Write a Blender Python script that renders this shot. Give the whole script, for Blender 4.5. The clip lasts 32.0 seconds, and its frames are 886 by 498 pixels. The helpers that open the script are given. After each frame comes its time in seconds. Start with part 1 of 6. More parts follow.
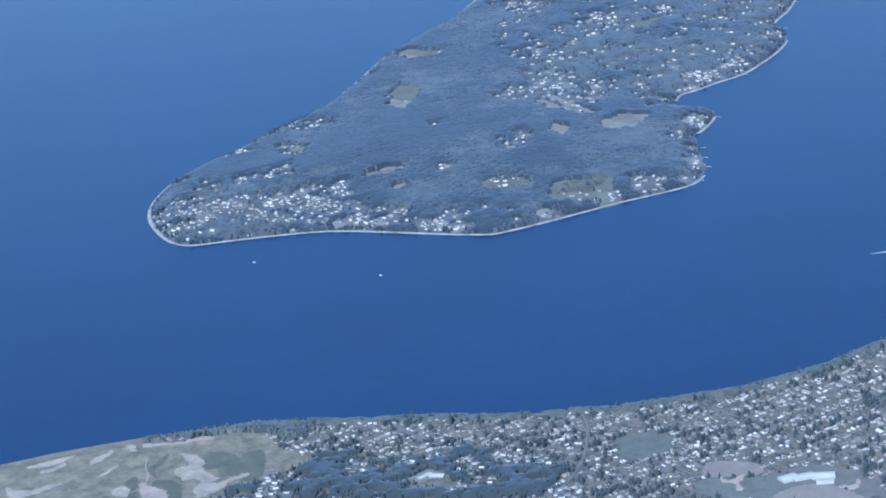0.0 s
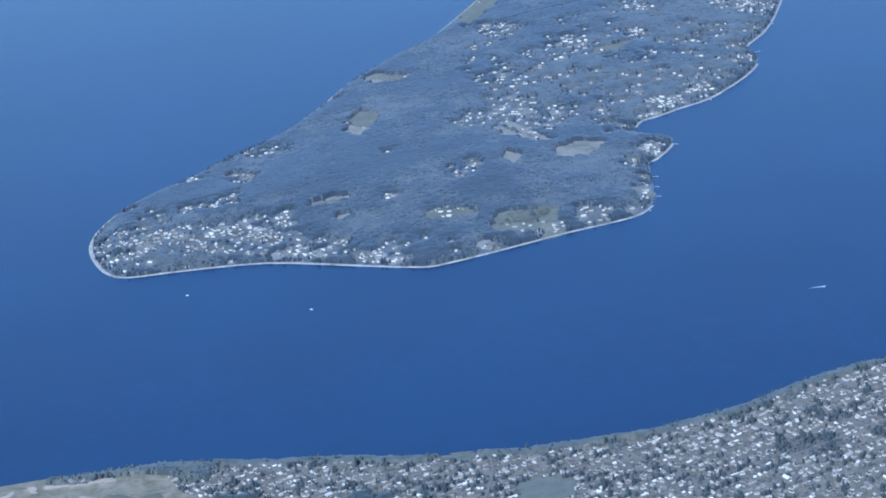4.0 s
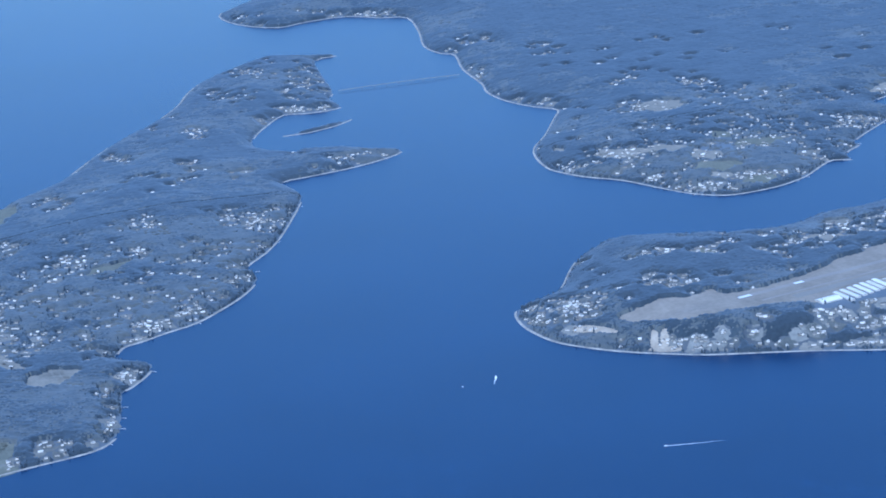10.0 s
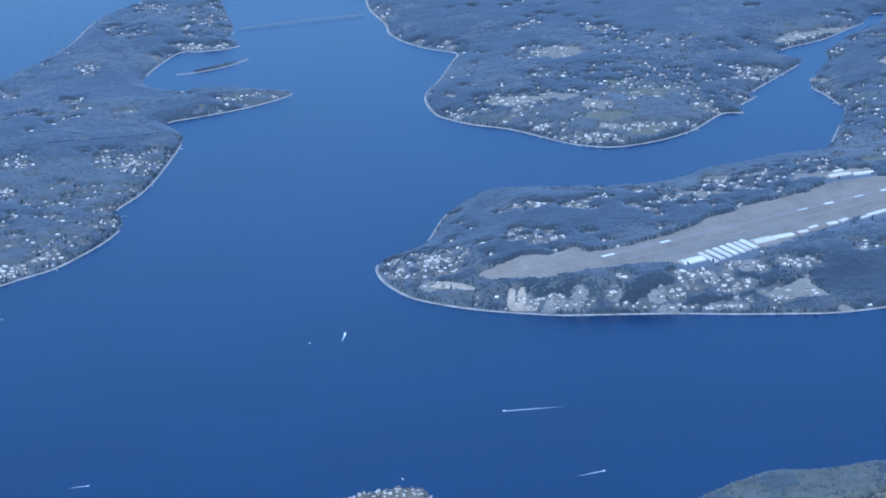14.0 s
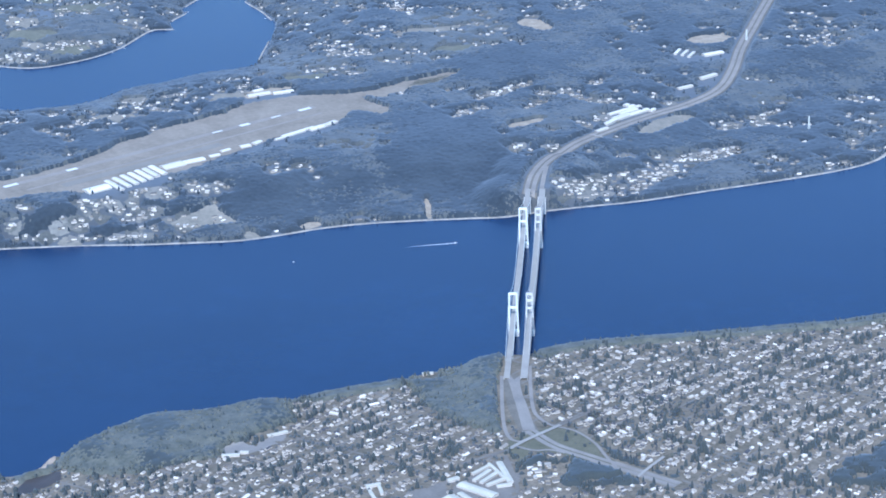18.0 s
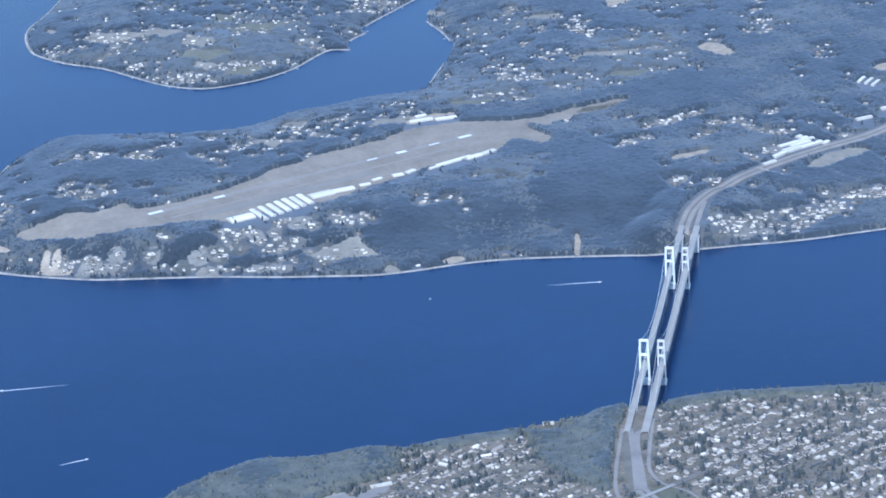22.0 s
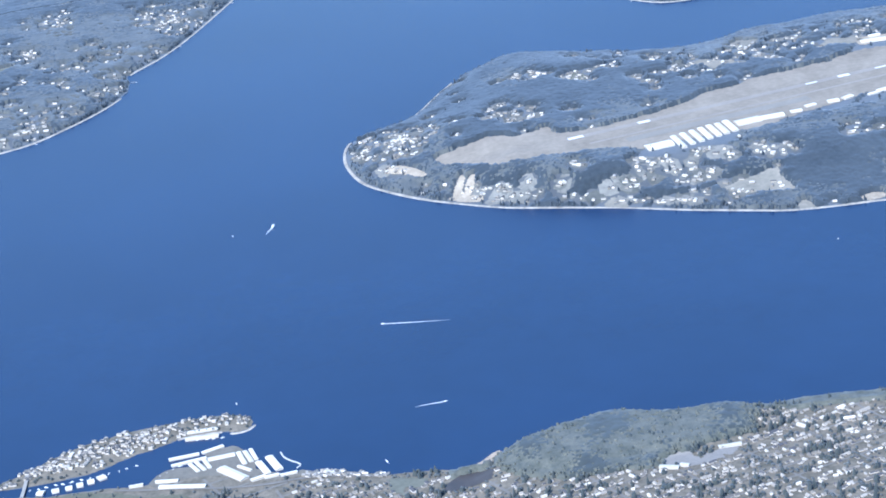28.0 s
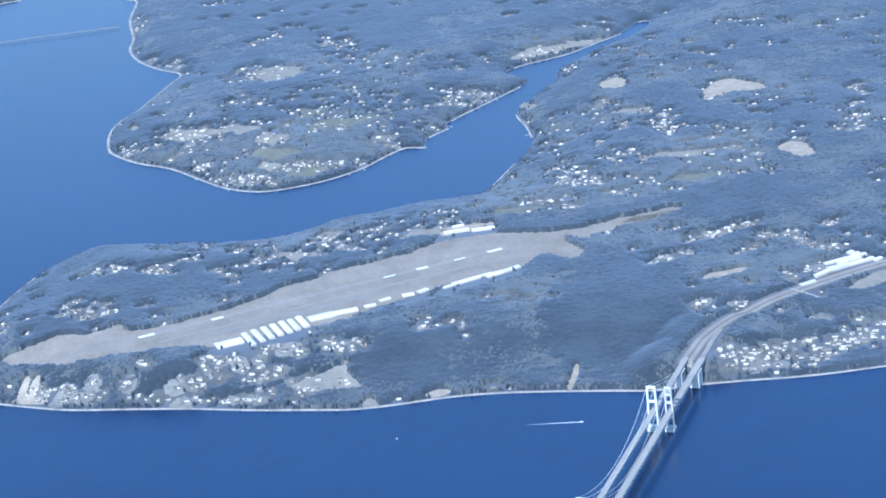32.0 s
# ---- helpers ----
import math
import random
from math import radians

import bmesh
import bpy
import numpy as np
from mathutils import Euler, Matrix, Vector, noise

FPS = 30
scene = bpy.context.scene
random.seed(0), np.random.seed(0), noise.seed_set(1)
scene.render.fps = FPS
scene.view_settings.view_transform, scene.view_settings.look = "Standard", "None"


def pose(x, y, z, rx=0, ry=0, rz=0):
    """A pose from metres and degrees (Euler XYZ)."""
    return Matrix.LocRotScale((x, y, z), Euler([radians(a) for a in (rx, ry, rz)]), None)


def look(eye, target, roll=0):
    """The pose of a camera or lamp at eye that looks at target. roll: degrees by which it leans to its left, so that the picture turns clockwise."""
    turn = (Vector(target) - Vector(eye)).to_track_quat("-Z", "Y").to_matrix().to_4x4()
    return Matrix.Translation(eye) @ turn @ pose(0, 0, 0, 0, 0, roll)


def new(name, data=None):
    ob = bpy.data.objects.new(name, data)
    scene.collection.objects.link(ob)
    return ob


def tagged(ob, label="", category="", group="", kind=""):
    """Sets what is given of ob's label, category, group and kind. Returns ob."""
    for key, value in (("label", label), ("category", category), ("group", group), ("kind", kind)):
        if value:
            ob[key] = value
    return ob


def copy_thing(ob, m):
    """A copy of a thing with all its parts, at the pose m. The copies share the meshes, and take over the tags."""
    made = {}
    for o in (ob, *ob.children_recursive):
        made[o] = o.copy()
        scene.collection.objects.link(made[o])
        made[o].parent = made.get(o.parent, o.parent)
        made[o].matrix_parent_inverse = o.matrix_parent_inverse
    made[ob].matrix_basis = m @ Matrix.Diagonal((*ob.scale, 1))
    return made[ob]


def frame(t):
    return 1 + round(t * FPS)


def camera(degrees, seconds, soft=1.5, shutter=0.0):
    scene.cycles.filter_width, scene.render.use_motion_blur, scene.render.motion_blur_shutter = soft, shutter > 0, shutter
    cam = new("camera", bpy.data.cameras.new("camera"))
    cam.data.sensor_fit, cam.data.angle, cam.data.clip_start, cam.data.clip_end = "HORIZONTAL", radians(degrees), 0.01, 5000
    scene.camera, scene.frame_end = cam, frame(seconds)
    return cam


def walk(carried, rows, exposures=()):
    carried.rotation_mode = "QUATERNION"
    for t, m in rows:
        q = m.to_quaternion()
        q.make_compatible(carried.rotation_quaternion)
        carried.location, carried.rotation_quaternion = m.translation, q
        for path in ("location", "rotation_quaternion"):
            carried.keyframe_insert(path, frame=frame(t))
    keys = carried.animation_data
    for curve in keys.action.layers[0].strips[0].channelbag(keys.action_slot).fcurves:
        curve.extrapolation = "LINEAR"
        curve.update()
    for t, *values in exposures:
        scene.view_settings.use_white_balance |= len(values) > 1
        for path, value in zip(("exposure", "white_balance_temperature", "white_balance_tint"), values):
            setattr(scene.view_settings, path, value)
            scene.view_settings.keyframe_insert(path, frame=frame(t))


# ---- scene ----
# The plan below is in real metres. The scene is built at one fifth of that, as a table model of the
# whole sound, because the view reaches more than twenty kilometres.
K = 0.2

PATH = [
    (0.0, 7614.3, -7168.6, 3466.5, 69.9331, 6.1125, 75.6767),
    (0.5, 7602.3, -7090.1, 3459.3, 69.8147, 6.2099, 75.9526),
    (1.0, 7590.3, -7011.6, 3452.3, 69.6830, 6.2572, 76.3219),
    (1.5, 7578.3, -6933.1, 3445.5, 69.5937, 6.3187, 76.6573),
    (2.0, 7566.3, -6854.5, 3439.0, 69.6321, 6.4574, 76.9741),
    (2.5, 7554.2, -6775.9, 3432.7, 69.8070, 6.4981, 77.3706),
    (4.5, 7505.7, -6461.3, 3409.5, 70.6145, 6.8600, 77.1900),
    (5.0, 7493.5, -6382.6, 3404.2, 70.8954, 6.7970, 75.7021),
    (5.5, 7481.3, -6303.8, 3399.1, 71.4917, 6.6803, 73.9600),
    (6.0, 7469.1, -6225.1, 3394.2, 72.3005, 6.2736, 72.5595),
    (6.5, 7456.9, -6146.3, 3389.4, 73.0848, 6.0936, 71.6174),
    (7.0, 7444.8, -6067.6, 3384.9, 73.7112, 5.9157, 71.1506),
    (7.5, 7432.6, -5988.8, 3380.5, 74.0651, 5.8566, 70.8490),
    (8.0, 7420.4, -5910.0, 3376.3, 74.2253, 5.7196, 70.6545),
    (8.5, 7408.2, -5831.1, 3372.2, 74.2565, 5.6184, 70.4837),
    (9.0, 7396.0, -5752.3, 3368.3, 74.2078, 5.4671, 70.3705),
    (9.5, 7383.8, -5673.4, 3364.6, 74.0783, 5.3594, 70.2687),
    (10.0, 7371.6, -5594.6, 3361.0, 73.9080, 5.2874, 70.2237),
    (10.5, 7359.4, -5515.7, 3357.5, 73.7762, 5.2315, 70.2124),
    (11.0, 7347.3, -5436.8, 3354.2, 73.6835, 5.2277, 70.3050),
    (11.5, 7335.1, -5357.9, 3351.1, 73.6350, 5.1539, 70.5884),
    (12.0, 7323.0, -5279.0, 3348.0, 73.6467, 5.0444, 70.9677),
    (12.5, 7310.9, -5200.0, 3345.1, 73.6646, 4.9296, 71.4442),
    (13.0, 7298.8, -5121.1, 3342.3, 73.5411, 4.7686, 71.7848),
    (13.5, 7286.7, -5042.1, 3339.6, 73.0983, 4.5005, 71.6302),
    (14.0, 7274.7, -4963.2, 3337.0, 72.2596, 4.0921, 70.3763),
    (14.5, 7262.7, -4884.2, 3334.6, 71.2760, 3.5664, 67.8761),
    (15.0, 7250.7, -4805.3, 3332.2, 70.4263, 2.9604, 64.7963),
    (15.5, 7238.8, -4726.3, 3329.9, 69.8567, 2.3416, 62.0652),
    (17.5, 7191.3, -4410.3, 3321.7, 69.3625, 1.9993, 59.8918),
    (18.0, 7179.6, -4331.3, 3319.8, 69.3464, 2.0887, 60.0002),
    (18.5, 7167.8, -4252.3, 3318.0, 69.3382, 2.1603, 60.1133),
    (19.0, 7156.2, -4173.3, 3316.3, 69.3125, 2.1755, 60.2739),
    (19.5, 7144.6, -4094.3, 3314.6, 69.1236, 2.3445, 60.6540),
    (20.0, 7133.0, -4015.3, 3313.0, 68.8927, 2.5950, 61.4686),
    (20.5, 7121.5, -3936.3, 3311.5, 68.7507, 2.8474, 62.7436),
    (21.0, 7110.0, -3857.3, 3309.9, 68.8911, 3.0838, 64.2593),
    (21.5, 7098.6, -3778.3, 3308.5, 69.2538, 3.2904, 65.5076),
    (22.0, 7087.2, -3699.3, 3307.0, 69.6281, 3.4049, 66.3959),
    (22.5, 7076.0, -3620.4, 3305.6, 69.6407, 3.5660, 67.3077),
    (23.0, 7064.7, -3541.4, 3304.2, 69.0782, 3.9410, 68.7588),
    (23.5, 7053.6, -3462.4, 3302.8, 68.0808, 4.5335, 70.7975),
    (24.0, 7042.5, -3383.4, 3301.5, 67.1075, 5.2483, 73.1692),
    (24.5, 7031.5, -3304.4, 3300.1, 66.7467, 6.1381, 75.5146),
    (25.0, 7020.5, -3225.5, 3298.8, 66.9480, 6.8527, 77.5531),
    (25.5, 7009.6, -3146.5, 3297.5, 67.4571, 7.2431, 79.2662),
    (27.5, 6966.9, -2830.7, 3292.1, 67.8912, 7.5203, 80.9882),
    (28.0, 6956.5, -2751.8, 3290.7, 68.1546, 7.5579, 80.6139),
    (28.5, 6946.1, -2672.9, 3289.3, 68.8011, 7.5847, 79.9882),
    (29.0, 6935.8, -2594.0, 3287.8, 69.7817, 7.4660, 79.2766),
    (29.5, 6925.6, -2515.2, 3286.3, 70.8173, 7.3828, 78.6750),
    (30.0, 6915.4, -2436.3, 3284.8, 71.6045, 7.1271, 78.1277),
    (30.5, 6905.4, -2357.4, 3283.2, 71.8902, 6.9134, 77.4355),
    (31.0, 6895.5, -2278.6, 3281.6, 71.7607, 6.6410, 76.5064),
    (31.5, 6885.7, -2199.8, 3279.9, 71.4201, 6.4207, 75.4490),
    (32.0, 6876.0, -2121.0, 3278.2, 71.1357, 6.1877, 74.5621),
]

cam = camera(20.0, 32.0, soft=1.75)
walk(cam, [(t, pose(x * K, y * K, z * K, rx, ry, rz)) for t, x, y, z, rx, ry, rz in PATH],
     exposures=[(0.0, 0.17, 4850, 8), (2.0, 0.18, 4850, 8), (5.0, 0.15, 4800, 8), (7.0, 0.04, 4540, 9), (13.0, 0.04, 4500, 10), (14.0, -0.04, 4560, 10),
                (15.0, 0.2, 4950, 9), (19.0, 0.4, 5120, 11), (23.0, 0.3, 5180, 11), (25.0, 0.36, 5380, 11), (28.0, 0.78, 5450, 11),
                (29.0, 0.5, 5120, 10), (30.0, 0.64, 5020, 9), (32.0, 0.6, 5100, 9)])

# ---- daylight ----
SUN_FROM = Vector((0.80, -0.56, 0.80)).normalized()
world = bpy.data.worlds.new("sky")
scene.world = world
world.use_nodes = True
wn = world.node_tree.nodes
sky = wn.new("ShaderNodeTexSky")
sky.sky_type, sky.sun_disc = "NISHITA", False
sky.sun_elevation = math.asin(SUN_FROM.z)
sky.sun_rotation = math.atan2(SUN_FROM.x, SUN_FROM.y)
sky.air_density, sky.dust_density, sky.ozone_density = 1.2, 0.1, 3.0
wn["Background"].inputs["Strength"].default_value = 0.15
world.node_tree.links.new(sky.outputs[0], wn["Background"].inputs["Color"])
sun = bpy.data.lights.new("sun", "SUN")
sun.energy, sun.angle, sun.color = 4.0, radians(0.6), (1.0, 0.96, 0.9)
sun_lamp = new("sun", sun)
sun_lamp.matrix_world = look(SUN_FROM * 100, (0, 0, 0))

# ---- the plan: coastlines in real metres, x towards the far bank's right, origin under the south bridge's middle ----
FOX_EAST = [(-3038, -6159), (-2875, -6215), (-2721, -6234), (-2534, -6219), (-2402, -6183), (-2318, -6106), (-2272, -5873),
            (-2182, -5551), (-1982, -5256), (-1800, -4990), (-1778, -4876), (-1818, -4621), (-1874, -4333), (-1910, -4058),
            (-1988, -3955), (-2087, -3906), (-2310, -3838), (-2540, -3785), (-2596, -3735), (-2724, -3634), (-2845, -3585),
            (-2895, -3605), (-2980, -3690), (-3050, -3700), (-3157, -3642), (-3190, -3551), (-3250, -3425), (-3311, -3268),
            (-3442, -3115), (-3604, -2964), (-3800, -2844), (-3959, -2817), (-4059, -2820), (-4225, -2684), (-4441, -2550),
            (-4730, -2405), (-4987, -2285), (-5187, -2206), (-5368, -2203), (-5533, -2213), (-5555, -2030), (-5590, -1770),
            (-5670, -1550), (-5750, -1452), (-5840, -1443), (-5880, -1525)]
FOX_WEST = [(-6032, -1665), (-6165, -1897), (-6200, -2020), (-6420, -2112), (-6659, -2066), (-6921, -1912), (-7130, -1743),
            (-7069, -1614), (-7080, -1391), (-7363, -1374), (-7571, -1288), (-8092, -1198), (-8570, -1098), (-8608, -941),
            (-8680, -960), (-8760, -1150), (-8900, -1350), (-8800, -1560), (-8560, -1850), (-8220, -2080), (-7850, -2250),
            (-7480, -2500), (-7170, -2780), (-6790, -3040), (-6360, -3320), (-6100, -3640), (-5540, -4000), (-5250, -4200),
            (-4970, -4490), (-4650, -4750), (-4280, -4980), (-3950, -5240), (-3780, -5460), (-3540, -5720), (-3300, -6000)]
ISLET = [(-6593, -1911), (-6575, -1769), (-6622, -1577), (-6719, -1437), (-6745, -1447), (-6690, -1610), (-6640, -1800)]
PEN_SOUTH = [(-11000, -1000), (-10714, -1212), (-10257, -1186), (-9912, -985), (-9954, -757), (-9929, -461), (-9684, -282),
             (-9525, -129), (-8958, -237), (-8460, -374), (-8158, -362), (-8033, -308), (-7571, -422), (-7080, -475),
             (-6828, -535), (-6520, -526), (-6257, -449), (-6092, -371), (-5903, -469), (-5551, -669), (-5342, -814),
             (-5150, -890), (-4916, -931), (-4769, -925), (-4555, -848), (-4359, -717), (-4114, -627), (-3886, -537),
             (-3741, -410), (-3715, -260), (-3732, -100), (-3808, 76), (-3945, 244), (-4003, 340), (-3955, 423)]
PEN_BAY = [(-4099, 475), (-4196, 599), (-4309, 644), (-4555, 943), (-4736, 1159), (-4820, 1164), (-4976, 1129), (-5065, 1216),
           (-5097, 1347), (-5141, 1514), (-5264, 1710), (-5353, 1866), (-5521, 2020), (-5480, 2060), (-5277, 1890),
           (-5154, 1690), (-5015, 1520), (-4870, 1350), (-4675, 1272), (-4529, 1138), (-4301, 967), (-4180, 929),
           (-4000, 916), (-3807, 883), (-3685, 832), (-3473, 700), (-3341, 607), (-3213, 517)]
PEN_EAST = [(-3130, 440), (-3110, 360), (-3150, 158), (-3120, -51), (-3140, -219), (-3070, -360), (-3050, -512), (-3090, -647),
            (-3200, -820), (-3270, -955), (-3360, -1133), (-3370, -1230), (-3300, -1330), (-3190, -1450), (-3000, -1580),
            (-2800, -1700), (-2704, -1817), (-2663, -1932), (-2599, -1998), (-2493, -2037), (-2330, -2052), (-2119, -2024),
            (-1974, -1952), (-1819, -1839), (-1685, -1696), (-1565, -1550), (-1458, -1352), (-1352, -1154), (-1227, -966),
            (-1116, -773), (-1035, -615), (-995, -436), (-973, -295), (-915, -123), (-815, 76), (-728, 231), (-666, 348),
            (-636, 497), (-590, 648), (-517, 860), (-467, 1117), (-421, 1327), (-372, 1566), (-349, 1772), (-365, 1927),
            (-441, 2098)]
PEN_NORTH = [(-600, 2600), (-800, 6500), (-15500, 6500), (-14500, 3500), (-12500, 1500), (-11600, 0), (-11213, -640)]
CITY_SOUTH = [(-560, -9500), (-470, -8000), (-448, -7400), (-440, -7130), (-440, -6985), (-446, -6885), (-436, -6678), (-410, -6425), (-385, -6230), (-335, -6060),
              (-240, -5879), (-170, -5695), (-110, -5550), (-25, -5400), (35, -5191), (96, -5009), (120, -4800), (144, -4621),
              (119, -4447), (102, -4296), (50, -4173), (-10, -3996), (-47, -3816), (-41, -3654), (-40, -3560), (-40, -3480),
              (-89, -3358), (-146, -3284), (-207, -3190), (-236, -3098), (-257, -3006), (-264, -2915), (-264, -2825), (-257, -2734),
              (-235, -2664), (-193, -2622), (-142, -2610), (-95, -2638), (-88, -2690), (-114, -2722), (-123, -2842), (-99, -2881)]
CITY_NORTH = [(-67, -2974), (-43, -3029), (-10, -3085), (8, -3139), (15, -3210), (16, -3300), (12, -3365), (0, -3433), (8, -3485),
              (32, -3440), (58, -3360), (85, -3301), (92, -3216), (106, -3131), (114, -3072), (140, -2990), (131, -2953), (100, -2915),
              (95, -2860), (105, -2780), (140, -2700), (185, -2640), (240, -2560), (252, -2511), (266, -2462), (320, -2350),
              (377, -2275), (382, -2232), (401, -2142), (436, -2046), (411, -1997), (372, -1940), (335, -1850), (310, -1770), (285, -1668), (290, -1526),
              (350, -1420), (370, -1269), (404, -1118), (420, -954), (460, -785), (455, -700), (467, -605), (505, -395),
              (527, -158), (584, 8), (664, 182), (740, 359), (812, 540), (889, 719), (946, 959), (1050, 1300), (1300, 2600),
              (13000, 2600), (13000, -9500)]

MOUNDS = [(720, -480, 54, 260), (900, -590, 58, 260), (1080, -660, 66, 280), (-800, 530, 56, 260), (-950, 690, 64, 300),
          (440, -1680, 48, 360), (480, -1400, 48, 340)]


def smooth_loop(points, cuts):
    """A closed Catmull-Rom line through the points."""
    p = np.array(points, float)
    a, b, c = np.roll(p, 1, 0), np.roll(p, -1, 0), np.roll(p, -2, 0)
    out = []
    for u in np.arange(cuts) / cuts:
        out.append(0.5 * (2 * p + (b - a) * u + (2 * a - 5 * p + 4 * b - c) * u ** 2 + (3 * p - a - 3 * b + c) * u ** 3))
    return np.stack(out, 1).reshape(-1, 2)


COASTS = {"fox": smooth_loop(FOX_EAST + FOX_WEST, 3), "islet": smooth_loop(ISLET, 3),
          "peninsula": smooth_loop(PEN_SOUTH + PEN_BAY + PEN_EAST + PEN_NORTH, 3),
          "city": smooth_loop(CITY_SOUTH + CITY_NORTH, 3)}
X0, Y0, X1, Y1, CELL = -13800.0, -9000.0, 9900.0, 4500.0, 30.0
GX, GY = np.arange(X0, X1 + 1, CELL), np.arange(Y0, Y1 + 1, CELL)


def inside(x, y, loop):
    """Which of the points lie within the closed line."""
    x, y = np.asarray(x, float), np.asarray(y, float)
    hit = np.zeros(x.shape, bool)
    (lx, ly), (hx, hy) = loop.min(0), loop.max(0)
    near = (x > lx) & (x < hx) & (y > ly) & (y < hy)
    if not near.all():
        if near.any():
            hit[near] = inside(x[near], y[near], loop)
        return hit
    a, b = loop, np.roll(loop, -1, 0)
    for (ax, ay), (bx, by) in zip(a, b):
        if ay != by:
            hit ^= ((ay > y) != (by > y)) & (x < (bx - ax) * (y - ay) / (by - ay) + ax)
    return hit


def shore_distance(loop):
    """Metres from the coast on the plan's grid, positive on land."""
    gx, gy = np.meshgrid(GX, GY)
    best = np.full(gx.shape, 2200.0 ** 2)
    for (ax, ay), (bx, by) in zip(loop, np.roll(loop, -1, 0)):
        i0, i1 = np.searchsorted(GX, [min(ax, bx) - 2200, max(ax, bx) + 2200])
        j0, j1 = np.searchsorted(GY, [min(ay, by) - 2200, max(ay, by) + 2200])
        if i0 >= i1 or j0 >= j1:
            continue
        px, py = gx[j0:j1, i0:i1] - ax, gy[j0:j1, i0:i1] - ay
        dx, dy = bx - ax, by - ay
        u = np.clip((px * dx + py * dy) / max(dx * dx + dy * dy, 1e-6), 0, 1)
        view = best[j0:j1, i0:i1]
        np.minimum(view, (px - u * dx) ** 2 + (py - u * dy) ** 2, out=view)
    return np.sqrt(best) * np.where(inside(gx, gy, loop), 1, -1)


def ramp(v, a, b):
    u = np.clip((v - a) / (b - a), 0, 1)
    return u * u * (3 - 2 * u)


FIELDS = {name: shore_distance(loop) for name, loop in COASTS.items()}
DIST = np.maximum.reduce(list(FIELDS.values()))


def sample(grid, x, y):
    """The grid's value at plan points, between its knots."""
    u = np.clip((np.asarray(x, float) - X0) / CELL, 0, len(GX) - 1.001)
    v = np.clip((np.asarray(y, float) - Y0) / CELL, 0, len(GY) - 1.001)
    i, j = u.astype(int), v.astype(int)
    u, v = u - i, v - j
    return (grid[j, i] * (1 - u) * (1 - v) + grid[j, i + 1] * u * (1 - v)
            + grid[j + 1, i] * (1 - u) * v + grid[j + 1, i + 1] * u * v)


def waves(x, y, size, seed):
    """Soft rolling variation between -1 and 1."""
    out = 0
    for k in range(4):
        a = seed * 1.7 + k * 2.1
        out = out + np.sin((x * np.cos(a) + y * np.sin(a)) / size * (1 + 0.37 * k) + seed * (k + 1)) / 4
    return out


def build_heights():
    gx, gy = np.meshgrid(GX, GY)
    roll = waves(gx, gy, 210, 1.0) * 0.6 + waves(gx, gy, 90, 2.0) * 0.4
    far = np.maximum(FIELDS["fox"], FIELDS["islet"])
    h_fox = 22 * ramp(far, 28, 120) + 45 * ramp(far, 100, 800) + 5 * roll * ramp(far, 100, 400)
    d = d_pen = FIELDS["peninsula"]
    h_pen = 38 * ramp(d, 28, 150) + 50 * ramp(d, 110, 480) + 6 * roll * ramp(d, 150, 500)
    h_pen = h_pen * (1 - 0.35 * ramp(gx, -2700, -3900)) * (1 - 0.3 * ramp(gy, 250, 1300) * ramp(gx, -3000, -1500))
    d = FIELDS["city"]
    h_city = 24 * ramp(d, 28, 110) + 52 * ramp(d, 100, 900) + 4 * roll * ramp(d, 100, 500)
    low = ramp(gy, -3500, -3400) * (1 - ramp(gy, -2080, -1960)) * (1 - ramp(d, 150, 420))
    h_city = h_city * (1 - 0.85 * low)
    h_pen = h_pen * ramp(-FIELDS["city"], 1390, 2050)
    h = np.where(FIELDS["city"] > np.maximum(d_pen, far), h_city, np.where(d_pen > far, h_pen, h_fox))
    # the airfield is level
    u = (gx + 1940) * 0.974 + (gy + 490) * 0.225
    v = -(gx + 1940) * 0.225 + (gy + 490) * 0.974
    flat = (1 - ramp(np.abs(u - 40), 190, 330)) * (1 - ramp(np.abs(v), 900, 1250)) * ramp(DIST, 40, 220)
    h = h * (1 - flat) + 88 * flat
    # the dunes of the links
    links = ramp(gx, -620, -420) * (1 - ramp(gx, 220, 420)) * ramp(gy, -7500, -7300) * (1 - ramp(gy, -6250, -6000))
    h = h + links * ramp(DIST, 60, 140) * (7 * waves(gx, gy, 30, 41.0) + 3 * waves(gx, gy, 17, 42.0))
    # the bluffs on which the bridges land
    for mx, my, top, wide in MOUNDS:
        r = np.hypot(gx - mx, gy - my)
        h = np.maximum(h, top * (1 - ramp(r, wide * 0.45, wide)) * ramp(DIST, 28, 90))
    return np.where(DIST < 28, -3 + 4.2 * ramp(DIST, -30, 28), 1.2 + h)


HEIGHT = build_heights()


def ground(x, y):
    return sample(HEIGHT, x, y)


def shore(x, y):
    return sample(DIST, x, y)

AIRFIELD = [(-2064, -1726), (-2091, -1668), (-2123, -1534), (-2081, -1388), (-2096, -1268), (-2006, -1228), (-2018, -1031), (-2073, -803), (-2184, -579), (-2244, -385), (-2281, -146), (-2354, 107), (-2331, 265), (-2237, 449), (-2206, 557), (-2100, 499), (-1901, 515), (-1860, 443), (-1955, 360), (-1881, 245), (-1863, 81), (-1826, -130), (-1731, -418), (-1679, -603), (-1698, -770), (-1678, -986), (-1740, -1143), (-1764, -1286), (-1795, -1470), (-1932, -1625), (-2002, -1701)]
AIRFIELD_NORTH = [(-2188, 528), (-2240, 783), (-2263, 1008), (-2184, 1003), (-2138, 795), (-2101, 640), (-2061, 568)]
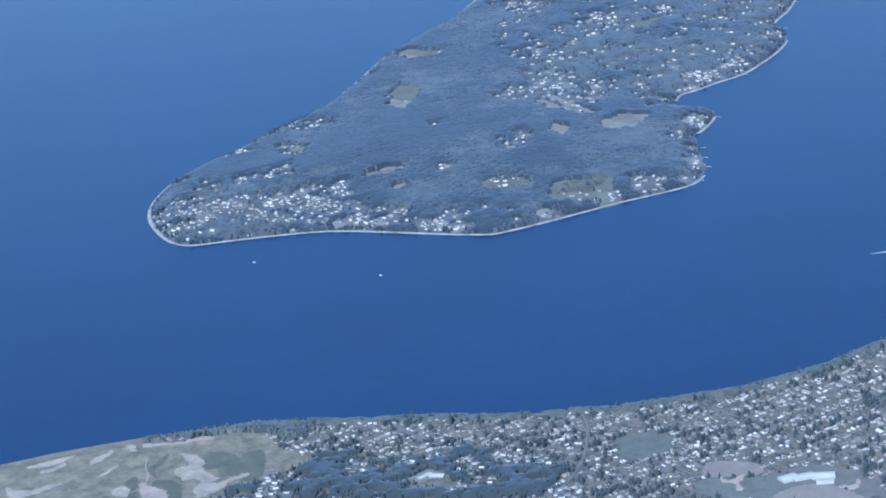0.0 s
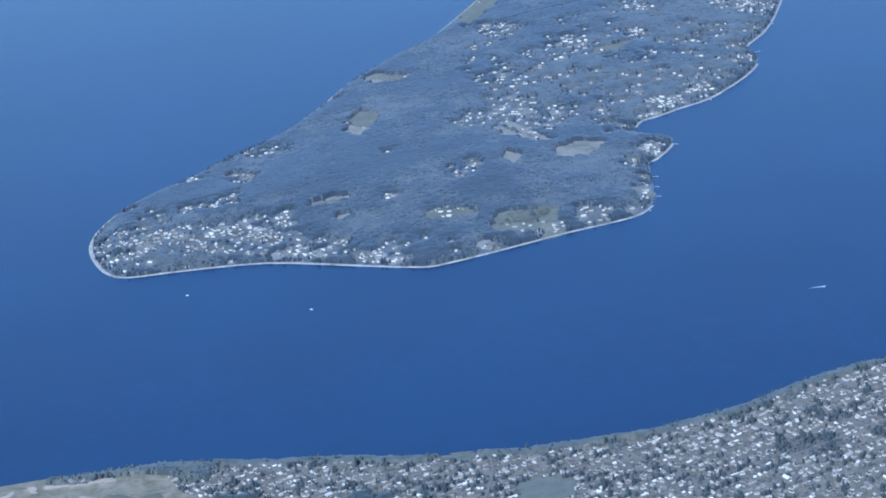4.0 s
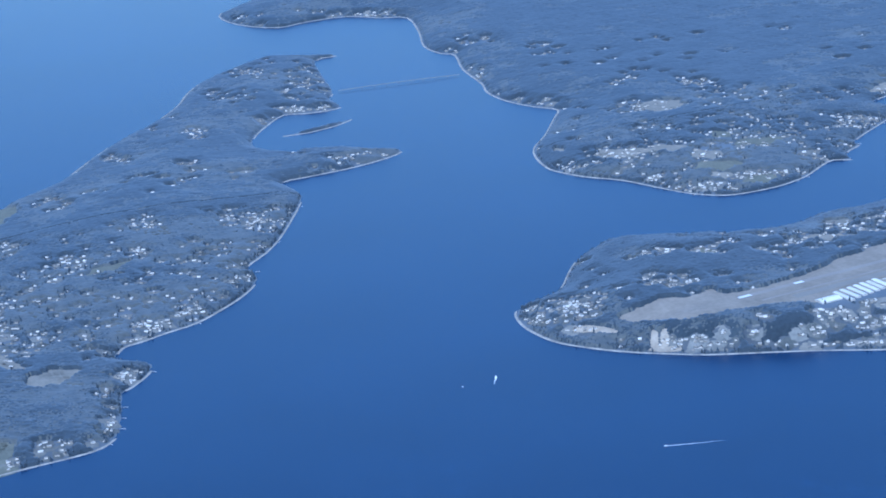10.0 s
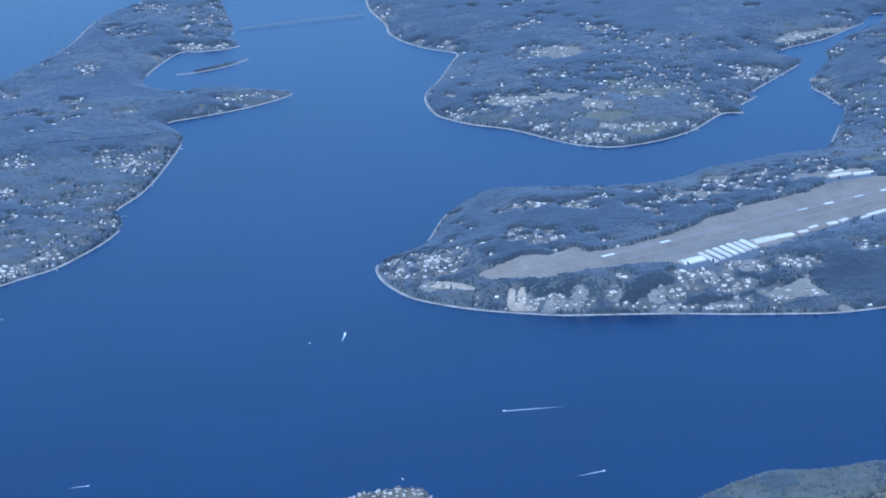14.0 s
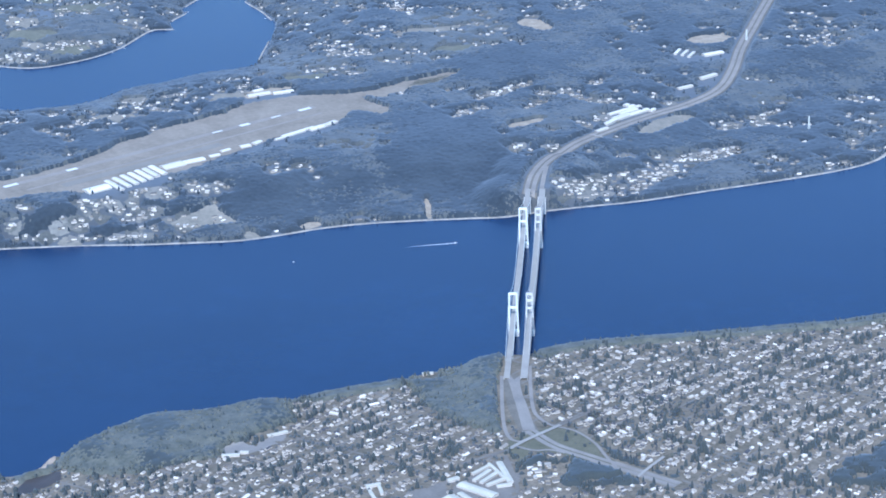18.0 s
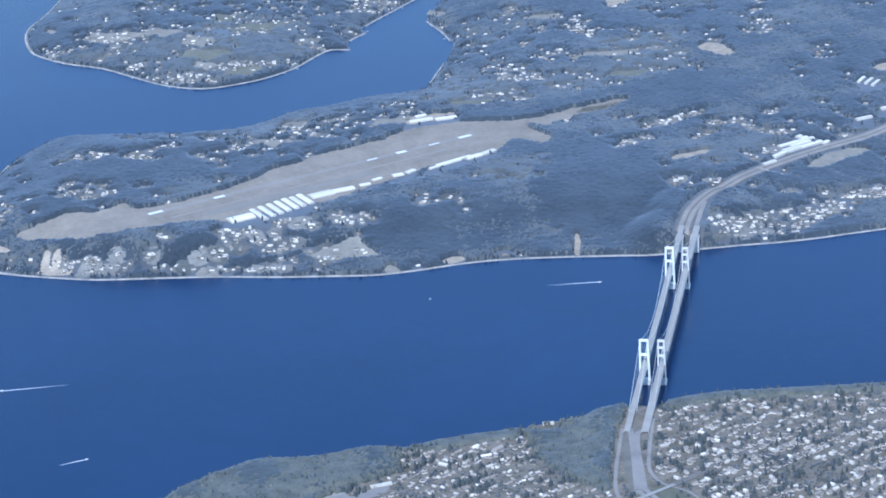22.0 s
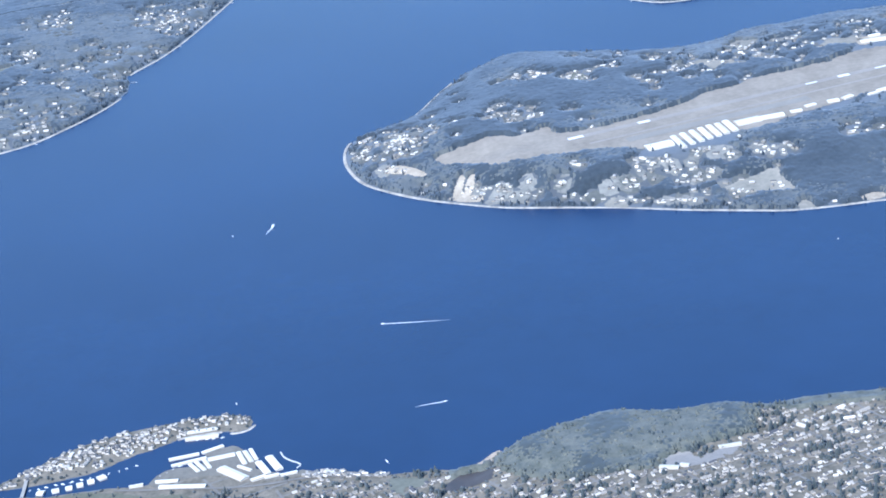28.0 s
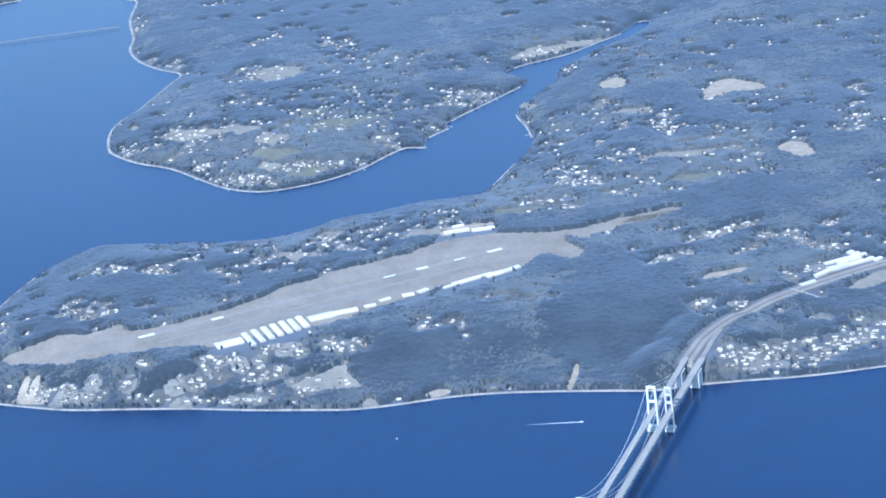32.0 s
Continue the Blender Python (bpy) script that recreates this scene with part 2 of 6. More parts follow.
TRIANGLE = [(-1319, -786), (-1324, -748), (-1346, -667), (-1366, -583), (-1365, -577), (-1269, -570), (-1188, -558), (-1201, -630), (-1236, -707), (-1282, -779)]
CLEAR_ROAD = [(-1439, 820), (-1464, 873), (-1472, 995), (-1423, 982), (-1372, 832)]
CLEAR_FAR_A = [(-4299, 1391), (-4371, 1468), (-4289, 1513), (-4182, 1495), (-4129, 1414), (-4194, 1373)]
CLEAR_FAR_B = [(-3733, 1707), (-3912, 1795), (-3985, 1933), (-3770, 2031), (-3680, 1966), (-3737, 1862), (-3718, 1771)]
CLEAR_FAR_C = [(-2718, 1652), (-2793, 1735), (-2720, 1783), (-2581, 1766), (-2549, 1709), (-2618, 1674)]
GREEN_SLOPE = [(-1180, -281), (-1244, -201), (-1295, -36), (-1321, 78), (-1258, 81), (-1212, -40), (-1157, -183), (-1122, -258)]
CLEAR_N = [(-2484, 215), (-2506, 293), (-2433, 307), (-2408, 99), (-2511, 103)]
PEN_FIELD_E = [(-5574, -61), (-5686, 22), (-5606, 187), (-5431, 133), (-5373, -13)]
PEN_FIELD_F = [(-5175, 1206), (-5252, 1307), (-5280, 1530), (-5334, 1734), (-5256, 1676), (-5168, 1370)]
FOX_FIELD_A = [(-4656, -4663), (-4657, -4610), (-4537, -4518), (-4399, -4498), (-4407, -4580), (-4507, -4660)]
FOX_FIELD_B = [(-2644, -5275), (-2691, -5246), (-2682, -5102), (-2638, -5107), (-2626, -5223)]
FOX_FIELD_C = [(-2064, -4619), (-2167, -4537), (-2151, -4416), (-2079, -4326), (-1955, -4392), (-1946, -4482), (-1964, -4575)]
FOX_FIELD_D = [(-2799, -4152), (-2911, -4069), (-2888, -3968), (-2773, -3966), (-2705, -4056), (-2712, -4133)]
FOX_FIELD_E = [(-3924, -4871), (-4018, -4791), (-3843, -4747), (-3661, -4804), (-3747, -4869)]
FOX_FIELD_F = [(-2254, -4862), (-2309, -4797), (-2256, -4661), (-2195, -4667), (-2181, -4783)]
FOX_FIELD_G = [(-2455, -5201), (-2484, -5168), (-2459, -5131), (-2419, -5152)]
FOX_FIELD_H = [(-3285, -4293), (-3147, -4212), (-3049, -4147), (-2998, -4176), (-3122, -4274), (-3224, -4325)]
FOX_POINT = [(-5527, -3980), (-5823, -3836), (-6048, -3669), (-5831, -3629), (-5540, -3793), (-5280, -3961)]
GOLF = [(-446, -7070), (-478, -6891), (-502, -6671), (-477, -6575), (-314, -6570), (-269, -6444), (-263, -6307), (-206, -6189), (-133, -6169), (-37, -6152), (101, -6086), (166, -6113), (188, -6192), (238, -6257), (263, -6336), (272, -6392), (352, -6456), (209, -6751), (-20, -7098)]
SCHOOL_FIELD = [(810, -4961), (794, -4925), (856, -4820), (907, -4808), (962, -4833), (901, -4986)]
SCHOOL_GREEN = [(907, -5001), (940, -4926), (988, -4815), (1038, -4805), (1142, -4829), (1094, -4965), (1001, -5049)]
SCHOOL_TRACK = [(1118, -4844), (1094, -4783), (1106, -4696), (1185, -4637), (1289, -4618), (1159, -4863)]
BALL_A = [(932, -4949), (957, -4928), (947, -4903), (938, -4877), (978, -4896), (990, -4915), (1037, -4915), (1037, -4940), (987, -4925), (967, -4954)]
BALL_B = [(1148, -4636), (1163, -4624), (1162, -4602), (1131, -4582), (1159, -4582), (1195, -4613), (1185, -4637)]
SCHOOL_YARD = [(1024, -4818), (945, -4752), (1023, -4588), (1114, -4552), (1232, -4544), (1281, -4566), (1239, -4624), (1177, -4634), (1105, -4696), (1089, -4818)]
CITY_FIELD_A = [(478, -5154), (404, -5102), (455, -4963), (580, -4987), (655, -5088), (622, -5171)]
CITY_FIELD_B = [(80, -5298), (7, -5258), (41, -5198), (139, -5196), (154, -5240)]
CITY_CLEAR = [(449, -5861), (436, -5795), (403, -5750), (443, -5722), (495, -5716), (501, -5773), (511, -5812), (477, -5851)]
PARK_WOOD = [(378, -1954), (283, -1851), (224, -1701), (229, -1510), (312, -1408), (393, -1170), (561, -1197), (633, -1243), (681, -1430), (744, -1560), (716, -1717), (693, -1827), (544, -1964)]
RAMP_WOOD = [(457, -747), (443, -623), (483, -387), (804, -563), (1154, -758), (963, -828), (682, -815)]
GULLY_WOOD = [(1488, -917), (1352, -778), (1507, -678), (1699, -607)]
EAST_WOOD = [(1984, -177), (1897, -70), (1829, 171), (1896, 198), (2118, 18)]
SOUTH_WOOD = [(340, -6403), (264, -6317), (180, -6135), (47, -6052), (121, -5914), (257, -5829), (230, -5708), (262, -5525), (409, -5487), (588, -5330), (737, -5430), (812, -5488)]
SHORE_WOOD = [(-330, -6572), (-419, -6404), (-400, -6228), (-336, -6058), (-155, -6012), (-87, -6143), (-185, -6164), (-272, -6306)]
LAGOON = [(566, -2142), (517, -2109), (482, -2058), (514, -1988), (558, -1985), (582, -2003), (570, -2061), (580, -2115)]
BEACH_PARK = [(442, -2035), (405, -1988), (361, -1938), (396, -1936), (450, -1981), (462, -2018)]
SLOPE_WOOD = [(45, -3471), (87, -3320), (175, -3070), (205, -2970), (321, -2763), (330, -2900), (244, -3145), (218, -3312), (353, -3417), (385, -3483)]
PARK_CLEAR = [(751, -1521), (686, -1497), (679, -1437), (722, -1407), (686, -1323), (700, -1273), (738, -1329), (790, -1457)]
TITLOW_FIELD = [(419, -2276), (443, -2178), (488, -2175), (515, -2227), (538, -2261)]
HIGHWAY_WEST = [(-717, 478), (-857, 587), (-1000, 747), (-1125, 987), (-1214, 1210), (-1284, 1454), (-1339, 1695), (-1425, 1902), (-1590, 2096), (-1831, 2317), (-2127, 2621), (-2433, 2936)]
HIGHWAY_EAST = [(684, -443), (857, -559), (1010, -637), (1171, -693), (1318, -698), (1444, -658), (1581, -608), (1752, -545)]
OVERPASS_W = [(-1182, 1065), (-1078, 1134)]
HOMES_FOX_SOUTH = [
    (-2640, -6077, 87, 110, -159, 25, 40),
    (-2543, -5745, 126, 247, -110, 21, 75),
    (-2554, -5531, 50, 90, -86, 19, 24),
    (-2577, -5400, 13, 28, -51, 12, 6),
    (-3813, -5404, 172, 121, -140, 27, 26),
    (-3548, -5739, 94, 53, -108, 18, 14),
    (-3260, -5466, 55, 43, -89, 17, 8),
    (-3710, -5561, 20, 24, -49, 9, 3),
    (-2969, -5587, 36, 25, -48, 9, 4),
    (-2929, -5672, 37, 32, -49, 9, 5),
    (-2948, -5772, 18, 17, -33, 6, 3),
    (-2175, -5306, 61, 96, -75, 18, 18),
    (-1954, -5093, 50, 72, -28, 8, 14),
    (-2563, -4944, 4, 14, -24, 6, 2),
]
HOMES_FOX_SOUTH_B = [
    (-2724, -4589, 28, 39, -73, 21, 7),
    (-3438, -4373, 25, 62, -73, 21, 10),
    (-3477, -4111, 40, 128, -113, 36, 20),
    (-4355, -3660, 64, 70, -189, 60, 14),
    (-5031, -3829, 101, 66, -133, 38, 10),
    (-4110, -3857, 14, 19, -32, 10, 3),
    (-3881, -4030, 26, 36, -96, 29, 6),
    (-4040, -4173, 31, 50, -72, 21, 6),
    (-2721, -3716, 2, 47, -56, 20, 16),
    (-3180, -3594, 19, 30, -56, 20, 9),
    (-3342, -3478, 8, 68, -48, 18, 12),
    (-3539, -3203, 8, 84, -156, 60, 16),
    (-2176, -3925, 5, 13, -167, 59, 9),
    (-2552, -3869, -14, 30, -48, 16, 5),
]
HOMES_FOX_SOUTH_C = [
    (-2017, -4183, 23, 67, -49, 17, 9),
    (-1937, -4374, 9, 27, -10, 4, 5),
    (-1987, -4469, 36, 113, -49, 16, 6),
    (-2276, -4806, 23, 56, -50, 14, 5),
    (-4486, -4471, 19, 11, -32, 9, 2),
    (-4431, -3268, 15, 41, -78, 27, 6),
    (-4200, -2707, 20, 29, -124, 48, 8),
    (-4716, -4058, 21, 19, -55, 15, 3),
    (-3015, -5942, 84, 89, -100, 16, 5),
    (-2181, -5403, 37, 64, -36, 9, 8),
    (-1985, -4937, 74, 126, -59, 16, 8),
]
HOMES_FOX_NORTH = [
    (-4787, -2494, 20, 145, -191, 57, 34),
    (-7806, -1382, -6, 137, -477, 147, 34),
    (-7165, -1620, 64, 126, -33, 12, 14),
    (-8397, -1648, 124, 63, -172, 48, 12),
    (-6862, -2383, 25, 63, -111, 30, 10),
    (-6118, -2579, 20, 44, -87, 23, 6),
    (-6643, -2937, 61, 54, -152, 35, 7),
    (-5790, -3464, 92, 60, -144, 29, 9),
    (-4466, -3622, 77, 97, -105, 23, 12),
    (-4976, -3122, 40, 65, -96, 24, 9),
    (-4470, -3263, 16, 31, -41, 11, 5),
    (-3900, -2889, 0, 56, -198, 56, 16),
    (-3518, -3244, 18, 38, -98, 26, 12),
    (-3352, -3502, 14, 54, -66, 17, 12),
]
HOMES_FOX_NORTH_B = [
    (-3354, -4123, 47, 117, -133, 26, 18),
    (-4251, -4111, 60, 71, -227, 40, 9),
    (-5011, -3861, 75, 60, -104, 19, 9),
    (-5711, -1736, 36, 155, -64, 22, 12),
    (-6037, -1934, 74, 78, -144, 42, 7),
    (-7616, -2371, 167, 51, -71, 18, 5),
    (-5588, -1945, 83, 105, -33, 11, 9),
    (-6558, -3177, 45, 24, -64, 14, 3),
    (-4941, -2648, 63, 104, -96, 28, 10),
    (-7001, -1924, 8, 26, -40, 13, 4),
]
HOMES_PENINSULA_WEST = [
    (-8231, -88, 115, 79, -115, 46, 12),
    (-7484, 120, 64, 72, -151, 62, 9),
    (-7354, -427, 74, 42, -177, 69, 14),
    (-6387, -432, 118, 81, -47, 21, 11),
    (-8182, -313, 71, 55, -39, 15, 5),
    (-10022, -517, 182, 201, -33, 11, 12),
    (-6288, 124, 35, 40, -82, 37, 5),
    (-5967, 460, 72, 76, -111, 53, 9),
    (-5585, -49, 111, 127, -127, 58, 14),
]
HOMES_PENINSULA = [
    (-4684, -574, 107, 119, -150, 27, 18),
    (-4486, 94, 62, 97, -121, 28, 12),
    (-4326, -229, 34, 47, -106, 22, 9),
    (-3916, -160, 37, 97, -51, 12, 12),
    (-3974, -493, 128, 133, -52, 11, 20),
    (-4569, 833, 40, 108, -83, 25, 36),
    (-4199, 558, 18, 34, -64, 17, 7),
    (-4758, -828, 62, 46, -59, 10, 6),
    (-6142, -388, 49, 59, -74, 13, 9),
    (-5616, -112, 55, 78, -113, 22, 12),
    (-6316, 246, 33, 41, -97, 21, 6),
    (-5920, 472, 44, 52, -105, 25, 10),
    (-5082, 159, 10, 10, -32, 8, 2),
    (-5193, 1379, 44, 137, -82, 27, 18),
]
HOMES_PENINSULA_B = [
    (-4898, 1404, 73, 22, -71, 23, 6),
    (-7376, -446, 19, 24, -446, 68, 10),
]
HOMES_NORTH = [
    (-4048, 903, 25, 31, -255, 78, 12),
    (-3408, 1433, 60, 72, -124, 46, 14),
    (-3633, 1461, 27, 31, -71, 26, 5),
    (-3074, 1101, 38, 39, -47, 17, 6),
    (-2814, 782, 59, 81, -80, 27, 14),
    (-1309, 1235, 17, 37, -62, 27, 9),
    (-1105, 843, 9, 22, -31, 12, 6),
    (-1192, 723, 9, 22, -24, 9, 5),
    (-2874, 2128, 44, 59, -83, 37, 9),
    (-4914, 2424, 109, 142, -69, 28, 12),
]
HOMES_NORTH_B = [
    (-2611, 155, 27, 40, -120, 32, 8),
    (-5180, 1805, 271, 92, -179, 63, 10),
    (-3033, 1452, 97, 120, -270, 104, 10),
]
HOMES_BRIDGE = [
    (-722, 692, 27, 56, -55, 36, 20),
    (-718, 938, 36, 82, -58, 38, 20),
    (-724, 1131, 31, 59, -59, 40, 16),
    (-812, 1426, 16, 128, -36, 25, 28),
    (-638, 834, 42, 77, -10, 6, 10),
    (-1099, 1846, -17, 144, -10, 7, 12),
    (-1897, 2718, 83, 133, -166, 126, 24),
    (-1681, 2683, 63, 80, -72, 56, 14),
    (-1102, 823, 18, 29, -35, 22, 4),
    (-715, 2118, 52, 77, -159, 125, 12),
    (-400, 1755, 22, 40, -32, 25, 6),
    (-3399, 1412, 46, 53, -73, 39, 9),
]
HOMES_BRIDGE_B = [
    (-2990, 1038, 70, 83, -67, 35, 8),
    (-2980, 794, 103, 65, -95, 48, 10),
    (-590, 1561, 54, 72, -68, 50, 10),
    (-1049, 2381, 45, 56, -27, 20, 10),
]
HOMES_AIRFIELD = [
    (-2343, -1363, 50, 81, -84, 11, 28),
    (-3368, -982, 61, 88, -50, 8, 10),
    (-3028, -863, 61, 85, -178, 25, 12),
    (-2768, -1202, 40, 63, -57, 7, 10),
    (-2655, -1013, 42, 62, -58, 10, 9),
    (-3338, -1399, 9, 18, -42, 5, 3),
    (-3187, -1536, 9, 13, -42, 5, 3),
    (-1495, -929, 51, 103, -49, 12, 44),
    (-1538, -762, 27, 57, -27, 6, 14),
    (-1473, -542, 30, 60, -34, 8, 14),
    (-1723, -1580, 45, 62, -22, 4, 14),
    (-1643, -1433, 17, 18, -3, 1, 3),
    (-1585, -1334, 11, 19, -10, 2, 3),
    (-1493, -1128, 18, 58, -21, 6, 9),
]
HOMES_AIRFIELD_B = [
    (-1647, -1242, 18, 22, -26, 4, 5),
    (-1468, -206, 44, 74, -49, 14, 8),
    (-2588, -304, 71, 101, -113, 25, 12),
    (-1268, -783, 62, 109, -19, 5, 8),
]
HOMES_POINT = [
    (-2365, -1876, 115, 98, -112, 38, 60),
    (-2364, -1737, 65, 48, -86, 30, 14),
    (-2075, -1866, 74, 72, -17, 7, 8),
    (-1277, -698, 57, 97, -32, 17, 8),
]
HANGARS = [
    (-1671, -982, -1683, -882, 60),
    (-1749, -863, -1610, -852, 21),
    (-1761, -825, -1630, -813, 21),
    (-1772, -786, -1642, -776, 21),
    (-1783, -749, -1653, -740, 21),
    (-1795, -713, -1664, -704, 21),
    (-1798, -679, -1676, -671, 21),
    (-1810, -644, -1687, -635, 24),
    (-1761, -614, -1770, -517, 56),
    (-1770, -521, -1770, -425, 40),
    (-1781, -395, -1780, -351, 24),
    (-1810, -328, -1819, -286, 20),
    (-1818, -238, -1817, -194, 30),
    (-1821, -175, -1838, -135, 26),
    (-1817, -78, -1856, 80, 14),
    (-1842, -36, -1878, 132, 14),
    (-1851, 101, -1868, 174, 34),
    (-1867, 178, -1892, 245, 30),
]
DEPOTS = [
    (-2437, 96, -2428, 199, 30),
    (-2409, 206, -2395, 297, 26),
    (-2486, 145, -2491, 194, 20),
    (-1311, 1264, -1321, 1355, 24),
    (-1343, 1318, -1358, 1418, 24),
    (-1373, 1354, -1386, 1453, 22),
    (-1415, 1395, -1424, 1418, 20),
    (-1259, 1192, -1290, 1261, 24),
    (-1203, 1111, -1219, 1175, 20),
    (-1316, 1459, -1331, 1491, 18),
]
DEPOTS_HIGHWAY = [
    (-1823, 2099, -1815, 2198, 34),
    (-1555, 1890, -1570, 1985, 26),
    (-1910, 2004, -1960, 2064, 14),
    (-1878, 2020, -1926, 2083, 14),
    (-1840, 2030, -1888, 2094, 14),
    (-1498, 1731, -1501, 1807, 20),
    (-1290, 1260, -1314, 1346, 24),
    (-1314, 1346, -1340, 1463, 24),
    (-1357, 1275, -1373, 1370, 20),
    (-1394, 1398, -1403, 1433, 18),
]
BOATHOUSES = [
    (-154, -2835, -147, -2730, 15),
    (-109, -2836, -94, -2734, 18),
    (12, -2895, 9, -2802, 13),
    (57, -2890, 45, -2783, 12),
    (9, -2793, -14, -2726, 15),
    (68, -2835, 132, -2813, 11),
    (61, -2816, 132, -2793, 11),
    (44, -2794, 124, -2777, 11),
    (52, -2686, 142, -2673, 13),
    (53, -2666, 134, -2652, 13),
    (46, -2648, 128, -2636, 11),
    (144, -2633, 235, -2612, 20),
    (121, -2599, 221, -2576, 23),
    (67, -3297, 75, -3277, 25),
    (76, -3253, 75, -3232, 23),
    (75, -3211, 75, -3192, 23),
    (67, -3178, 66, -3159, 25),
    (59, -3145, 58, -3125, 26),
    (50, -3113, 41, -3091, 28),
]
WAREHOUSES = [
    (150, -2943, 170, -2876, 12),
    (194, -2934, 245, -2799, 18),
    (148, -3023, 149, -2981, 9),
    (63, -2779, 60, -2697, 24),
    (143, -2746, 245, -2682, 32),
    (264, -2665, 251, -2623, 12),
    (260, -2625, 256, -2581, 10),
    (265, -2577, 261, -2527, 10),
    (148, -2694, 195, -2658, 10),
]
CITY_HALLS = [
    (1039, -4794, 1031, -4739, 40),
    (1044, -4755, 1048, -4690, 36),
    (1054, -4700, 1079, -4633, 40),
    (1101, -4703, 1119, -4653, 20),
    (475, -5800, 450, -5757, 18),
    (466, -5764, 492, -5722, 18),
]
PARK_HALLS = [
    (690, -1353, 695, -1287, 14),
    (755, -1541, 781, -1492, 16),
    (766, -1483, 781, -1462, 12),
    (477, -680, 490, -647, 14),
]
BREAKWATER = [(100, -2561), (136, -2555), (165, -2541), (194, -2519), (213, -2512), (228, -2525)]
SAND_A = [(-317, -6981), (-331, -6902), (-345, -6824), (-319, -6821), (-297, -6896), (-291, -6964)]
SAND_B = [(-247, -6945), (-262, -6909), (-296, -6867), (-261, -6860), (-220, -6903), (-212, -6933)]
SAND_C = [(-87, -6775), (-128, -6742), (-159, -6700), (-158, -6677), (-102, -6735)]
SAND_D = [(-181, -7068), (-121, -7045), (-103, -6981), (-118, -6904), (-91, -6895), (-52, -6985), (-61, -7059)]
SAND_E = [(-160, -6483), (-121, -6437), (-60, -6413), (15, -6428), (101, -6413), (161, -6401), (165, -6450), (120, -6472), (100, -6506), (-11, -6523), (-34, -6497), (-32, -6474)]
SAND_F = [(186, -6481), (173, -6442), (196, -6390), (138, -6311), (172, -6310), (216, -6365), (269, -6429), (300, -6467), (279, -6494)]
SAND_G = [(99, -6748), (59, -6716), (94, -6686), (170, -6706)]
SAND_H = [(80, -6649), (39, -6631), (98, -6623), (134, -6594), (255, -6574), (207, -6650)]
SAND_I = [(-240, -6777), (-266, -6764), (-297, -6713), (-323, -6694), (-296, -6692), (-247, -6728), (-231, -6749)]
SAND_J = [(-398, -6660), (-357, -6624), (-291, -6614), (-265, -6620), (-301, -6644)]
SAND_K = [(-315, -6584), (-273, -6502), (-274, -6404), (-269, -6361), (-243, -6362), (-253, -6466), (-279, -6569)]
HOLLOW_A = [(-102, -6411), (-94, -6335), (4, -6293), (136, -6322), (146, -6382), (77, -6390), (23, -6425)]
HOLLOW_B = [(-37, -6282), (-39, -6224), (80, -6230), (226, -6283), (213, -6324), (103, -6315)]
HOLLOW_C = [(66, -6604), (70, -6564), (141, -6525), (275, -6536), (226, -6616)]
# shade lying in a hollow, painted as a strip of darker turf
HOLLOW_SHADE = [(-14, -6679), (-4, -6648), (196, -6672), (178, -6701)]
HOLLOW_E = [(-27, -6608), (-101, -6587), (-158, -6547), (-180, -6515), (-123, -6542), (-49, -6580), (18, -6584)]
SCAR_A = [(-1762, -1715), (-1868, -1668), (-1861, -1647), (-1816, -1659), (-1745, -1692)]
SCAR_G = [(-1748, -1676), (-1814, -1649), (-1844, -1624), (-1822, -1613), (-1767, -1632), (-1732, -1657)]
SCAR_H = [(-1759, -1731), (-1767, -1700), (-1710, -1616), (-1672, -1623), (-1706, -1688)]
SCAR_B = [(-843, 88), (-935, 134), (-1011, 173), (-999, 185), (-921, 154), (-830, 103)]
SCAR_C = [(-2132, -1915), (-2109, -1853), (-1998, -1783), (-1952, -1788), (-2035, -1856), (-2093, -1909)]
SCAR_D = [(-1023, -374), (-1058, -335), (-1046, -286), (-1011, -285), (-995, -335)]
SCAR_E = [(-1050, -595), (-1109, -560), (-1075, -536), (-1022, -545)]
SCAR_F = [(-1404, -1212), (-1447, -1173), (-1407, -1139), (-1352, -1140)]
WHARF = [(126, -2953), (83, -2913), (77, -2869), (89, -2800), (11, -2781), (-3, -2717), (9, -2683), (128, -2636), (181, -2645), (251, -2564), (247, -2511), (282, -2508), (257, -2771), (178, -2950)]
GOLF_PATH = [(151, -6736), (113, -6666), (24, -6614), (-102, -6606), (-186, -6588)]
ISLAND_BRIDGE = [(-7525, -1275), (-7491, -1029), (-7459, -772), (-7408, -498)]
FAR_SHORE_ROAD = [(-10127, -896), (-10182, -639), (-10196, -369), (-10240, 93)]
RUNWAY_MARKS = [(-1927, -1204), (-1970, -921), (-2073, -227), (-2087, -89), (-2110, 68), (-2126, 211)]
MAST = [(-809, 1916), (-1904, 2401)]
CLEAR_HWY = [(-1117, 1257), (-1186, 1344), (-1247, 1486), (-1224, 1599), (-1170, 1576), (-1134, 1436), (-1092, 1296)]
LOT_HWY = [(-2027, 2156), (-2093, 2265), (-2053, 2380), (-1946, 2342), (-1912, 2217)]
LIGHT_A = [(-1678, 50), (-1747, 159), (-1719, 263), (-1761, 388), (-1626, 367), (-1472, 163), (-1512, 44)]
LIGHT_B = [(-4643, -970), (-4559, -680), (-4530, -353), (-4711, 19), (-4517, 311), (-4157, 328), (-3884, 95), (-3771, -247), (-3894, -484), (-4430, -705)]
LIGHT_C = [(-3161, 399), (-2874, 649), (-2853, 998), (-3081, 1391), (-3031, 1742), (-2529, 1484), (-2437, 1098), (-2333, 719), (-2360, 416), (-2422, 316)]
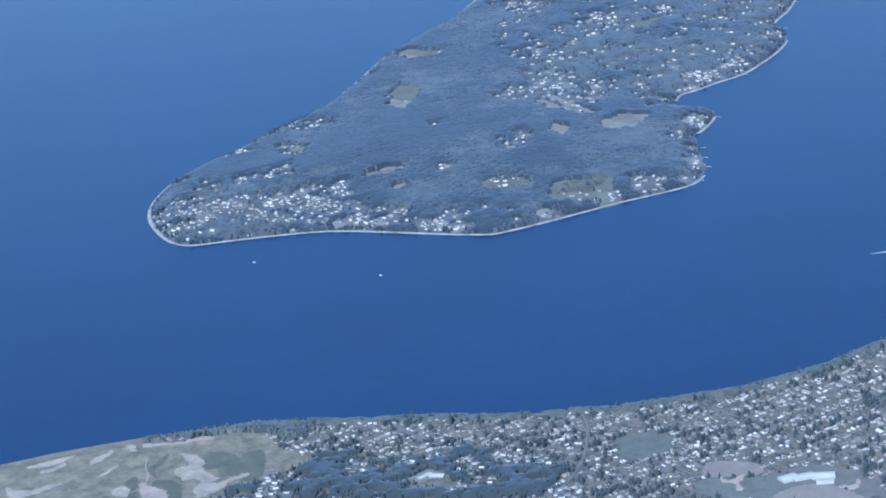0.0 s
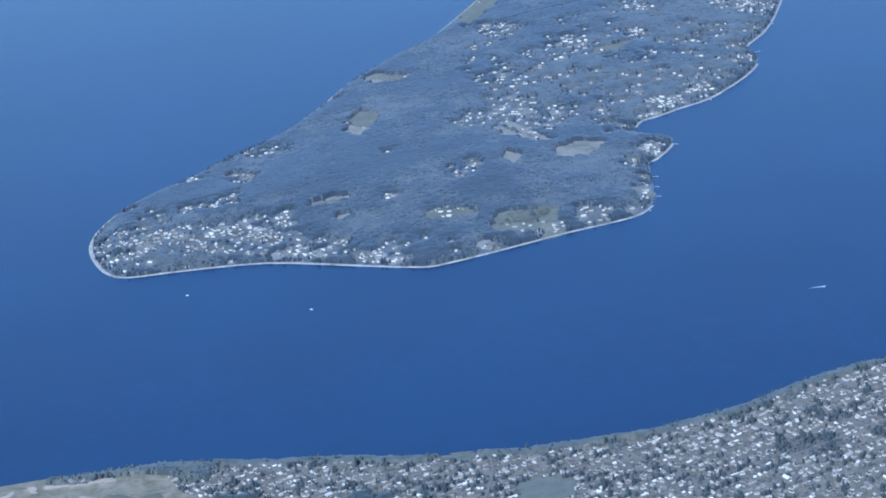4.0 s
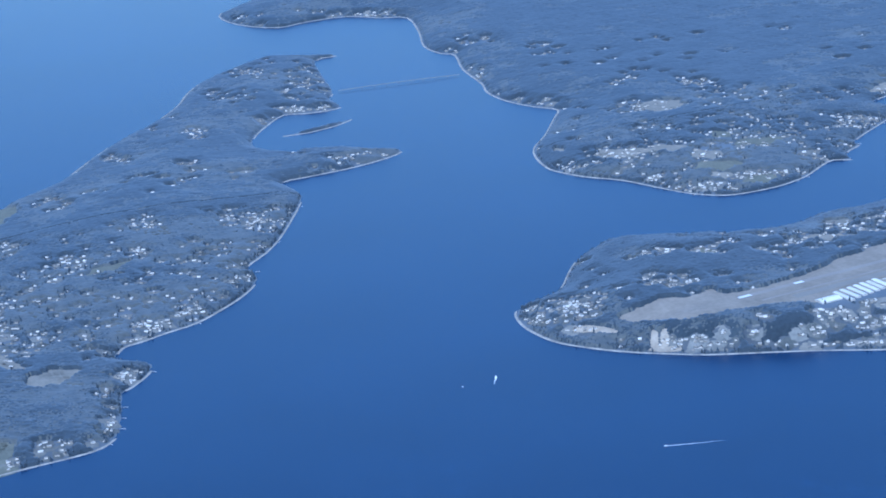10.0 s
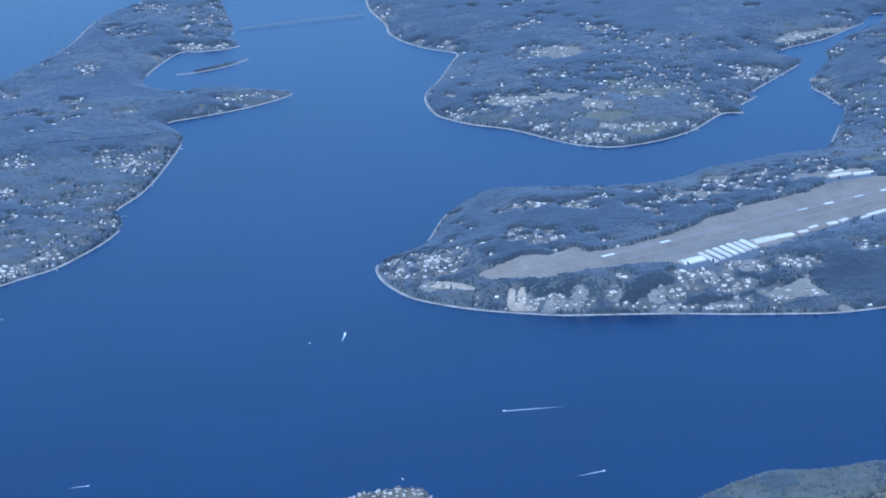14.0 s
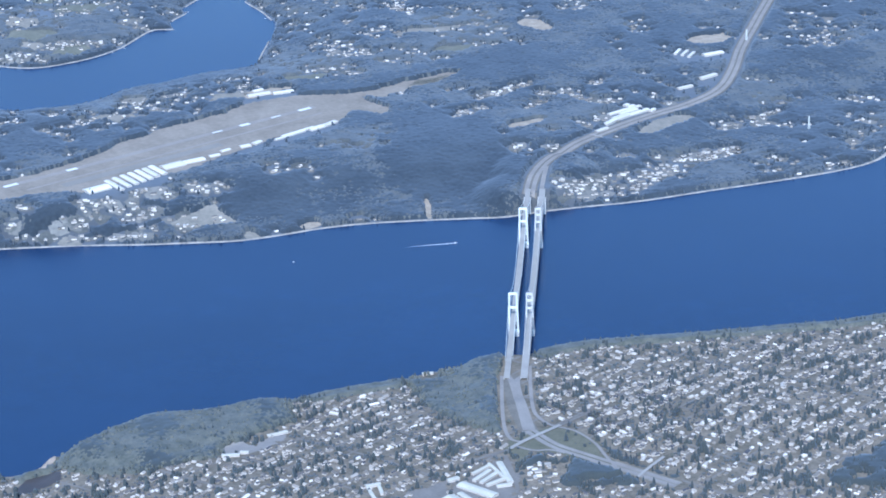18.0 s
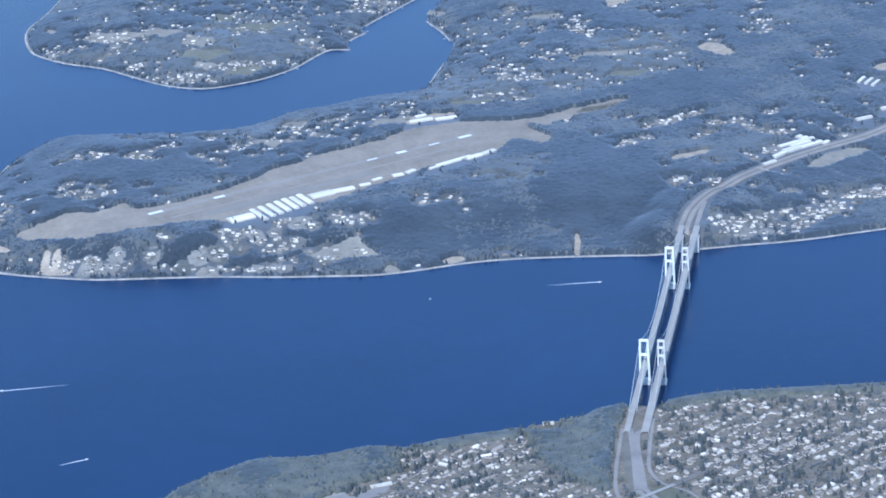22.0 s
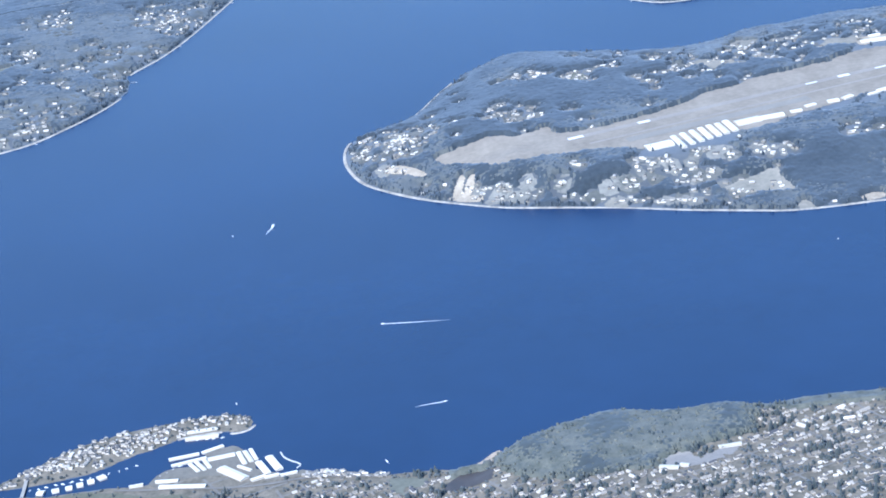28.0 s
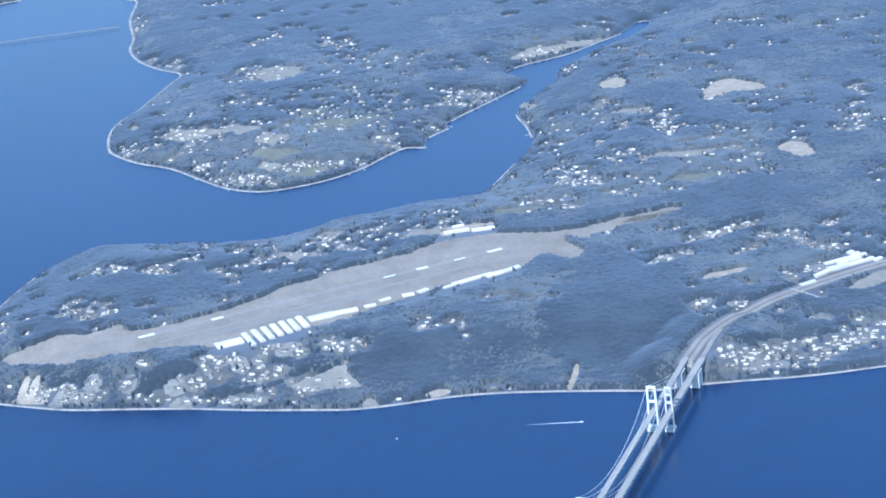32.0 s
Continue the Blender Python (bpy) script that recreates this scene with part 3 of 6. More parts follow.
LIGHT_D = [(-3992, -4185), (-4339, -3762), (-4728, -3154), (-5069, -2550), (-5105, -2290), (-4092, -2777), (-3472, -3177), (-3249, -3530), (-3131, -3891), (-3193, -4230)]
DARK_A = [(-1358, 175), (-1640, 349), (-1898, 663), (-1275, 751), (-894, 582), (-755, 361), (-1051, 81)]
DARK_B = [(-7497, -15), (-6654, 974), (-5823, 948), (-5872, 337), (-6551, 39), (-6253, -304), (-6353, -477), (-7128, -182)]
DARK_C = [(-3328, -5359), (-3742, -4884), (-2898, -4818), (-2392, -5052), (-2848, -5300), (-2761, -5677), (-3104, -5824)]
DARK_D = [(-9422, 414), (-8142, 1596), (-6713, 1942), (-6092, 975), (-6423, 185), (-7148, -78)]
DARK_E = [(-3076, -1501), (-3157, -1034), (-2550, -732), (-2300, -463), (-2139, -790), (-2164, -1181), (-2078, -1475), (-2179, -1679)]
PIERS_FOX = [(-2239, -3867), (-2371, -3836), (-2115, -3892), (-1959, -3968), (-3316, -3267), (-3943, -2790), (-4371, -2543), (-4982, -2277), (-2760, -3624)]
PIERS_PEN = [(-4116, -626), (-3864, -516), (-3810, 77), (-4218, 618), (-4531, 936), (-3866, 875), (-3756, 11)]
STREET_B = [(831, -5449), (581, -5291), (285, -5181), (157, -5161)]
HOMES_MORE = [
    (-4974, -3956, 128, 94, -250, 45, 10),
    (-4182, -3877, 85, 147, -219, 43, 12),
    (-3681, -3661, 66, 145, -190, 45, 14),
    (-3740, -4125, 70, 118, -188, 35, 12),
    (-3312, -3903, 57, 116, -108, 24, 12),
    (-4181, -3038, 74, 123, -267, 74, 10),
    (-3886, -3366, 70, 148, -178, 45, 10),
    (-4404, -2860, 69, 127, -137, 39, 10),
    (-4752, -3383, 100, 152, -233, 53, 10),
    (-5759, -2545, 72, 141, -161, 44, 8),
    (-5778, -2893, 68, 142, -175, 43, 8),
    (-7634, -1882, 92, 121, -188, 52, 10),
    (-8368, -1441, 81, 131, -296, 87, 10),
    (-6771, 730, 253, 268, -451, 214, 10),
]
HOMES_MORE_PEN = [
    (-4363, -717, 195, 182, -92, 16, 14),
    (-4585, 385, 41, 129, -171, 44, 12),
    (-4238, 350, 19, 104, -163, 43, 10),
    (-5025, -85, 111, 149, -267, 56, 10),
    (-5254, 435, 109, 151, -281, 69, 12),
    (-3796, 1186, 153, 114, -214, 73, 12),
    (-3475, 943, 171, 79, -236, 76, 12),
    (-2687, 1498, 75, 123, -194, 78, 12),
    (-2608, 962, 99, 138, -104, 37, 12),
    (-2606, 542, 72, 123, -95, 29, 10),
    (-2658, -49, 87, 121, -156, 37, 12),
    (-2726, -630, 150, 159, -164, 29, 12),
    (-3420, 2151, 111, 118, -295, 128, 12),
    (-4432, 1842, 144, 181, -249, 93, 12),
]
HOMES_DAY = [
    (-36, -3415, 18, 47, -18, 1, 16),
    (-82, -3333, 25, 42, -43, 2, 24),
    (-118, -3261, 26, 43, -69, 5, 38),
    (-136, -3179, 25, 42, -87, 7, 48),
    (-136, -3099, 19, 42, -94, 8, 52),
    (-160, -3017, 19, 42, -78, 8, 50),
    (-166, -2936, 12, 43, -69, 8, 46),
    (-180, -2863, 19, 34, -43, 5, 24),
    (-220, -2794, 20, 42, -42, 5, 18),
    (-205, -2706, 22, 51, -34, 5, 16),
    (-166, -2648, 12, 25, -34, 5, 10),
    (305, -2400, 48, 95, -9, 2, 20),
]
HOMES_WOOD = [
    (254, -5942, 24, 42, -50, 11, 9),
    (289, -5799, 14, 26, -25, 6, 6),
    (266, -5698, 6, 21, -49, 12, 7),
    (422, -5623, 16, 33, -66, 16, 12),
    (409, -5487, 29, 49, -32, 8, 12),
    (585, -5591, 28, 48, -41, 11, 4),
    (594, -5704, 5, 17, -32, 8, 4),
    (288, -6210, 23, 42, -83, 14, 16),
    (339, -6275, 12, 26, -50, 9, 10),
    (463, -5445, 41, 64, -49, 14, 12),
    (795, -5411, 11, 34, -57, 17, 10),
]
RAILWAY = [(149, -3068), (196, -2952), (268, -2773), (304, -2641), (306, -2538), (327, -2439), (393, -2279)]
STREET_C = [(340, -2740), (529, -2706), (799, -2648)]
STREET_D = [(362, -2599), (674, -2531)]
SPIT_BRIDGE = [(-66, -3325), (22, -3335), (119, -3350)]
HOMES_SHORE_ROW = [
    (-1019, -473, 22, 39, -22, 12, 0),
    (-1500, -1285, 144, 231, -10, 5, 14),
    (-1320, -974, 98, 152, -10, 5, 12),
    (-1692, -1596, 54, 76, -18, 8, 10),
]
HOMES_FAR_WEST = [
    (-9840, -316, 199, 194, -32, 12, 12),
    (-10407, -1098, 190, 120, -95, 28, 6),
    (-4690, 253, 99, 155, -169, 87, 16),
    (-5245, 829, 50, 190, -182, 97, 12),
    (-6865, 189, 215, 212, -307, 134, 10),
    (-6996, 1562, 46, 38, -79, 42, 4),
    (-4611, 696, 30, 54, -94, 53, 6),
    (-5666, -691, 46, 51, -320, 131, 6),
    (-4741, -571, 147, 133, -69, 31, 14),
    (-3896, -189, 38, 109, -53, 27, 10),
    (-4666, 1, 124, 142, -133, 66, 12),
]
APARTMENTS = [
    (1395, -1070, 1521, -1026, 34),
    (1355, -1088, 1355, -1052, 16),
    (1450, -1143, 1539, -1136, 44),
    (1448, -1103, 1528, -1098, 18),
    (1399, -1025, 1364, -950, 13),
    (1422, -1015, 1389, -937, 13),
    (1447, -1010, 1437, -942, 11),
    (1325, -930, 1444, -943, 9),
    (1334, -900, 1467, -941, 18),
    (1357, -1006, 1335, -933, 10),
    (1649, -1001, 1720, -967, 46),
    (1468, -989, 1480, -945, 12),
]
TOWN_HALLS = [
    (1255, -1308, 1262, -1264, 12),
    (1263, -1307, 1350, -1328, 9),
    (1269, -1273, 1325, -1292, 9),
    (744, -2224, 741, -2187, 16),
    (1004, -2220, 992, -2169, 8),
    (1020, -2221, 1054, -2178, 8),
]
LOT_WEST = [(1358, -1203), (1358, -1090), (1473, -1169), (1508, -1244), (1442, -1257)]
LOT_EAST = [(1386, -1036), (1315, -920), (1317, -866), (1478, -924), (1569, -1018), (1518, -1077), (1407, -1111)]
GREEN_SUBURB = [(94, -3471), (91, -3303), (183, -3054), (337, -2815), (567, -2809), (767, -2851), (684, -3098), (607, -3332), (486, -3486)]
HOMES_SUBURB = [
    (1470, -832, 19, 38, 64, -30, 16),
    (333, -2385, 54, 109, 12, -2, 24),
    (301, -2482, 17, 31, 13, -2, 8),
    (357, -3237, 24, 97, 59, -1, 18),
    (416, -3387, 8, 80, 56, 0, 16),
    (395, -3057, 11, 73, 45, -2, 12),
    (605, -2961, 9, 71, 34, -1, 12),
    (707, -3020, 23, 85, 29, -2, 12),
    (578, -3201, 61, 58, 29, -4, 10),
    (227, -3329, 10, 66, 20, 0, 7),
]
HOMES_TRAILERS = [
    (-827, 1429, -5, 85, -15, 10, 24),
    (-812, 1200, 31, 60, -59, 40, 14),
    (-727, 960, 41, 77, -58, 37, 16),
    (-735, 731, 28, 60, -46, 29, 12),
    (-1101, 1788, -14, 151, -56, 39, 10),
    (-972, 1867, 49, 79, -18, 13, 8),
]

HOMES_ISLAND_A = [
    (-2600, -5781, 107, 301, 59, -9, 80),
    (-2769, -6005, 78, 89, 90, -12, 20),
    (-2336, -5412, 59, 98, 65, -13, 20),
    (-2572, -5389, 19, 34, 28, -6, 7),
    (-2479, -6044, 57, 101, 73, -10, 20),
    (-2359, -5699, 90, 177, 34, -6, 18),
    (-2269, -5522, 62, 109, 37, -8, 18),
    (-1978, -5126, 53, 83, 26, -7, 16),
    (-2164, -5325, 39, 64, 28, -7, 9),
    (-3789, -5357, 105, 60, 139, -22, 22),
    (-3560, -5286, 23, 23, 52, -9, 5),
    (-3695, -5564, 109, 53, 70, -11, 8),
    (-3505, -5727, 110, 53, 124, -15, 14),
]
HOMES_ISLAND_B = [
    (-3253, -5471, 34, 26, 45, -7, 7),
    (-2877, -5558, 19, 22, 26, -4, 4),
    (-2923, -5679, 20, 17, 28, -4, 3),
    (-3429, -4222, 22, 62, 75, -21, 10),
    (-3292, -4097, 29, 100, 147, -42, 14),
    (-3129, -4197, 149, 59, 41, -16, 10),
    (-3090, -3779, 7, 105, 118, -37, 10),
    (-3328, -3508, 8, 75, 30, -11, 10),
    (-3127, -3618, 18, 27, 75, -25, 8),
    (-2764, -3683, 2, 41, 45, -15, 12),
    (-2274, -3898, 5, 21, 132, -43, 12),
    (-1999, -4050, -2, 25, 16, -6, 5),
    (-1951, -4214, 10, 33, 21, -7, 5),
]
HOMES_ISLAND_C = [
    (-1934, -4341, 4, 18, 16, -5, 3),
    (-2296, -4729, 24, 56, 41, -11, 7),
    (-2798, -4548, 19, 31, 66, -17, 8),
    (-2571, -4937, 11, 18, 27, -6, 4),
    (-3137, -4834, 16, 23, 33, -8, 3),
    (-2227, -4797, -2, 61, 23, -4, 6),
    (-4120, -3419, 52, 145, 93, -30, 9),
    (-4372, -3608, 87, 108, 95, -28, 10),
    (-4179, -4047, 48, 69, 67, -18, 6),
    (-3833, -4027, 30, 54, 79, -22, 6),
    (-3816, -3832, 31, 70, 82, -24, 7),
    (-3722, -4871, 72, 55, 98, -20, 4),
]
HOMES_CAPE_A = [
    (-4721, -2514, 22, 135, 77, -21, 30),
    (-7944, -1335, -13, 122, 207, -58, 16),
    (-7933, -1951, 102, 68, 88, -21, 8),
    (-8426, -1660, 114, 67, 83, -21, 7),
    (-7147, -1561, 38, 124, 19, -6, 12),
    (-7265, -2552, 57, 50, 69, -15, 5),
    (-6882, -2360, 11, 38, 67, -16, 6),
    (-6579, -2930, 92, 74, 90, -18, 7),
    (-5687, -3412, 71, 55, 83, -14, 6),
    (-4422, -3592, 44, 53, 63, -11, 8),
    (-4924, -3139, 40, 73, 62, -13, 8),
    (-4227, -3149, 50, 122, 48, -11, 8),
    (-3808, -2892, 19, 50, 81, -21, 10),
]
HOMES_CAPE_B = [
    (-6200, -1997, 47, 54, 128, -32, 7),
    (-5775, -1750, 51, 164, 44, -13, 9),
    (-3956, -2772, 23, 33, 74, -19, 6),
    (-4338, -2587, 18, 24, 99, -26, 8),
    (-4793, -2731, 14, 38, 61, -15, 6),
    (-5803, -3206, 91, 61, 80, -15, 4),
]
HOMES_SHORE_A = [
    (-4710, -887, 13, 14, 29, -8, 4),
    (-4253, -575, 37, 29, 35, -11, 10),
    (-3970, -495, 68, 63, 35, -12, 14),
    (-3910, -175, 23, 49, 37, -13, 10),
    (-3889, -40, 5, 49, 29, -11, 12),
    (-3892, 89, 4, 27, 35, -13, 6),
    (-4246, 595, 12, 19, 39, -16, 5),
    (-4043, 277, 11, 40, 27, -11, 6),
    (-4737, -806, 42, 32, 32, -10, 6),
    (-4691, -555, 85, 92, 44, -14, 14),
    (-4752, -373, 36, 48, 54, -17, 8),
    (-4671, -207, 26, 36, 43, -14, 6),
    (-4410, -218, 30, 42, 73, -24, 10),
]
HOMES_SHORE_B = [
    (-4240, -392, 27, 26, 62, -20, 5),
    (-4426, 97, 29, 49, 58, -21, 7),
    (-4352, -18, 11, 20, 38, -13, 4),
    (-3387, -1362, 15, 22, 40, -11, 6),
    (-3439, -1167, 18, 26, 25, -7, 5),
    (-3395, -1102, 12, 17, 25, -7, 4),
    (-3393, -998, 18, 26, 33, -10, 8),
    (-3331, -951, 15, 22, 24, -7, 5),
    (-3215, -837, 26, 39, 183, -53, 14),
    (-3214, -778, 12, 17, 32, -10, 6),
    (-2790, -1190, 37, 44, 27, -8, 9),
    (-2665, -1042, 21, 31, 38, -12, 9),
    (-2730, -897, 28, 41, 25, -8, 7),
]
HOMES_SHORE_C = [
    (-2523, -815, 7, 13, 21, -7, 3),
    (-2526, -727, 16, 24, 33, -11, 6),
    (-2538, -647, 16, 24, 40, -14, 8),
    (-3070, -523, 15, 21, 33, -11, 6),
    (-2567, -561, 10, 17, 27, -10, 4),
    (-2522, -451, 41, 61, 38, -14, 10),
    (-2741, -372, 52, 21, 76, -27, 6),
    (-2623, -323, 25, 30, 39, -15, 6),
    (-2649, -170, 17, 25, 72, -28, 7),
    (-2606, -108, 17, 25, 44, -17, 6),
    (-3245, 250, 38, 55, 25, -10, 8),
    (-3192, 173, 30, 43, 33, -13, 6),
    (-2593, 45, 15, 20, 33, -13, 4),
]
HOMES_SHORE_D = [
    (-2619, 161, 21, 31, 34, -14, 6),
    (-3165, 442, 15, 22, 25, -11, 4),
    (-2754, 339, 56, 31, 68, -29, 5),
    (-3280, 634, 31, 4, 32, -14, 3),
    (-3008, 773, 81, 34, 82, -38, 12),
    (-2791, 814, 22, 32, 48, -23, 6),
    (-2610, 618, 13, 21, 31, -14, 4),
    (-2490, 644, 21, 31, 30, -14, 5),
    (-3043, 1020, 20, 25, 27, -13, 4),
    (-3063, 1116, 8, 11, 17, -8, 2),
    (-3981, 1282, 49, 39, 71, -33, 8),
    (-3576, 1245, 36, 28, 50, -24, 6),
    (-3698, 1426, 17, 23, 51, -25, 5),
]
HOMES_SHORE_E = [
    (-3454, 1368, 42, 55, 61, -30, 8),
    (-3370, 1386, 33, 44, 50, -25, 6),
    (-3523, 1896, 64, 75, 81, -43, 10),
    (-3719, 1748, 35, 45, 41, -21, 6),
    (-2827, 2032, 33, 41, 67, -39, 10),
    (-3146, 1573, 40, 54, 55, -29, 5),
    (-1897, 1090, -39, 151, 26, -11, 41),
    (-1704, 787, -20, 100, 35, -15, 24),
    (-1746, 1291, 35, 102, 25, -14, 24),
    (-1647, 1315, 74, 7, 23, -17, 17),
    (-1652, 1089, -11, 58, 20, -9, 10),
    (-1769, 1468, 26, 40, 20, -12, 14),
    (-1520, 1362, 21, 28, 26, -15, 14),
]
HOMES_SHORE_F = [
    (-1427, 1590, 65, 11, 29, -23, 10),
    (-1313, 1134, 17, 29, 31, -18, 6),
    (-2406, 2110, 40, 65, 90, -55, 10),
    (-2910, 2704, 29, 45, 45, -29, 5),
    (-1862, -4677, 14, 39, 24, -7, 6),
]
GLADES_A = [
    (-4724, -544, 101, 140, 69, -20, 0),
    (-4608, -330, 63, 92, 75, -24, 0),
    (-4346, -218, 49, 71, 90, -30, 0),
    (-4682, 31, 36, 54, 81, -28, 1),
    (-4433, 115, 33, 137, 79, -27, 1),
    (-4135, -261, 71, 114, 81, -27, 1),
    (-3848, -167, 2, 101, 55, -18, 1),
    (-4756, -638, 50, 50, 61, -18, 0),
    (-3996, -314, 37, 50, 55, -19, 0),
    (-5072, -772, 35, 26, 66, -18, 0),
    (-2644, -1035, 25, 37, 59, -19, 1),
    (-2518, -502, 31, 90, 51, -17, 0),
    (-2750, -315, 30, 54, 111, -37, 0),
    (-2486, 29, 20, 83, 58, -22, 0),
]
GLADES_B = [
    (-2548, 428, 27, 122, 50, -20, 1),
    (-2193, 882, 2, 107, 42, -19, 1),
    (-3736, 1355, 26, 80, 61, -28, 0),
    (-2894, 1268, 45, 152, 55, -27, 0),
    (-4303, 1022, 91, 24, 66, -29, 0),
    (-2560, 1211, 26, 100, 57, -28, 1),
    (-3208, 125, 1, 68, 55, -18, 0),
    (-2088, -4466, -9, 111, 77, -15, 1),
    (-2244, -4768, 3, 85, 57, -11, 1),
    (-2650, -5198, -11, 88, 40, -4, 0),
    (-4541, -4566, 89, 84, 78, -17, 1),
    (-2853, -3985, 12, 89, 83, -23, 0),
    (-3653, -4886, 59, 49, 107, -23, 0),
    (-1876, -4408, 1, 52, 53, -12, 1),
]
GLADES_C = [
    (-3173, -4185, 174, 64, 50, -20, 0),
    (-4234, -3471, -70, 137, 69, -16, 1),
    (-2788, -4344, 16, 42, 83, -23, 0),
]
LEAFY_SUBURB = [(1708, -50), (1712, 347), (2123, 14), (1881, -340)]
RAMP_W = [(740, -531), (956, -660), (1105, -742), (1201, -776), (1239, -760)]
RAMP_E = [(721, -412), (884, -510), (1038, -596), (1107, -617), (1173, -618), (1205, -607)]
CROSS_ROAD = [(1266, -820), (1243, -763), (1218, -674), (1197, -595)]
CROSS_STREET_W = [(1271, -995), (1270, -909), (1266, -820)]
CROSS_STREET_E = [(1197, -595), (1176, -530), (1149, -452)]
RAMP_NE = [(1205, -607), (1270, -586), (1379, -588), (1468, -610), (1549, -627)]
RAMP_SW = [(1249, -795), (1317, -769), (1342, -725), (1387, -700)]
GULLY_ROAD = [(1299, -857), (1395, -893), (1507, -941)]
CROSS_ROAD_B = [(1647, -613), (1621, -567), (1574, -471)]
INFIELD = [(1196, -784), (1205, -607), (1310, -580), (1556, -629), (1434, -685), (1342, -747), (1355, -827), (1347, -865)]
HEDGE_WOOD = [(1198, -573), (1372, -543), (1587, -531), (1687, -501), (1750, -543), (1605, -579), (1526, -624), (1355, -570)]

# ---- materials ----
def surface(name, low, high, size, rough=0.8, fine=None, metal=0.0, bump=0.0, island=0.0, spread=(0.3, 0.7), tones=None, each=0.0, haze_sheen=0.0):
    """A surface whose colour drifts from low to high over `size` metres, with a finer grain, and from piece to piece."""
    m = bpy.data.materials.new(name)
    m.use_nodes = True
    n, link = m.node_tree.nodes, m.node_tree.links.new
    bsdf = n["Principled BSDF"]
    bsdf.inputs["Roughness"].default_value, bsdf.inputs["Metallic"].default_value = rough, metal
    # blue-tinted sheen that imitates distance haze on woods and trees
    bsdf.inputs["Sheen Weight"].default_value, bsdf.inputs["Sheen Roughness"].default_value = haze_sheen, 0.6
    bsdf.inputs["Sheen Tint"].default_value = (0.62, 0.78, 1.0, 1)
    at = n.new("ShaderNodeNewGeometry")
    tex = n.new("ShaderNodeTexNoise")
    tex.inputs["Scale"].default_value, tex.inputs["Detail"].default_value = 1 / (size * K), 5
    link(at.outputs["Position"], tex.inputs["Vector"])
    fac = tex.outputs["Fac"]
    if fine:
        grain = n.new("ShaderNodeTexNoise")
        grain.inputs["Scale"].default_value, grain.inputs["Detail"].default_value = 1 / (fine * K), 3
        link(at.outputs["Position"], grain.inputs["Vector"])
        blend = n.new("ShaderNodeMix")
        blend.inputs[0].default_value = 0.4
        link(fac, blend.inputs[2]), link(grain.outputs["Fac"], blend.inputs[3])
        fac = blend.outputs[0]
    for amount, source in ((island, at.outputs["Random Per Island"]), (each, None)):
        if amount:
            if source is None:
                source = n.new("ShaderNodeObjectInfo").outputs["Random"]
            blend = n.new("ShaderNodeMix")
            blend.inputs[0].default_value = amount
            link(fac, blend.inputs[2]), link(source, blend.inputs[3])
            fac = blend.outputs[0]
    ramp_node = n.new("ShaderNodeValToRGB")
    e = ramp_node.color_ramp.elements
    e[0].position, e[1].position = spread
    e[0].color, e[1].color = (*low, 1), (*high, 1)
    for where, tone in tones or ():
        e.new(where).color = (*tone, 1)
    link(fac, ramp_node.inputs["Fac"])
    link(ramp_node.outputs["Color"], bsdf.inputs["Base Color"])
    if bump:
        b = n.new("ShaderNodeBump")
        b.inputs["Strength"].default_value, b.inputs["Distance"].default_value = 0.6, bump * K
        link((grain if fine else tex).outputs["Fac"], b.inputs["Height"])
        link(b.outputs["Normal"], bsdf.inputs["Normal"])
    return m


# floor of the woods, with blue haze put into its colour and sheen
M_HAZY_WOOD_FLOOR = surface("hazy_forest_floor", (0.055, 0.062, 0.072), (0.10, 0.105, 0.108), 160, 0.95, 25, bump=2, haze_sheen=0.3)
M_CITY_FLOOR = surface("town_ground", (0.10, 0.095, 0.074), (0.265, 0.23, 0.182), 45, 0.95, 11, spread=(0.33, 0.67))
M_BEACH = surface("shingle", (0.20, 0.185, 0.165), (0.56, 0.515, 0.45), 60, 0.9, 13, spread=(0.33, 0.68))
M_GRASS = surface("meadow", (0.120, 0.128, 0.102), (0.212, 0.214, 0.176), 50, 0.95, 12)
M_DRY = surface("dry_grass", (0.19, 0.185, 0.16), (0.33, 0.305, 0.26), 60, 0.95, 14)
M_AIRFIELD = surface("mown_airfield_grass", (0.212, 0.188, 0.156), (0.35, 0.31, 0.26), 120, 0.95, 22)
M_RUNWAY = surface("runway_asphalt", (0.255, 0.232, 0.208), (0.345, 0.315, 0.282), 60, 0.9, 9)
M_EARTH = surface("bare_earth", (0.27, 0.23, 0.178), (0.48, 0.415, 0.33), 40, 0.95, 9)
M_SAND = surface("dune_sand", (0.33, 0.265, 0.20), (0.53, 0.43, 0.335), 30, 0.95, 7)
M_REDEARTH = surface("red_gravel", (0.24, 0.20, 0.165), (0.34, 0.285, 0.235), 40, 0.95, 8)
M_HOLLOW = surface("dull_turf", (0.112, 0.115, 0.08), (0.18, 0.174, 0.128), 40, 0.95, 9)
M_GOLF = surface("links_turf", (0.155, 0.135, 0.09), (0.335, 0.285, 0.205), 55, 0.95, 18, spread=(0.32, 0.68))
# conifer green shifted to blue, plus blue sheen: distance haze painted in
M_HAZY_CONIFER = surface("conifer", (0.017, 0.026, 0.036), (0.045, 0.058, 0.071), 150, 0.9, 16, spread=(0.34, 0.66), haze_sheen=0.24)
# own dark green; the blue sheen over it imitates haze
M_GARDEN = surface("garden_conifer", (0.03, 0.038, 0.04), (0.056, 0.066, 0.06), 60, 0.85, 8, island=0.2, haze_sheen=0.2)
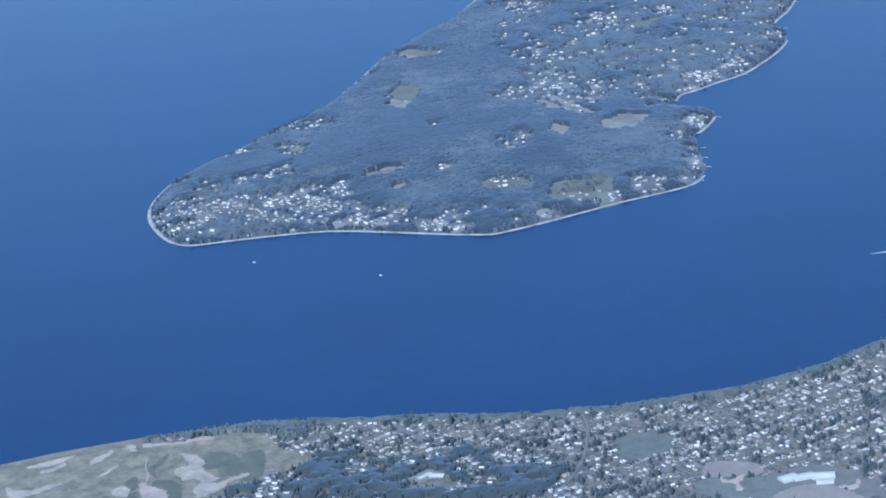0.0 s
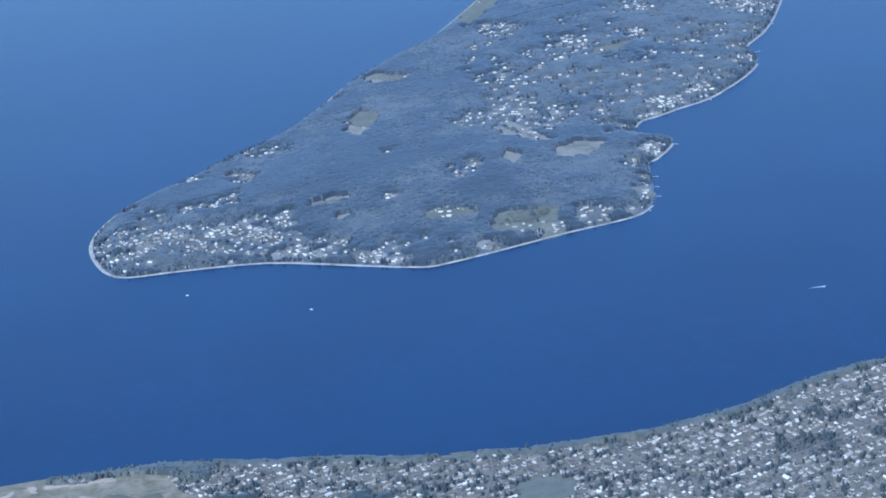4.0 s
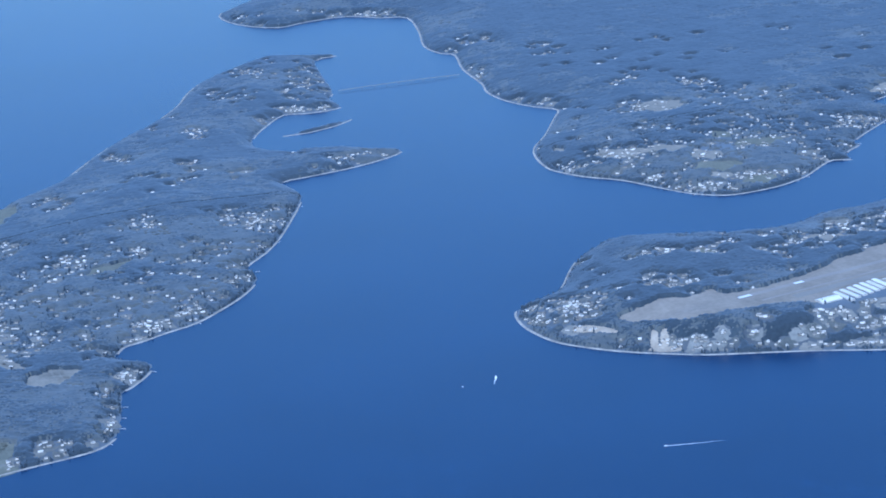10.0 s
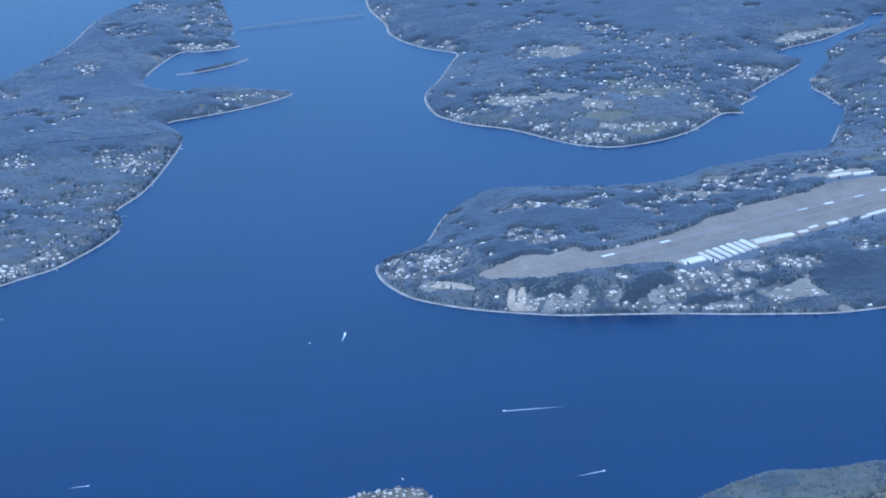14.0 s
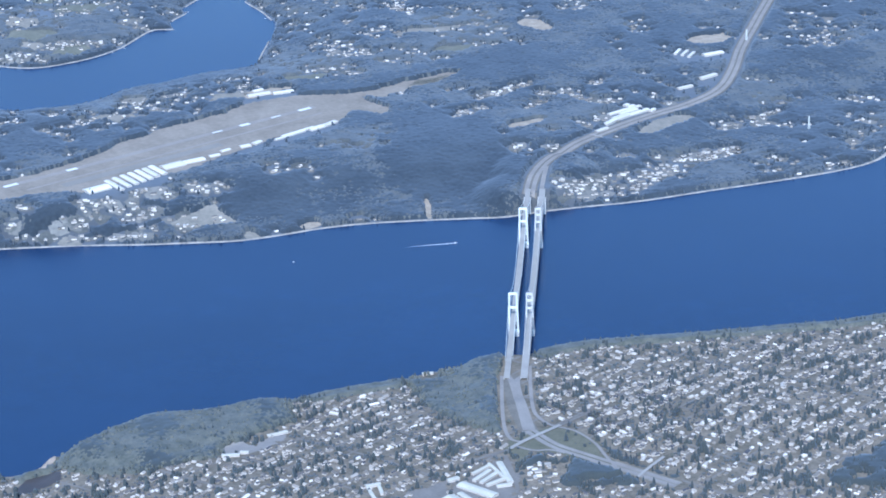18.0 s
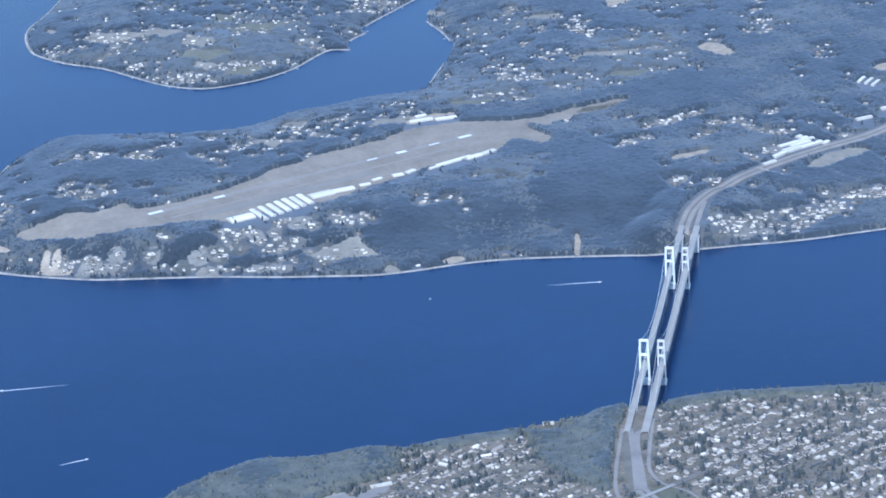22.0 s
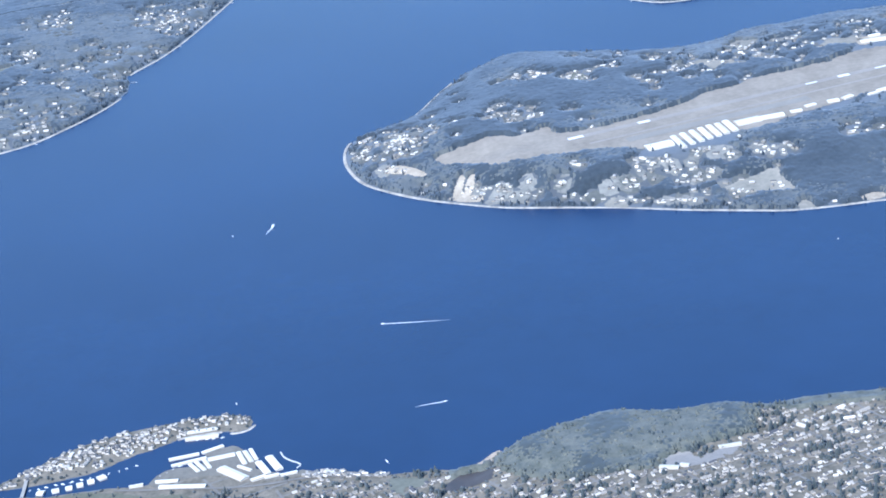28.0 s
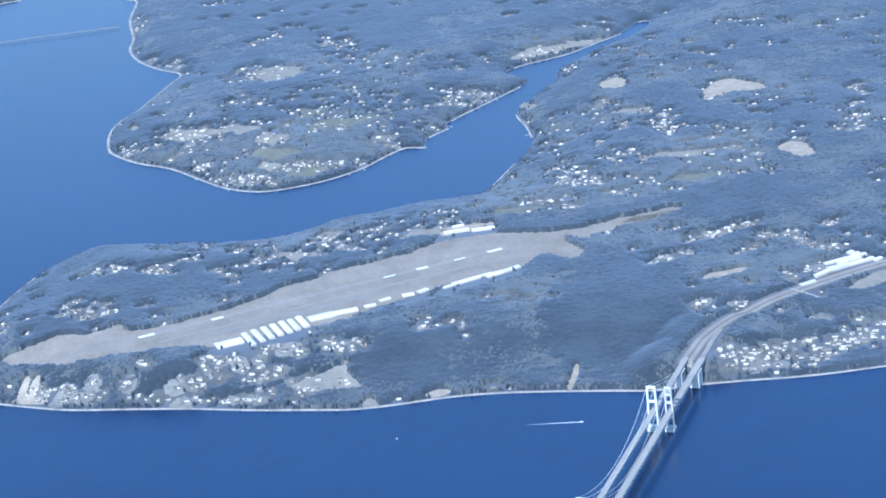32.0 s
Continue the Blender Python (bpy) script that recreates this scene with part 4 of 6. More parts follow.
# bare broadleaf grey, made bluer in tone and sheen to imitate haze
M_HAZY_BROADLEAF = surface("hazy_bare_broadleaf", (0.044, 0.053, 0.058), (0.118, 0.123, 0.116), 60, 0.9, 12, haze_sheen=0.22)
M_ASPHALT = surface("asphalt", (0.235, 0.222, 0.20), (0.30, 0.28, 0.25), 60, 0.9, 8)
M_ROAD = surface("worn_concrete_road", (0.30, 0.285, 0.26), (0.41, 0.39, 0.355), 60, 0.85, 8)
M_MOTORWAY = surface("motorway_asphalt", (0.235, 0.22, 0.205), (0.33, 0.31, 0.285), 60, 0.85, 8)
M_STREET = surface("street_asphalt", (0.165, 0.155, 0.142), (0.25, 0.235, 0.215), 80, 0.9, 10)
M_VERGE = surface("worn_verge", (0.14, 0.134, 0.115), (0.225, 0.208, 0.18), 40, 0.95, 9)
M_PAINT = surface("road_paint", (0.72, 0.72, 0.70), (0.82, 0.82, 0.80), 20, 0.7, 3)
M_STEEL = surface("painted_steel", (0.66, 0.70, 0.66), (0.78, 0.81, 0.77), 30, 0.5, 5)
M_CONCRETE = surface("concrete", (0.50, 0.50, 0.48), (0.66, 0.65, 0.62), 30, 0.8, 5)
TOWN_TONES = [(0.3, (0.15, 0.138, 0.128)), (0.55, (0.24, 0.218, 0.192)), (0.78, (0.37, 0.335, 0.295)), (0.9, (0.55, 0.515, 0.465))]
M_ROOFS = surface("mixed_roofs", (0.09, 0.09, 0.10), (0.82, 0.78, 0.72), 30, 0.7, 4, island=0.95, spread=(0.12, 0.97), tones=TOWN_TONES)
M_ROOF = surface("roof_shingles", (0.09, 0.09, 0.10), (0.82, 0.78, 0.72), 30, 0.7, 4, each=0.95, spread=(0.12, 0.9), tones=TOWN_TONES)
M_PALE_ROOFS = surface("pale_roofs", (0.11, 0.11, 0.11), (0.72, 0.685, 0.63), 30, 0.7, 4, island=0.95, spread=(0.1, 0.93),
                       tones=[(0.3, (0.18, 0.172, 0.162)), (0.6, (0.285, 0.272, 0.252))])
M_WALLS = surface("painted_siding", (0.27, 0.245, 0.212), (0.66, 0.61, 0.545), 30, 0.8, 4, island=0.7)
M_WHITE = surface("white_metal_roof", (0.62, 0.585, 0.51), (0.84, 0.81, 0.73), 40, 0.5, 5, each=0.35)
M_CREAM = surface("cream_roof_felt", (0.46, 0.45, 0.38), (0.66, 0.63, 0.54), 40, 0.7, 6)
# own grey-green, with a faint blue sheen put on as haze
M_PARK = surface("young_broadleaf", (0.058, 0.067, 0.056), (0.150, 0.152, 0.126), 48, 0.9, 11, spread=(0.33, 0.67), haze_sheen=0.12)
M_YARD = surface("yard_grass", (0.085, 0.092, 0.09), (0.25, 0.245, 0.225), 26, 0.95, 7, island=0.35)
M_GLASS = surface("dark_glass", (0.03, 0.035, 0.04), (0.06, 0.065, 0.07), 5, 0.15)
M_HULL = surface("white_hull", (0.74, 0.75, 0.75), (0.84, 0.84, 0.84), 10, 0.35)
M_FOAM = surface("foam", (0.64, 0.70, 0.75), (0.92, 0.93, 0.94), 16, 0.9, 5, spread=(0.3, 0.55))
M_LAGOON = surface("shallow_water", (0.06, 0.055, 0.055), (0.085, 0.075, 0.072), 40, 0.5)
M_TRUNK = surface("bark", (0.06, 0.05, 0.04), (0.13, 0.11, 0.09), 3, 0.9, 0.6)


def water_surface():
    m = bpy.data.materials.new("sea_water")
    m.use_nodes = True
    n, link = m.node_tree.nodes, m.node_tree.links.new
    bsdf = n["Principled BSDF"]
    bsdf.inputs["Roughness"].default_value, bsdf.inputs["IOR"].default_value = 0.22, 1.33
    bsdf.inputs["Specular IOR Level"].default_value = 0.75
    at = n.new("ShaderNodeNewGeometry")
    broad, fine, ripple = [n.new("ShaderNodeTexNoise") for _ in range(3)]
    for tex, size, detail in ((broad, 900, 4), (fine, 130, 4), (ripple, 9, 3)):
        tex.inputs["Scale"].default_value, tex.inputs["Detail"].default_value = 1 / (size * K), detail
        link(at.outputs["Position"], tex.inputs["Vector"])
    blend = n.new("ShaderNodeMix")
    blend.inputs[0].default_value = 0.25
    link(broad.outputs["Fac"], blend.inputs[2]), link(fine.outputs["Fac"], blend.inputs[3])
    tone = n.new("ShaderNodeValToRGB")
    e = tone.color_ramp.elements
    e[0].position, e[1].position = 0.35, 0.65
    e[0].color, e[1].color = (0.0098, 0.0308, 0.086, 1), (0.0125, 0.0378, 0.104, 1)
    link(blend.outputs[0], tone.inputs["Fac"]), link(tone.outputs["Color"], bsdf.inputs["Base Color"])
    b = n.new("ShaderNodeBump")
    b.inputs["Strength"].default_value, b.inputs["Distance"].default_value = 0.35, 0.5 * K
    link(ripple.outputs["Fac"], b.inputs["Height"]), link(b.outputs["Normal"], bsdf.inputs["Normal"])
    return m


M_WATER = water_surface()


# ---- building blocks ----
def mesh_of(name, verts, faces, mats, index=None, smooth=False):
    """A mesh from plan points in real metres; faces all triangles or all quads as an array, or a list of mixed ones."""
    me = bpy.data.meshes.new(name)
    v = np.asarray(verts, np.float32) * K
    if isinstance(faces, np.ndarray):
        count, sides = faces.shape
        me.vertices.add(len(v))
        me.vertices.foreach_set("co", v.ravel())
        me.loops.add(count * sides)
        me.loops.foreach_set("vertex_index", faces.astype(np.int32).ravel())
        me.polygons.add(count)
        me.polygons.foreach_set("loop_start", np.arange(count, dtype=np.int32) * sides)
        me.update(calc_edges=True)
    else:
        me.from_pydata([tuple(p) for p in v.tolist()], [], faces)
    for m in mats if isinstance(mats, (list, tuple)) else [mats]:
        me.materials.append(m)
    if index is not None:
        me.polygons.foreach_set("material_index", np.asarray(index, np.int32))
    me.polygons.foreach_set("use_smooth", np.full(len(me.polygons), smooth))
    me.validate()
    me.update()
    return me


def thing(name, label, category, at=(0, 0, 0), turn=0.0, group="", kind=""):
    ob = new(name)
    ob.matrix_world = pose(at[0] * K, at[1] * K, at[2] * K, 0, 0, turn)
    return tagged(ob, label, category, group, kind)


def part(name, me, parent, label="", m=None):
    ob = new(name, me)
    ob.parent = parent
    if m is not None:
        ob.matrix_basis = m
    return tagged(ob, label) if label else ob


def box(x0, x1, y0, y1, z0, z1):
    v = [(x, y, z) for z in (z0, z1) for y in (y0, y1) for x in (x0, x1)]
    f = [(0, 2, 3, 1), (4, 5, 7, 6), (0, 1, 5, 4), (2, 6, 7, 3), (0, 4, 6, 2), (1, 3, 7, 5)]
    return v, f


def merge(*pieces):
    v, f = [], []
    for pv, pf in pieces:
        f += [tuple(i + len(v) for i in q) for q in pf]
        v += list(pv)
    return v, f


def beam(a, b, w, h):
    """A bar with a rectangular section between two points."""
    a, b = Vector(a), Vector(b)
    d = (b - a).normalized()
    side = d.cross(Vector((0, 0, 1)))
    side = side.normalized() if side.length > 1e-4 else Vector((1, 0, 0))
    up = side.cross(d)
    v = [p + side * sx * w / 2 + up * sy * h / 2 for p in (a, b) for sx, sy in ((-1, -1), (1, -1), (1, 1), (-1, 1))]
    return [tuple(p) for p in v], [(0, 1, 2, 3), (7, 6, 5, 4), (0, 4, 5, 1), (1, 5, 6, 2), (2, 6, 7, 3), (3, 7, 4, 0)]


def sweep(points, w, h):
    """One continuous bar with a rectangular section along a line of points."""
    p = [Vector(q) for q in points]
    v, f = [], []
    for i, q in enumerate(p):
        d = (p[min(i + 1, len(p) - 1)] - p[max(i - 1, 0)]).normalized()
        side = d.cross(Vector((0, 0, 1))).normalized()
        up = side.cross(d)
        v += [tuple(q + side * sx * w / 2 + up * sy * h / 2) for sx, sy in ((-1, -1), (1, -1), (1, 1), (-1, 1))]
    for i in range(len(p) - 1):
        f += [(4 * i + k, 4 * i + (k + 1) % 4, 4 * i + 4 + (k + 1) % 4, 4 * i + 4 + k) for k in range(4)]
    n = len(v)
    return v, f + [(3, 2, 1, 0), (n - 4, n - 3, n - 2, n - 1)]


def along(points, step):
    """Points at even steps on a smooth open line."""
    p = np.array(points, float)
    p = np.vstack([2 * p[0] - p[1], p, 2 * p[-1] - p[-2]])
    out = []
    for i in range(1, len(p) - 2):
        for u in np.linspace(0, 1, 12, endpoint=False):
            a, b, c, d = p[i - 1:i + 3]
            out.append(0.5 * (2 * b + (c - a) * u + (2 * a - 5 * b + 4 * c - d) * u ** 2 + (3 * b - a - 3 * c + d) * u ** 3))
    out.append(p[-2])
    out = np.array(out)
    run = np.concatenate([[0], np.cumsum(np.linalg.norm(np.diff(out, axis=0), axis=1))])
    at = np.linspace(0, run[-1], max(2, int(run[-1] / step) + 1))
    return np.stack([np.interp(at, run, out[:, k]) for k in range(out.shape[1])], 1)


def strip(points, left, right, lift, step=25.0, z=None):
    """A ribbon that follows the ground along a line, from `left` to `right` metres off it."""
    p = along(points, step)
    d = np.gradient(p[:, :2], axis=0)
    d /= np.linalg.norm(d, axis=1, keepdims=True)
    n = np.stack([d[:, 1], -d[:, 0]], 1)
    cols = []
    for off in np.linspace(left, right, max(2, int(abs(right - left) / 16) + 1)):
        q = p[:, :2] + n * off
        h = ground(q[:, 0], q[:, 1]) + lift if z is None else (p[:, 2] if p.shape[1] > 2 else z) + 0 * q[:, 0]
        cols.append(np.column_stack([q, h]))
    v = np.stack(cols, 1)
    r, c = v.shape[:2]
    i = np.arange(r * c).reshape(r, c)
    f = np.stack([i[:-1, :-1], i[1:, :-1], i[1:, 1:], i[:-1, 1:]], -1).reshape(-1, 4)
    return v.reshape(-1, 3), f


def ragged(x, y, loop, rough):
    """Within a closed line whose edge wanders by about `rough` metres."""
    x, y = np.asarray(x, float), np.asarray(y, float)
    lo, hi = loop.min(0) - 2 * rough, loop.max(0) + 2 * rough
    near = (x > lo[0]) & (x < hi[0]) & (y > lo[1]) & (y < hi[1])
    if not near.all():
        hit = np.zeros(x.shape, bool)
        if near.any():
            hit[near] = ragged(x[near], y[near], loop, rough)
        return hit
    dx = waves(x, y, 34, 3.0) * rough + waves(x, y, 11, 6.0) * rough * 0.5
    dy = waves(x, y, 29, 5.0) * rough + waves(x, y, 9, 8.0) * rough * 0.5
    return inside(x + dx, y + dy, loop)


def drape(outline, lift, cell=6.0, rough=24.0):
    """A sheet over the ground inside an outline, with a slightly ragged edge."""
    loop = smooth_loop(outline, 4)
    lo, hi = loop.min(0), loop.max(0)
    cell = max(cell, math.sqrt((hi - lo).prod() / 16000))
    nx, ny = int((hi[0] - lo[0]) / cell) + 2, int((hi[1] - lo[1]) / cell) + 2
    gx, gy = np.meshgrid(lo[0] + np.arange(nx) * cell, lo[1] + np.arange(ny) * cell)
    keep = ragged(gx[:-1, :-1] + cell / 2, gy[:-1, :-1] + cell / 2, loop, rough)
    i = np.arange(nx * ny).reshape(ny, nx)
    f = np.stack([i[:-1, :-1], i[:-1, 1:], i[1:, 1:], i[1:, :-1]], -1)[keep]
    used, f = np.unique(f, return_inverse=True)
    v = np.column_stack([gx.ravel(), gy.ravel(), ground(gx, gy).ravel() + lift])[used]
    return v, f.reshape(-1, 4)


# ---- ground and water ----
gx, gy = np.meshgrid(GX, GY)
ids = np.arange(gx.size).reshape(gx.shape)
quads = np.stack([ids[:-1, :-1], ids[:-1, 1:], ids[1:, 1:], ids[1:, :-1]], -1).reshape(-1, 4)
land = (DIST.ravel()[quads].max(1) > -45)
town = (FIELDS["city"].ravel()[quads].mean(1) > 0)[land]
used, quads = np.unique(quads[land], return_inverse=True)
quads = quads.reshape(-1, 4)
tagged(new("ground", mesh_of("ground", np.column_stack([gx.ravel(), gy.ravel(), HEIGHT.ravel()])[used], quads,
                             [M_HAZY_WOOD_FLOOR, M_CITY_FLOOR], town.astype(int), True)),
       "wooded and built-up land round a sea inlet", "ground", kind="structure")
v, f = box(-60000, 60000, -60000, 60000, -40, 0)
tagged(new("water", mesh_of("water", v, f, M_WATER)), "calm deep blue sea water with fine ripples", "water", kind="structure")

for name, loop in COASTS.items():
    p = np.vstack([loop, loop[:1]])
    ok = (p[:, 0] > X0 + 200) & (p[:, 0] < X1 - 200) & (p[:, 1] > Y0 + 200) & (p[:, 1] < Y1 - 200)
    nrm = np.gradient(p, axis=0)
    nrm = np.stack([-nrm[:, 1], nrm[:, 0]], 1) / np.linalg.norm(nrm, axis=1, keepdims=True)
    area = np.sum(p[:-1, 0] * p[1:, 1] - p[1:, 0] * p[:-1, 1])
    nrm *= 1 if area > 0 else -1
    # broad and bare on the shores that face south-east, narrow under the wooded north-west ones and inside the coves
    facing = np.clip(-(nrm @ np.array([0.86, -0.5])) * 1.4 + 0.35, 0, 1)
    if name == "peninsula":
        facing = facing * (1 - 0.75 * ramp(p[:, 1], 500, 900) * (p[:, 0] < -3000))
    wide = 2 + facing * ((11 if name == "fox" else 7 if name != "city" else 4) + (p[:, 0] > -6800) * (5 * waves(p[:, 0], p[:, 1], 160, 4.0) + 3 * waves(p[:, 0], p[:, 1], 50, 6.0)))
    rows = [np.column_stack([p + nrm * off[:, None], np.full(len(p), z)]) for off, z in ((-3 + 0 * wide, -0.6), (wide * 0.4, 1.0), (wide, 2.4), (wide + 4, 1.0))]
    v = np.stack(rows, 1)
    i = np.arange(v.shape[0] * 4).reshape(-1, 4)
    ok = ok & (facing > 0.16)
    if name == "city":
        ok = ok & (p[:, 1] > -3600) & (p[:, 1] < -1700) & ~((p[:, 1] < -2700) & (p[:, 0] > -112))
    f = np.stack([i[:-1, :-1], i[1:, :-1], i[1:, 1:], i[:-1, 1:]], -1)[ok[:-1] & ok[1:]].reshape(-1, 4)
    tagged(new("beach", mesh_of("beach", v.reshape(-1, 3), f, M_BEACH, None, True)), "pale shingle beach along the waterline", "beach", kind="structure")

# ---- open ground ----
OPEN = []
for outline, name, mat, label in (
        (AIRFIELD, "airfield_grass", M_AIRFIELD, "dry mown grass of a small airfield"), (AIRFIELD_NORTH, "airfield_grass", M_AIRFIELD, "cleared grass strip beyond a runway"),
        (TRIANGLE, "clearing", M_DRY, "pale bare clearing among trees"), (CLEAR_ROAD, "clearing", M_EARTH, "pale bare clearing beside woods"),
        (CLEAR_FAR_A, "gravel_pit", M_EARTH, "bright bare gravel pit in woods"), (CLEAR_FAR_B, "clearing", M_EARTH, "pinkish felled clearing in woods"),
        (CLEAR_FAR_C, "clearing", M_EARTH, "pale clearing in woods"), (CLEAR_HWY, "clearing", M_DRY, "dry verge beside a motorway"),
        (LOT_HWY, "car_park", M_EARTH, "pale car park in woods"), (SCAR_A, "cliff_scar", M_EARTH, "cream bare cliff above a beach"),
        (SCAR_B, "cliff_scar", M_EARTH, "cream bare cliff above a beach"), (SCAR_G, "cliff_scar", M_EARTH, "cream bare cliff above a beach"),
        (SCAR_H, "cliff_scar", M_EARTH, "cream slipped earth at a cliff foot"), (SCAR_C, "cliff_scar", M_EARTH, "pale bare bluff near a point"),
        (SCAR_D, "cliff_scar", M_EARTH, "pale bare bluff above a beach"), (SCAR_E, "cliff_scar", M_DRY, "pale slipped bank above a beach"),
        (SCAR_F, "cliff_scar", M_DRY, "pale slipped bank above a beach"),
        (CLEAR_N, "yard", M_EARTH, "pale yard round large sheds"), (PEN_FIELD_E, "meadow", M_DRY, "pale clearing in woods"),
        (PEN_FIELD_F, "meadow", M_DRY, "low pale meadow by a creek"), (FOX_FIELD_A, "meadow", M_DRY, "pale field on a wooded island"),
        (FOX_FIELD_B, "meadow", M_DRY, "narrow pale field"), (FOX_FIELD_C, "meadow", M_GRASS, "green field near the shore"),
        (FOX_FIELD_D, "meadow", M_DRY, "reddish dry field"), (FOX_FIELD_E, "meadow", M_GRASS, "green clearing"),
        (FOX_FIELD_F, "meadow", M_GRASS, "green field"), (FOX_FIELD_G, "meadow", M_DRY, "small pale field"),
        (FOX_FIELD_H, "meadow", M_DRY, "long pale field"), (FOX_POINT, "meadow", M_GRASS, "open headland"),
        (GOLF, "golf_course", M_GOLF, "links golf course with pale sandy dunes"), (SCHOOL_YARD, "school_yard", M_VERGE, "paved yard of a large school"),
        (SCHOOL_FIELD, "sports_field", M_REDEARTH, "reddish sandy sports field"), (SCHOOL_GREEN, "sports_field", M_GRASS, "green outfield of a ball ground"),
        (SCHOOL_TRACK, "running_track", M_REDEARTH, "reddish running track of a school"), (BALL_A, "ball_diamond", M_SAND, "pale sanded ball diamond"),
        (BALL_B, "ball_diamond", M_SAND, "pale curved path of a ball ground"),
        *[([(cx + ax * math.cos(a) * r + bx * math.sin(a) * r, cy + ay * math.cos(a) * r + by * math.sin(a) * r)
            for a, r in zip(np.arange(9) * 0.698, (1, 0.8, 1.15, 0.7, 1.1, 0.85, 1.2, 0.75, 1.05))],
           "glade", M_GRASS if green else M_DRY, "green glade in woods" if green else "pale dry glade among houses")
          for cx, cy, ax, ay, bx, by, green in GLADES_A + GLADES_B + GLADES_C],
        (LOT_WEST, "car_park", M_STREET, "worn grey car park"), (LOT_EAST, "car_park", M_STREET, "grey car park of a shopping centre"),
        (GREEN_SUBURB, "green_suburb", M_HOLLOW, "dull green open ground among houses"),
        (INFIELD, "verge", M_HOLLOW, "dull brown-green grass inside a motorway junction"),
        # one of these patches is painted shade; the rest are greener turf
        *[(o, "hollow", M_HOLLOW, "dull green hollow of a links course") for o in (HOLLOW_A, HOLLOW_B, HOLLOW_C, HOLLOW_SHADE, HOLLOW_E)],
        (CITY_FIELD_A, "park_lawn", M_GRASS, "green park lawn"),
        (CITY_FIELD_B, "park_lawn", M_GRASS, "green lawn near the shore"), (CITY_CLEAR, "clearing", M_DRY, "pale building ground"),
        (PARK_CLEAR, "car_park", M_MOTORWAY, "pale paved car park"), (TITLOW_FIELD, "park_lawn", M_GRASS, "flat green lawn"), (LAGOON, "lagoon", M_LAGOON, "small shallow brownish lagoon"),
        (BEACH_PARK, "sand_bar", M_SAND, "pale sand bar by a park"),
        *[(o, "dune_sand", M_SAND, "pale waste sand of a links course") for o in
          (SAND_A, SAND_B, SAND_C, SAND_D, SAND_E, SAND_F, SAND_G, SAND_H, SAND_I, SAND_J, SAND_K)]):
    rough = 3 if name in ("cliff_scar", "ball_diamond") else 9 if name == "glade" else 15 if name == "airfield_grass" else 6 if name in ("sports_field", "running_track", "golf_course", "lagoon", "sand_bar") else 10 if name in ("dune_sand", "hollow", "clearing") else 26
    OPEN.append((smooth_loop(outline, 3), rough, 0.15 if name in ("meadow", "glade") else 0.45 if name == "green_suburb" else 0.1 if name == "verge" else 0.0))
    v, f = drape(outline, {"dune_sand": 2.4, "ball_diamond": 2.4, "hollow": 1.9, "sports_field": 1.8, "running_track": 2.1}.get(name, 1.4), rough=rough)
    if len(f):
        tagged(new(name, mesh_of(name, v, f, mat, None, True)), label, name.replace("_", " "), kind="structure")
WOODS = [smooth_loop(w, 3) for w in (PARK_WOOD, RAMP_WOOD, GULLY_WOOD, EAST_WOOD, SOUTH_WOOD, SHORE_WOOD, SLOPE_WOOD, HEDGE_WOOD)]
VISIBLE = np.array([(-7600, -6900), (-14000, -3000), (-11500, 600), (-8200, 2900), (-5200, 3600), (-2200, 3900), (900, 1700),
                    (2250, 300), (2150, -400), (1700, -1200), (1450, -4400), (900, -6000), (0, -7500)], float)

# ---- roads ----
ROADS = []


def road(name, points, width, label, mat=M_MOTORWAY, lift=2.0):
    v, f = strip(points, -width / 2, width / 2, lift, 20)
    ROADS.append((np.array(along(points, 20)[:, :2]), width / 2 + 6))
    return tagged(new(name, mesh_of(name, v, f, mat, None, True)), label, "road", kind="structure")


def carriageway(points, off, width, label):
    p = along(points, 40)[:, :2]
    d = np.gradient(p, axis=0)
    d /= np.linalg.norm(d, axis=1, keepdims=True)
    return road("road", p + np.stack([d[:, 1], -d[:, 0]], 1) * off, width, label)


AXIS = np.array([-0.829, 0.559])
ACROSS = np.array([0.559, 0.829])
for s_end in (-1, 1):
    ROADS.append((np.array([AXIS * s_end * q + ACROSS * 19 for q in range(600, 960, 20)]), 48))
road("road", [tuple(-AXIS * 900 + ACROSS * 17), tuple(-AXIS * 990 + ACROSS * 12), HIGHWAY_EAST[2], HIGHWAY_EAST[3]], 56, "worn verge between the lanes at a bridge head", M_VERGE, 1.5)
road("verge", HIGHWAY_WEST, 58, "dull grass verge of a motorway", M_VERGE, 1.5)
road("verge", HIGHWAY_EAST[2:], 50, "dry grass verge of a motorway", M_DRY, 1.2)
for off in (-13, 13):
    carriageway(HIGHWAY_WEST, off, 18, "pale motorway carriageway through woods")
    carriageway(HIGHWAY_EAST[3:], off * 0.85, 16, "pale motorway carriageway through a town")
for side in (-9, 47):
    road("road", [tuple(-AXIS * 905 + ACROSS * side), tuple(-AXIS * 990 + ACROSS * (15 + side * 0.25)), tuple(np.array(HIGHWAY_EAST[3]) + ACROSS * (side - 19) * 0.35)], 20, "pale motorway carriageway off a bridge", lift=2.3 if side < 0 else 2.6)
road("road", [tuple(AXIS * 870 + ACROSS * 47), tuple(AXIS * 960 + ACROSS * 44), tuple((np.array(HIGHWAY_WEST[2]) * 0.6 + np.array(HIGHWAY_WEST[1]) * 0.4) + ACROSS * 16)], 18, "pale motorway carriageway off a bridge", lift=1.8)
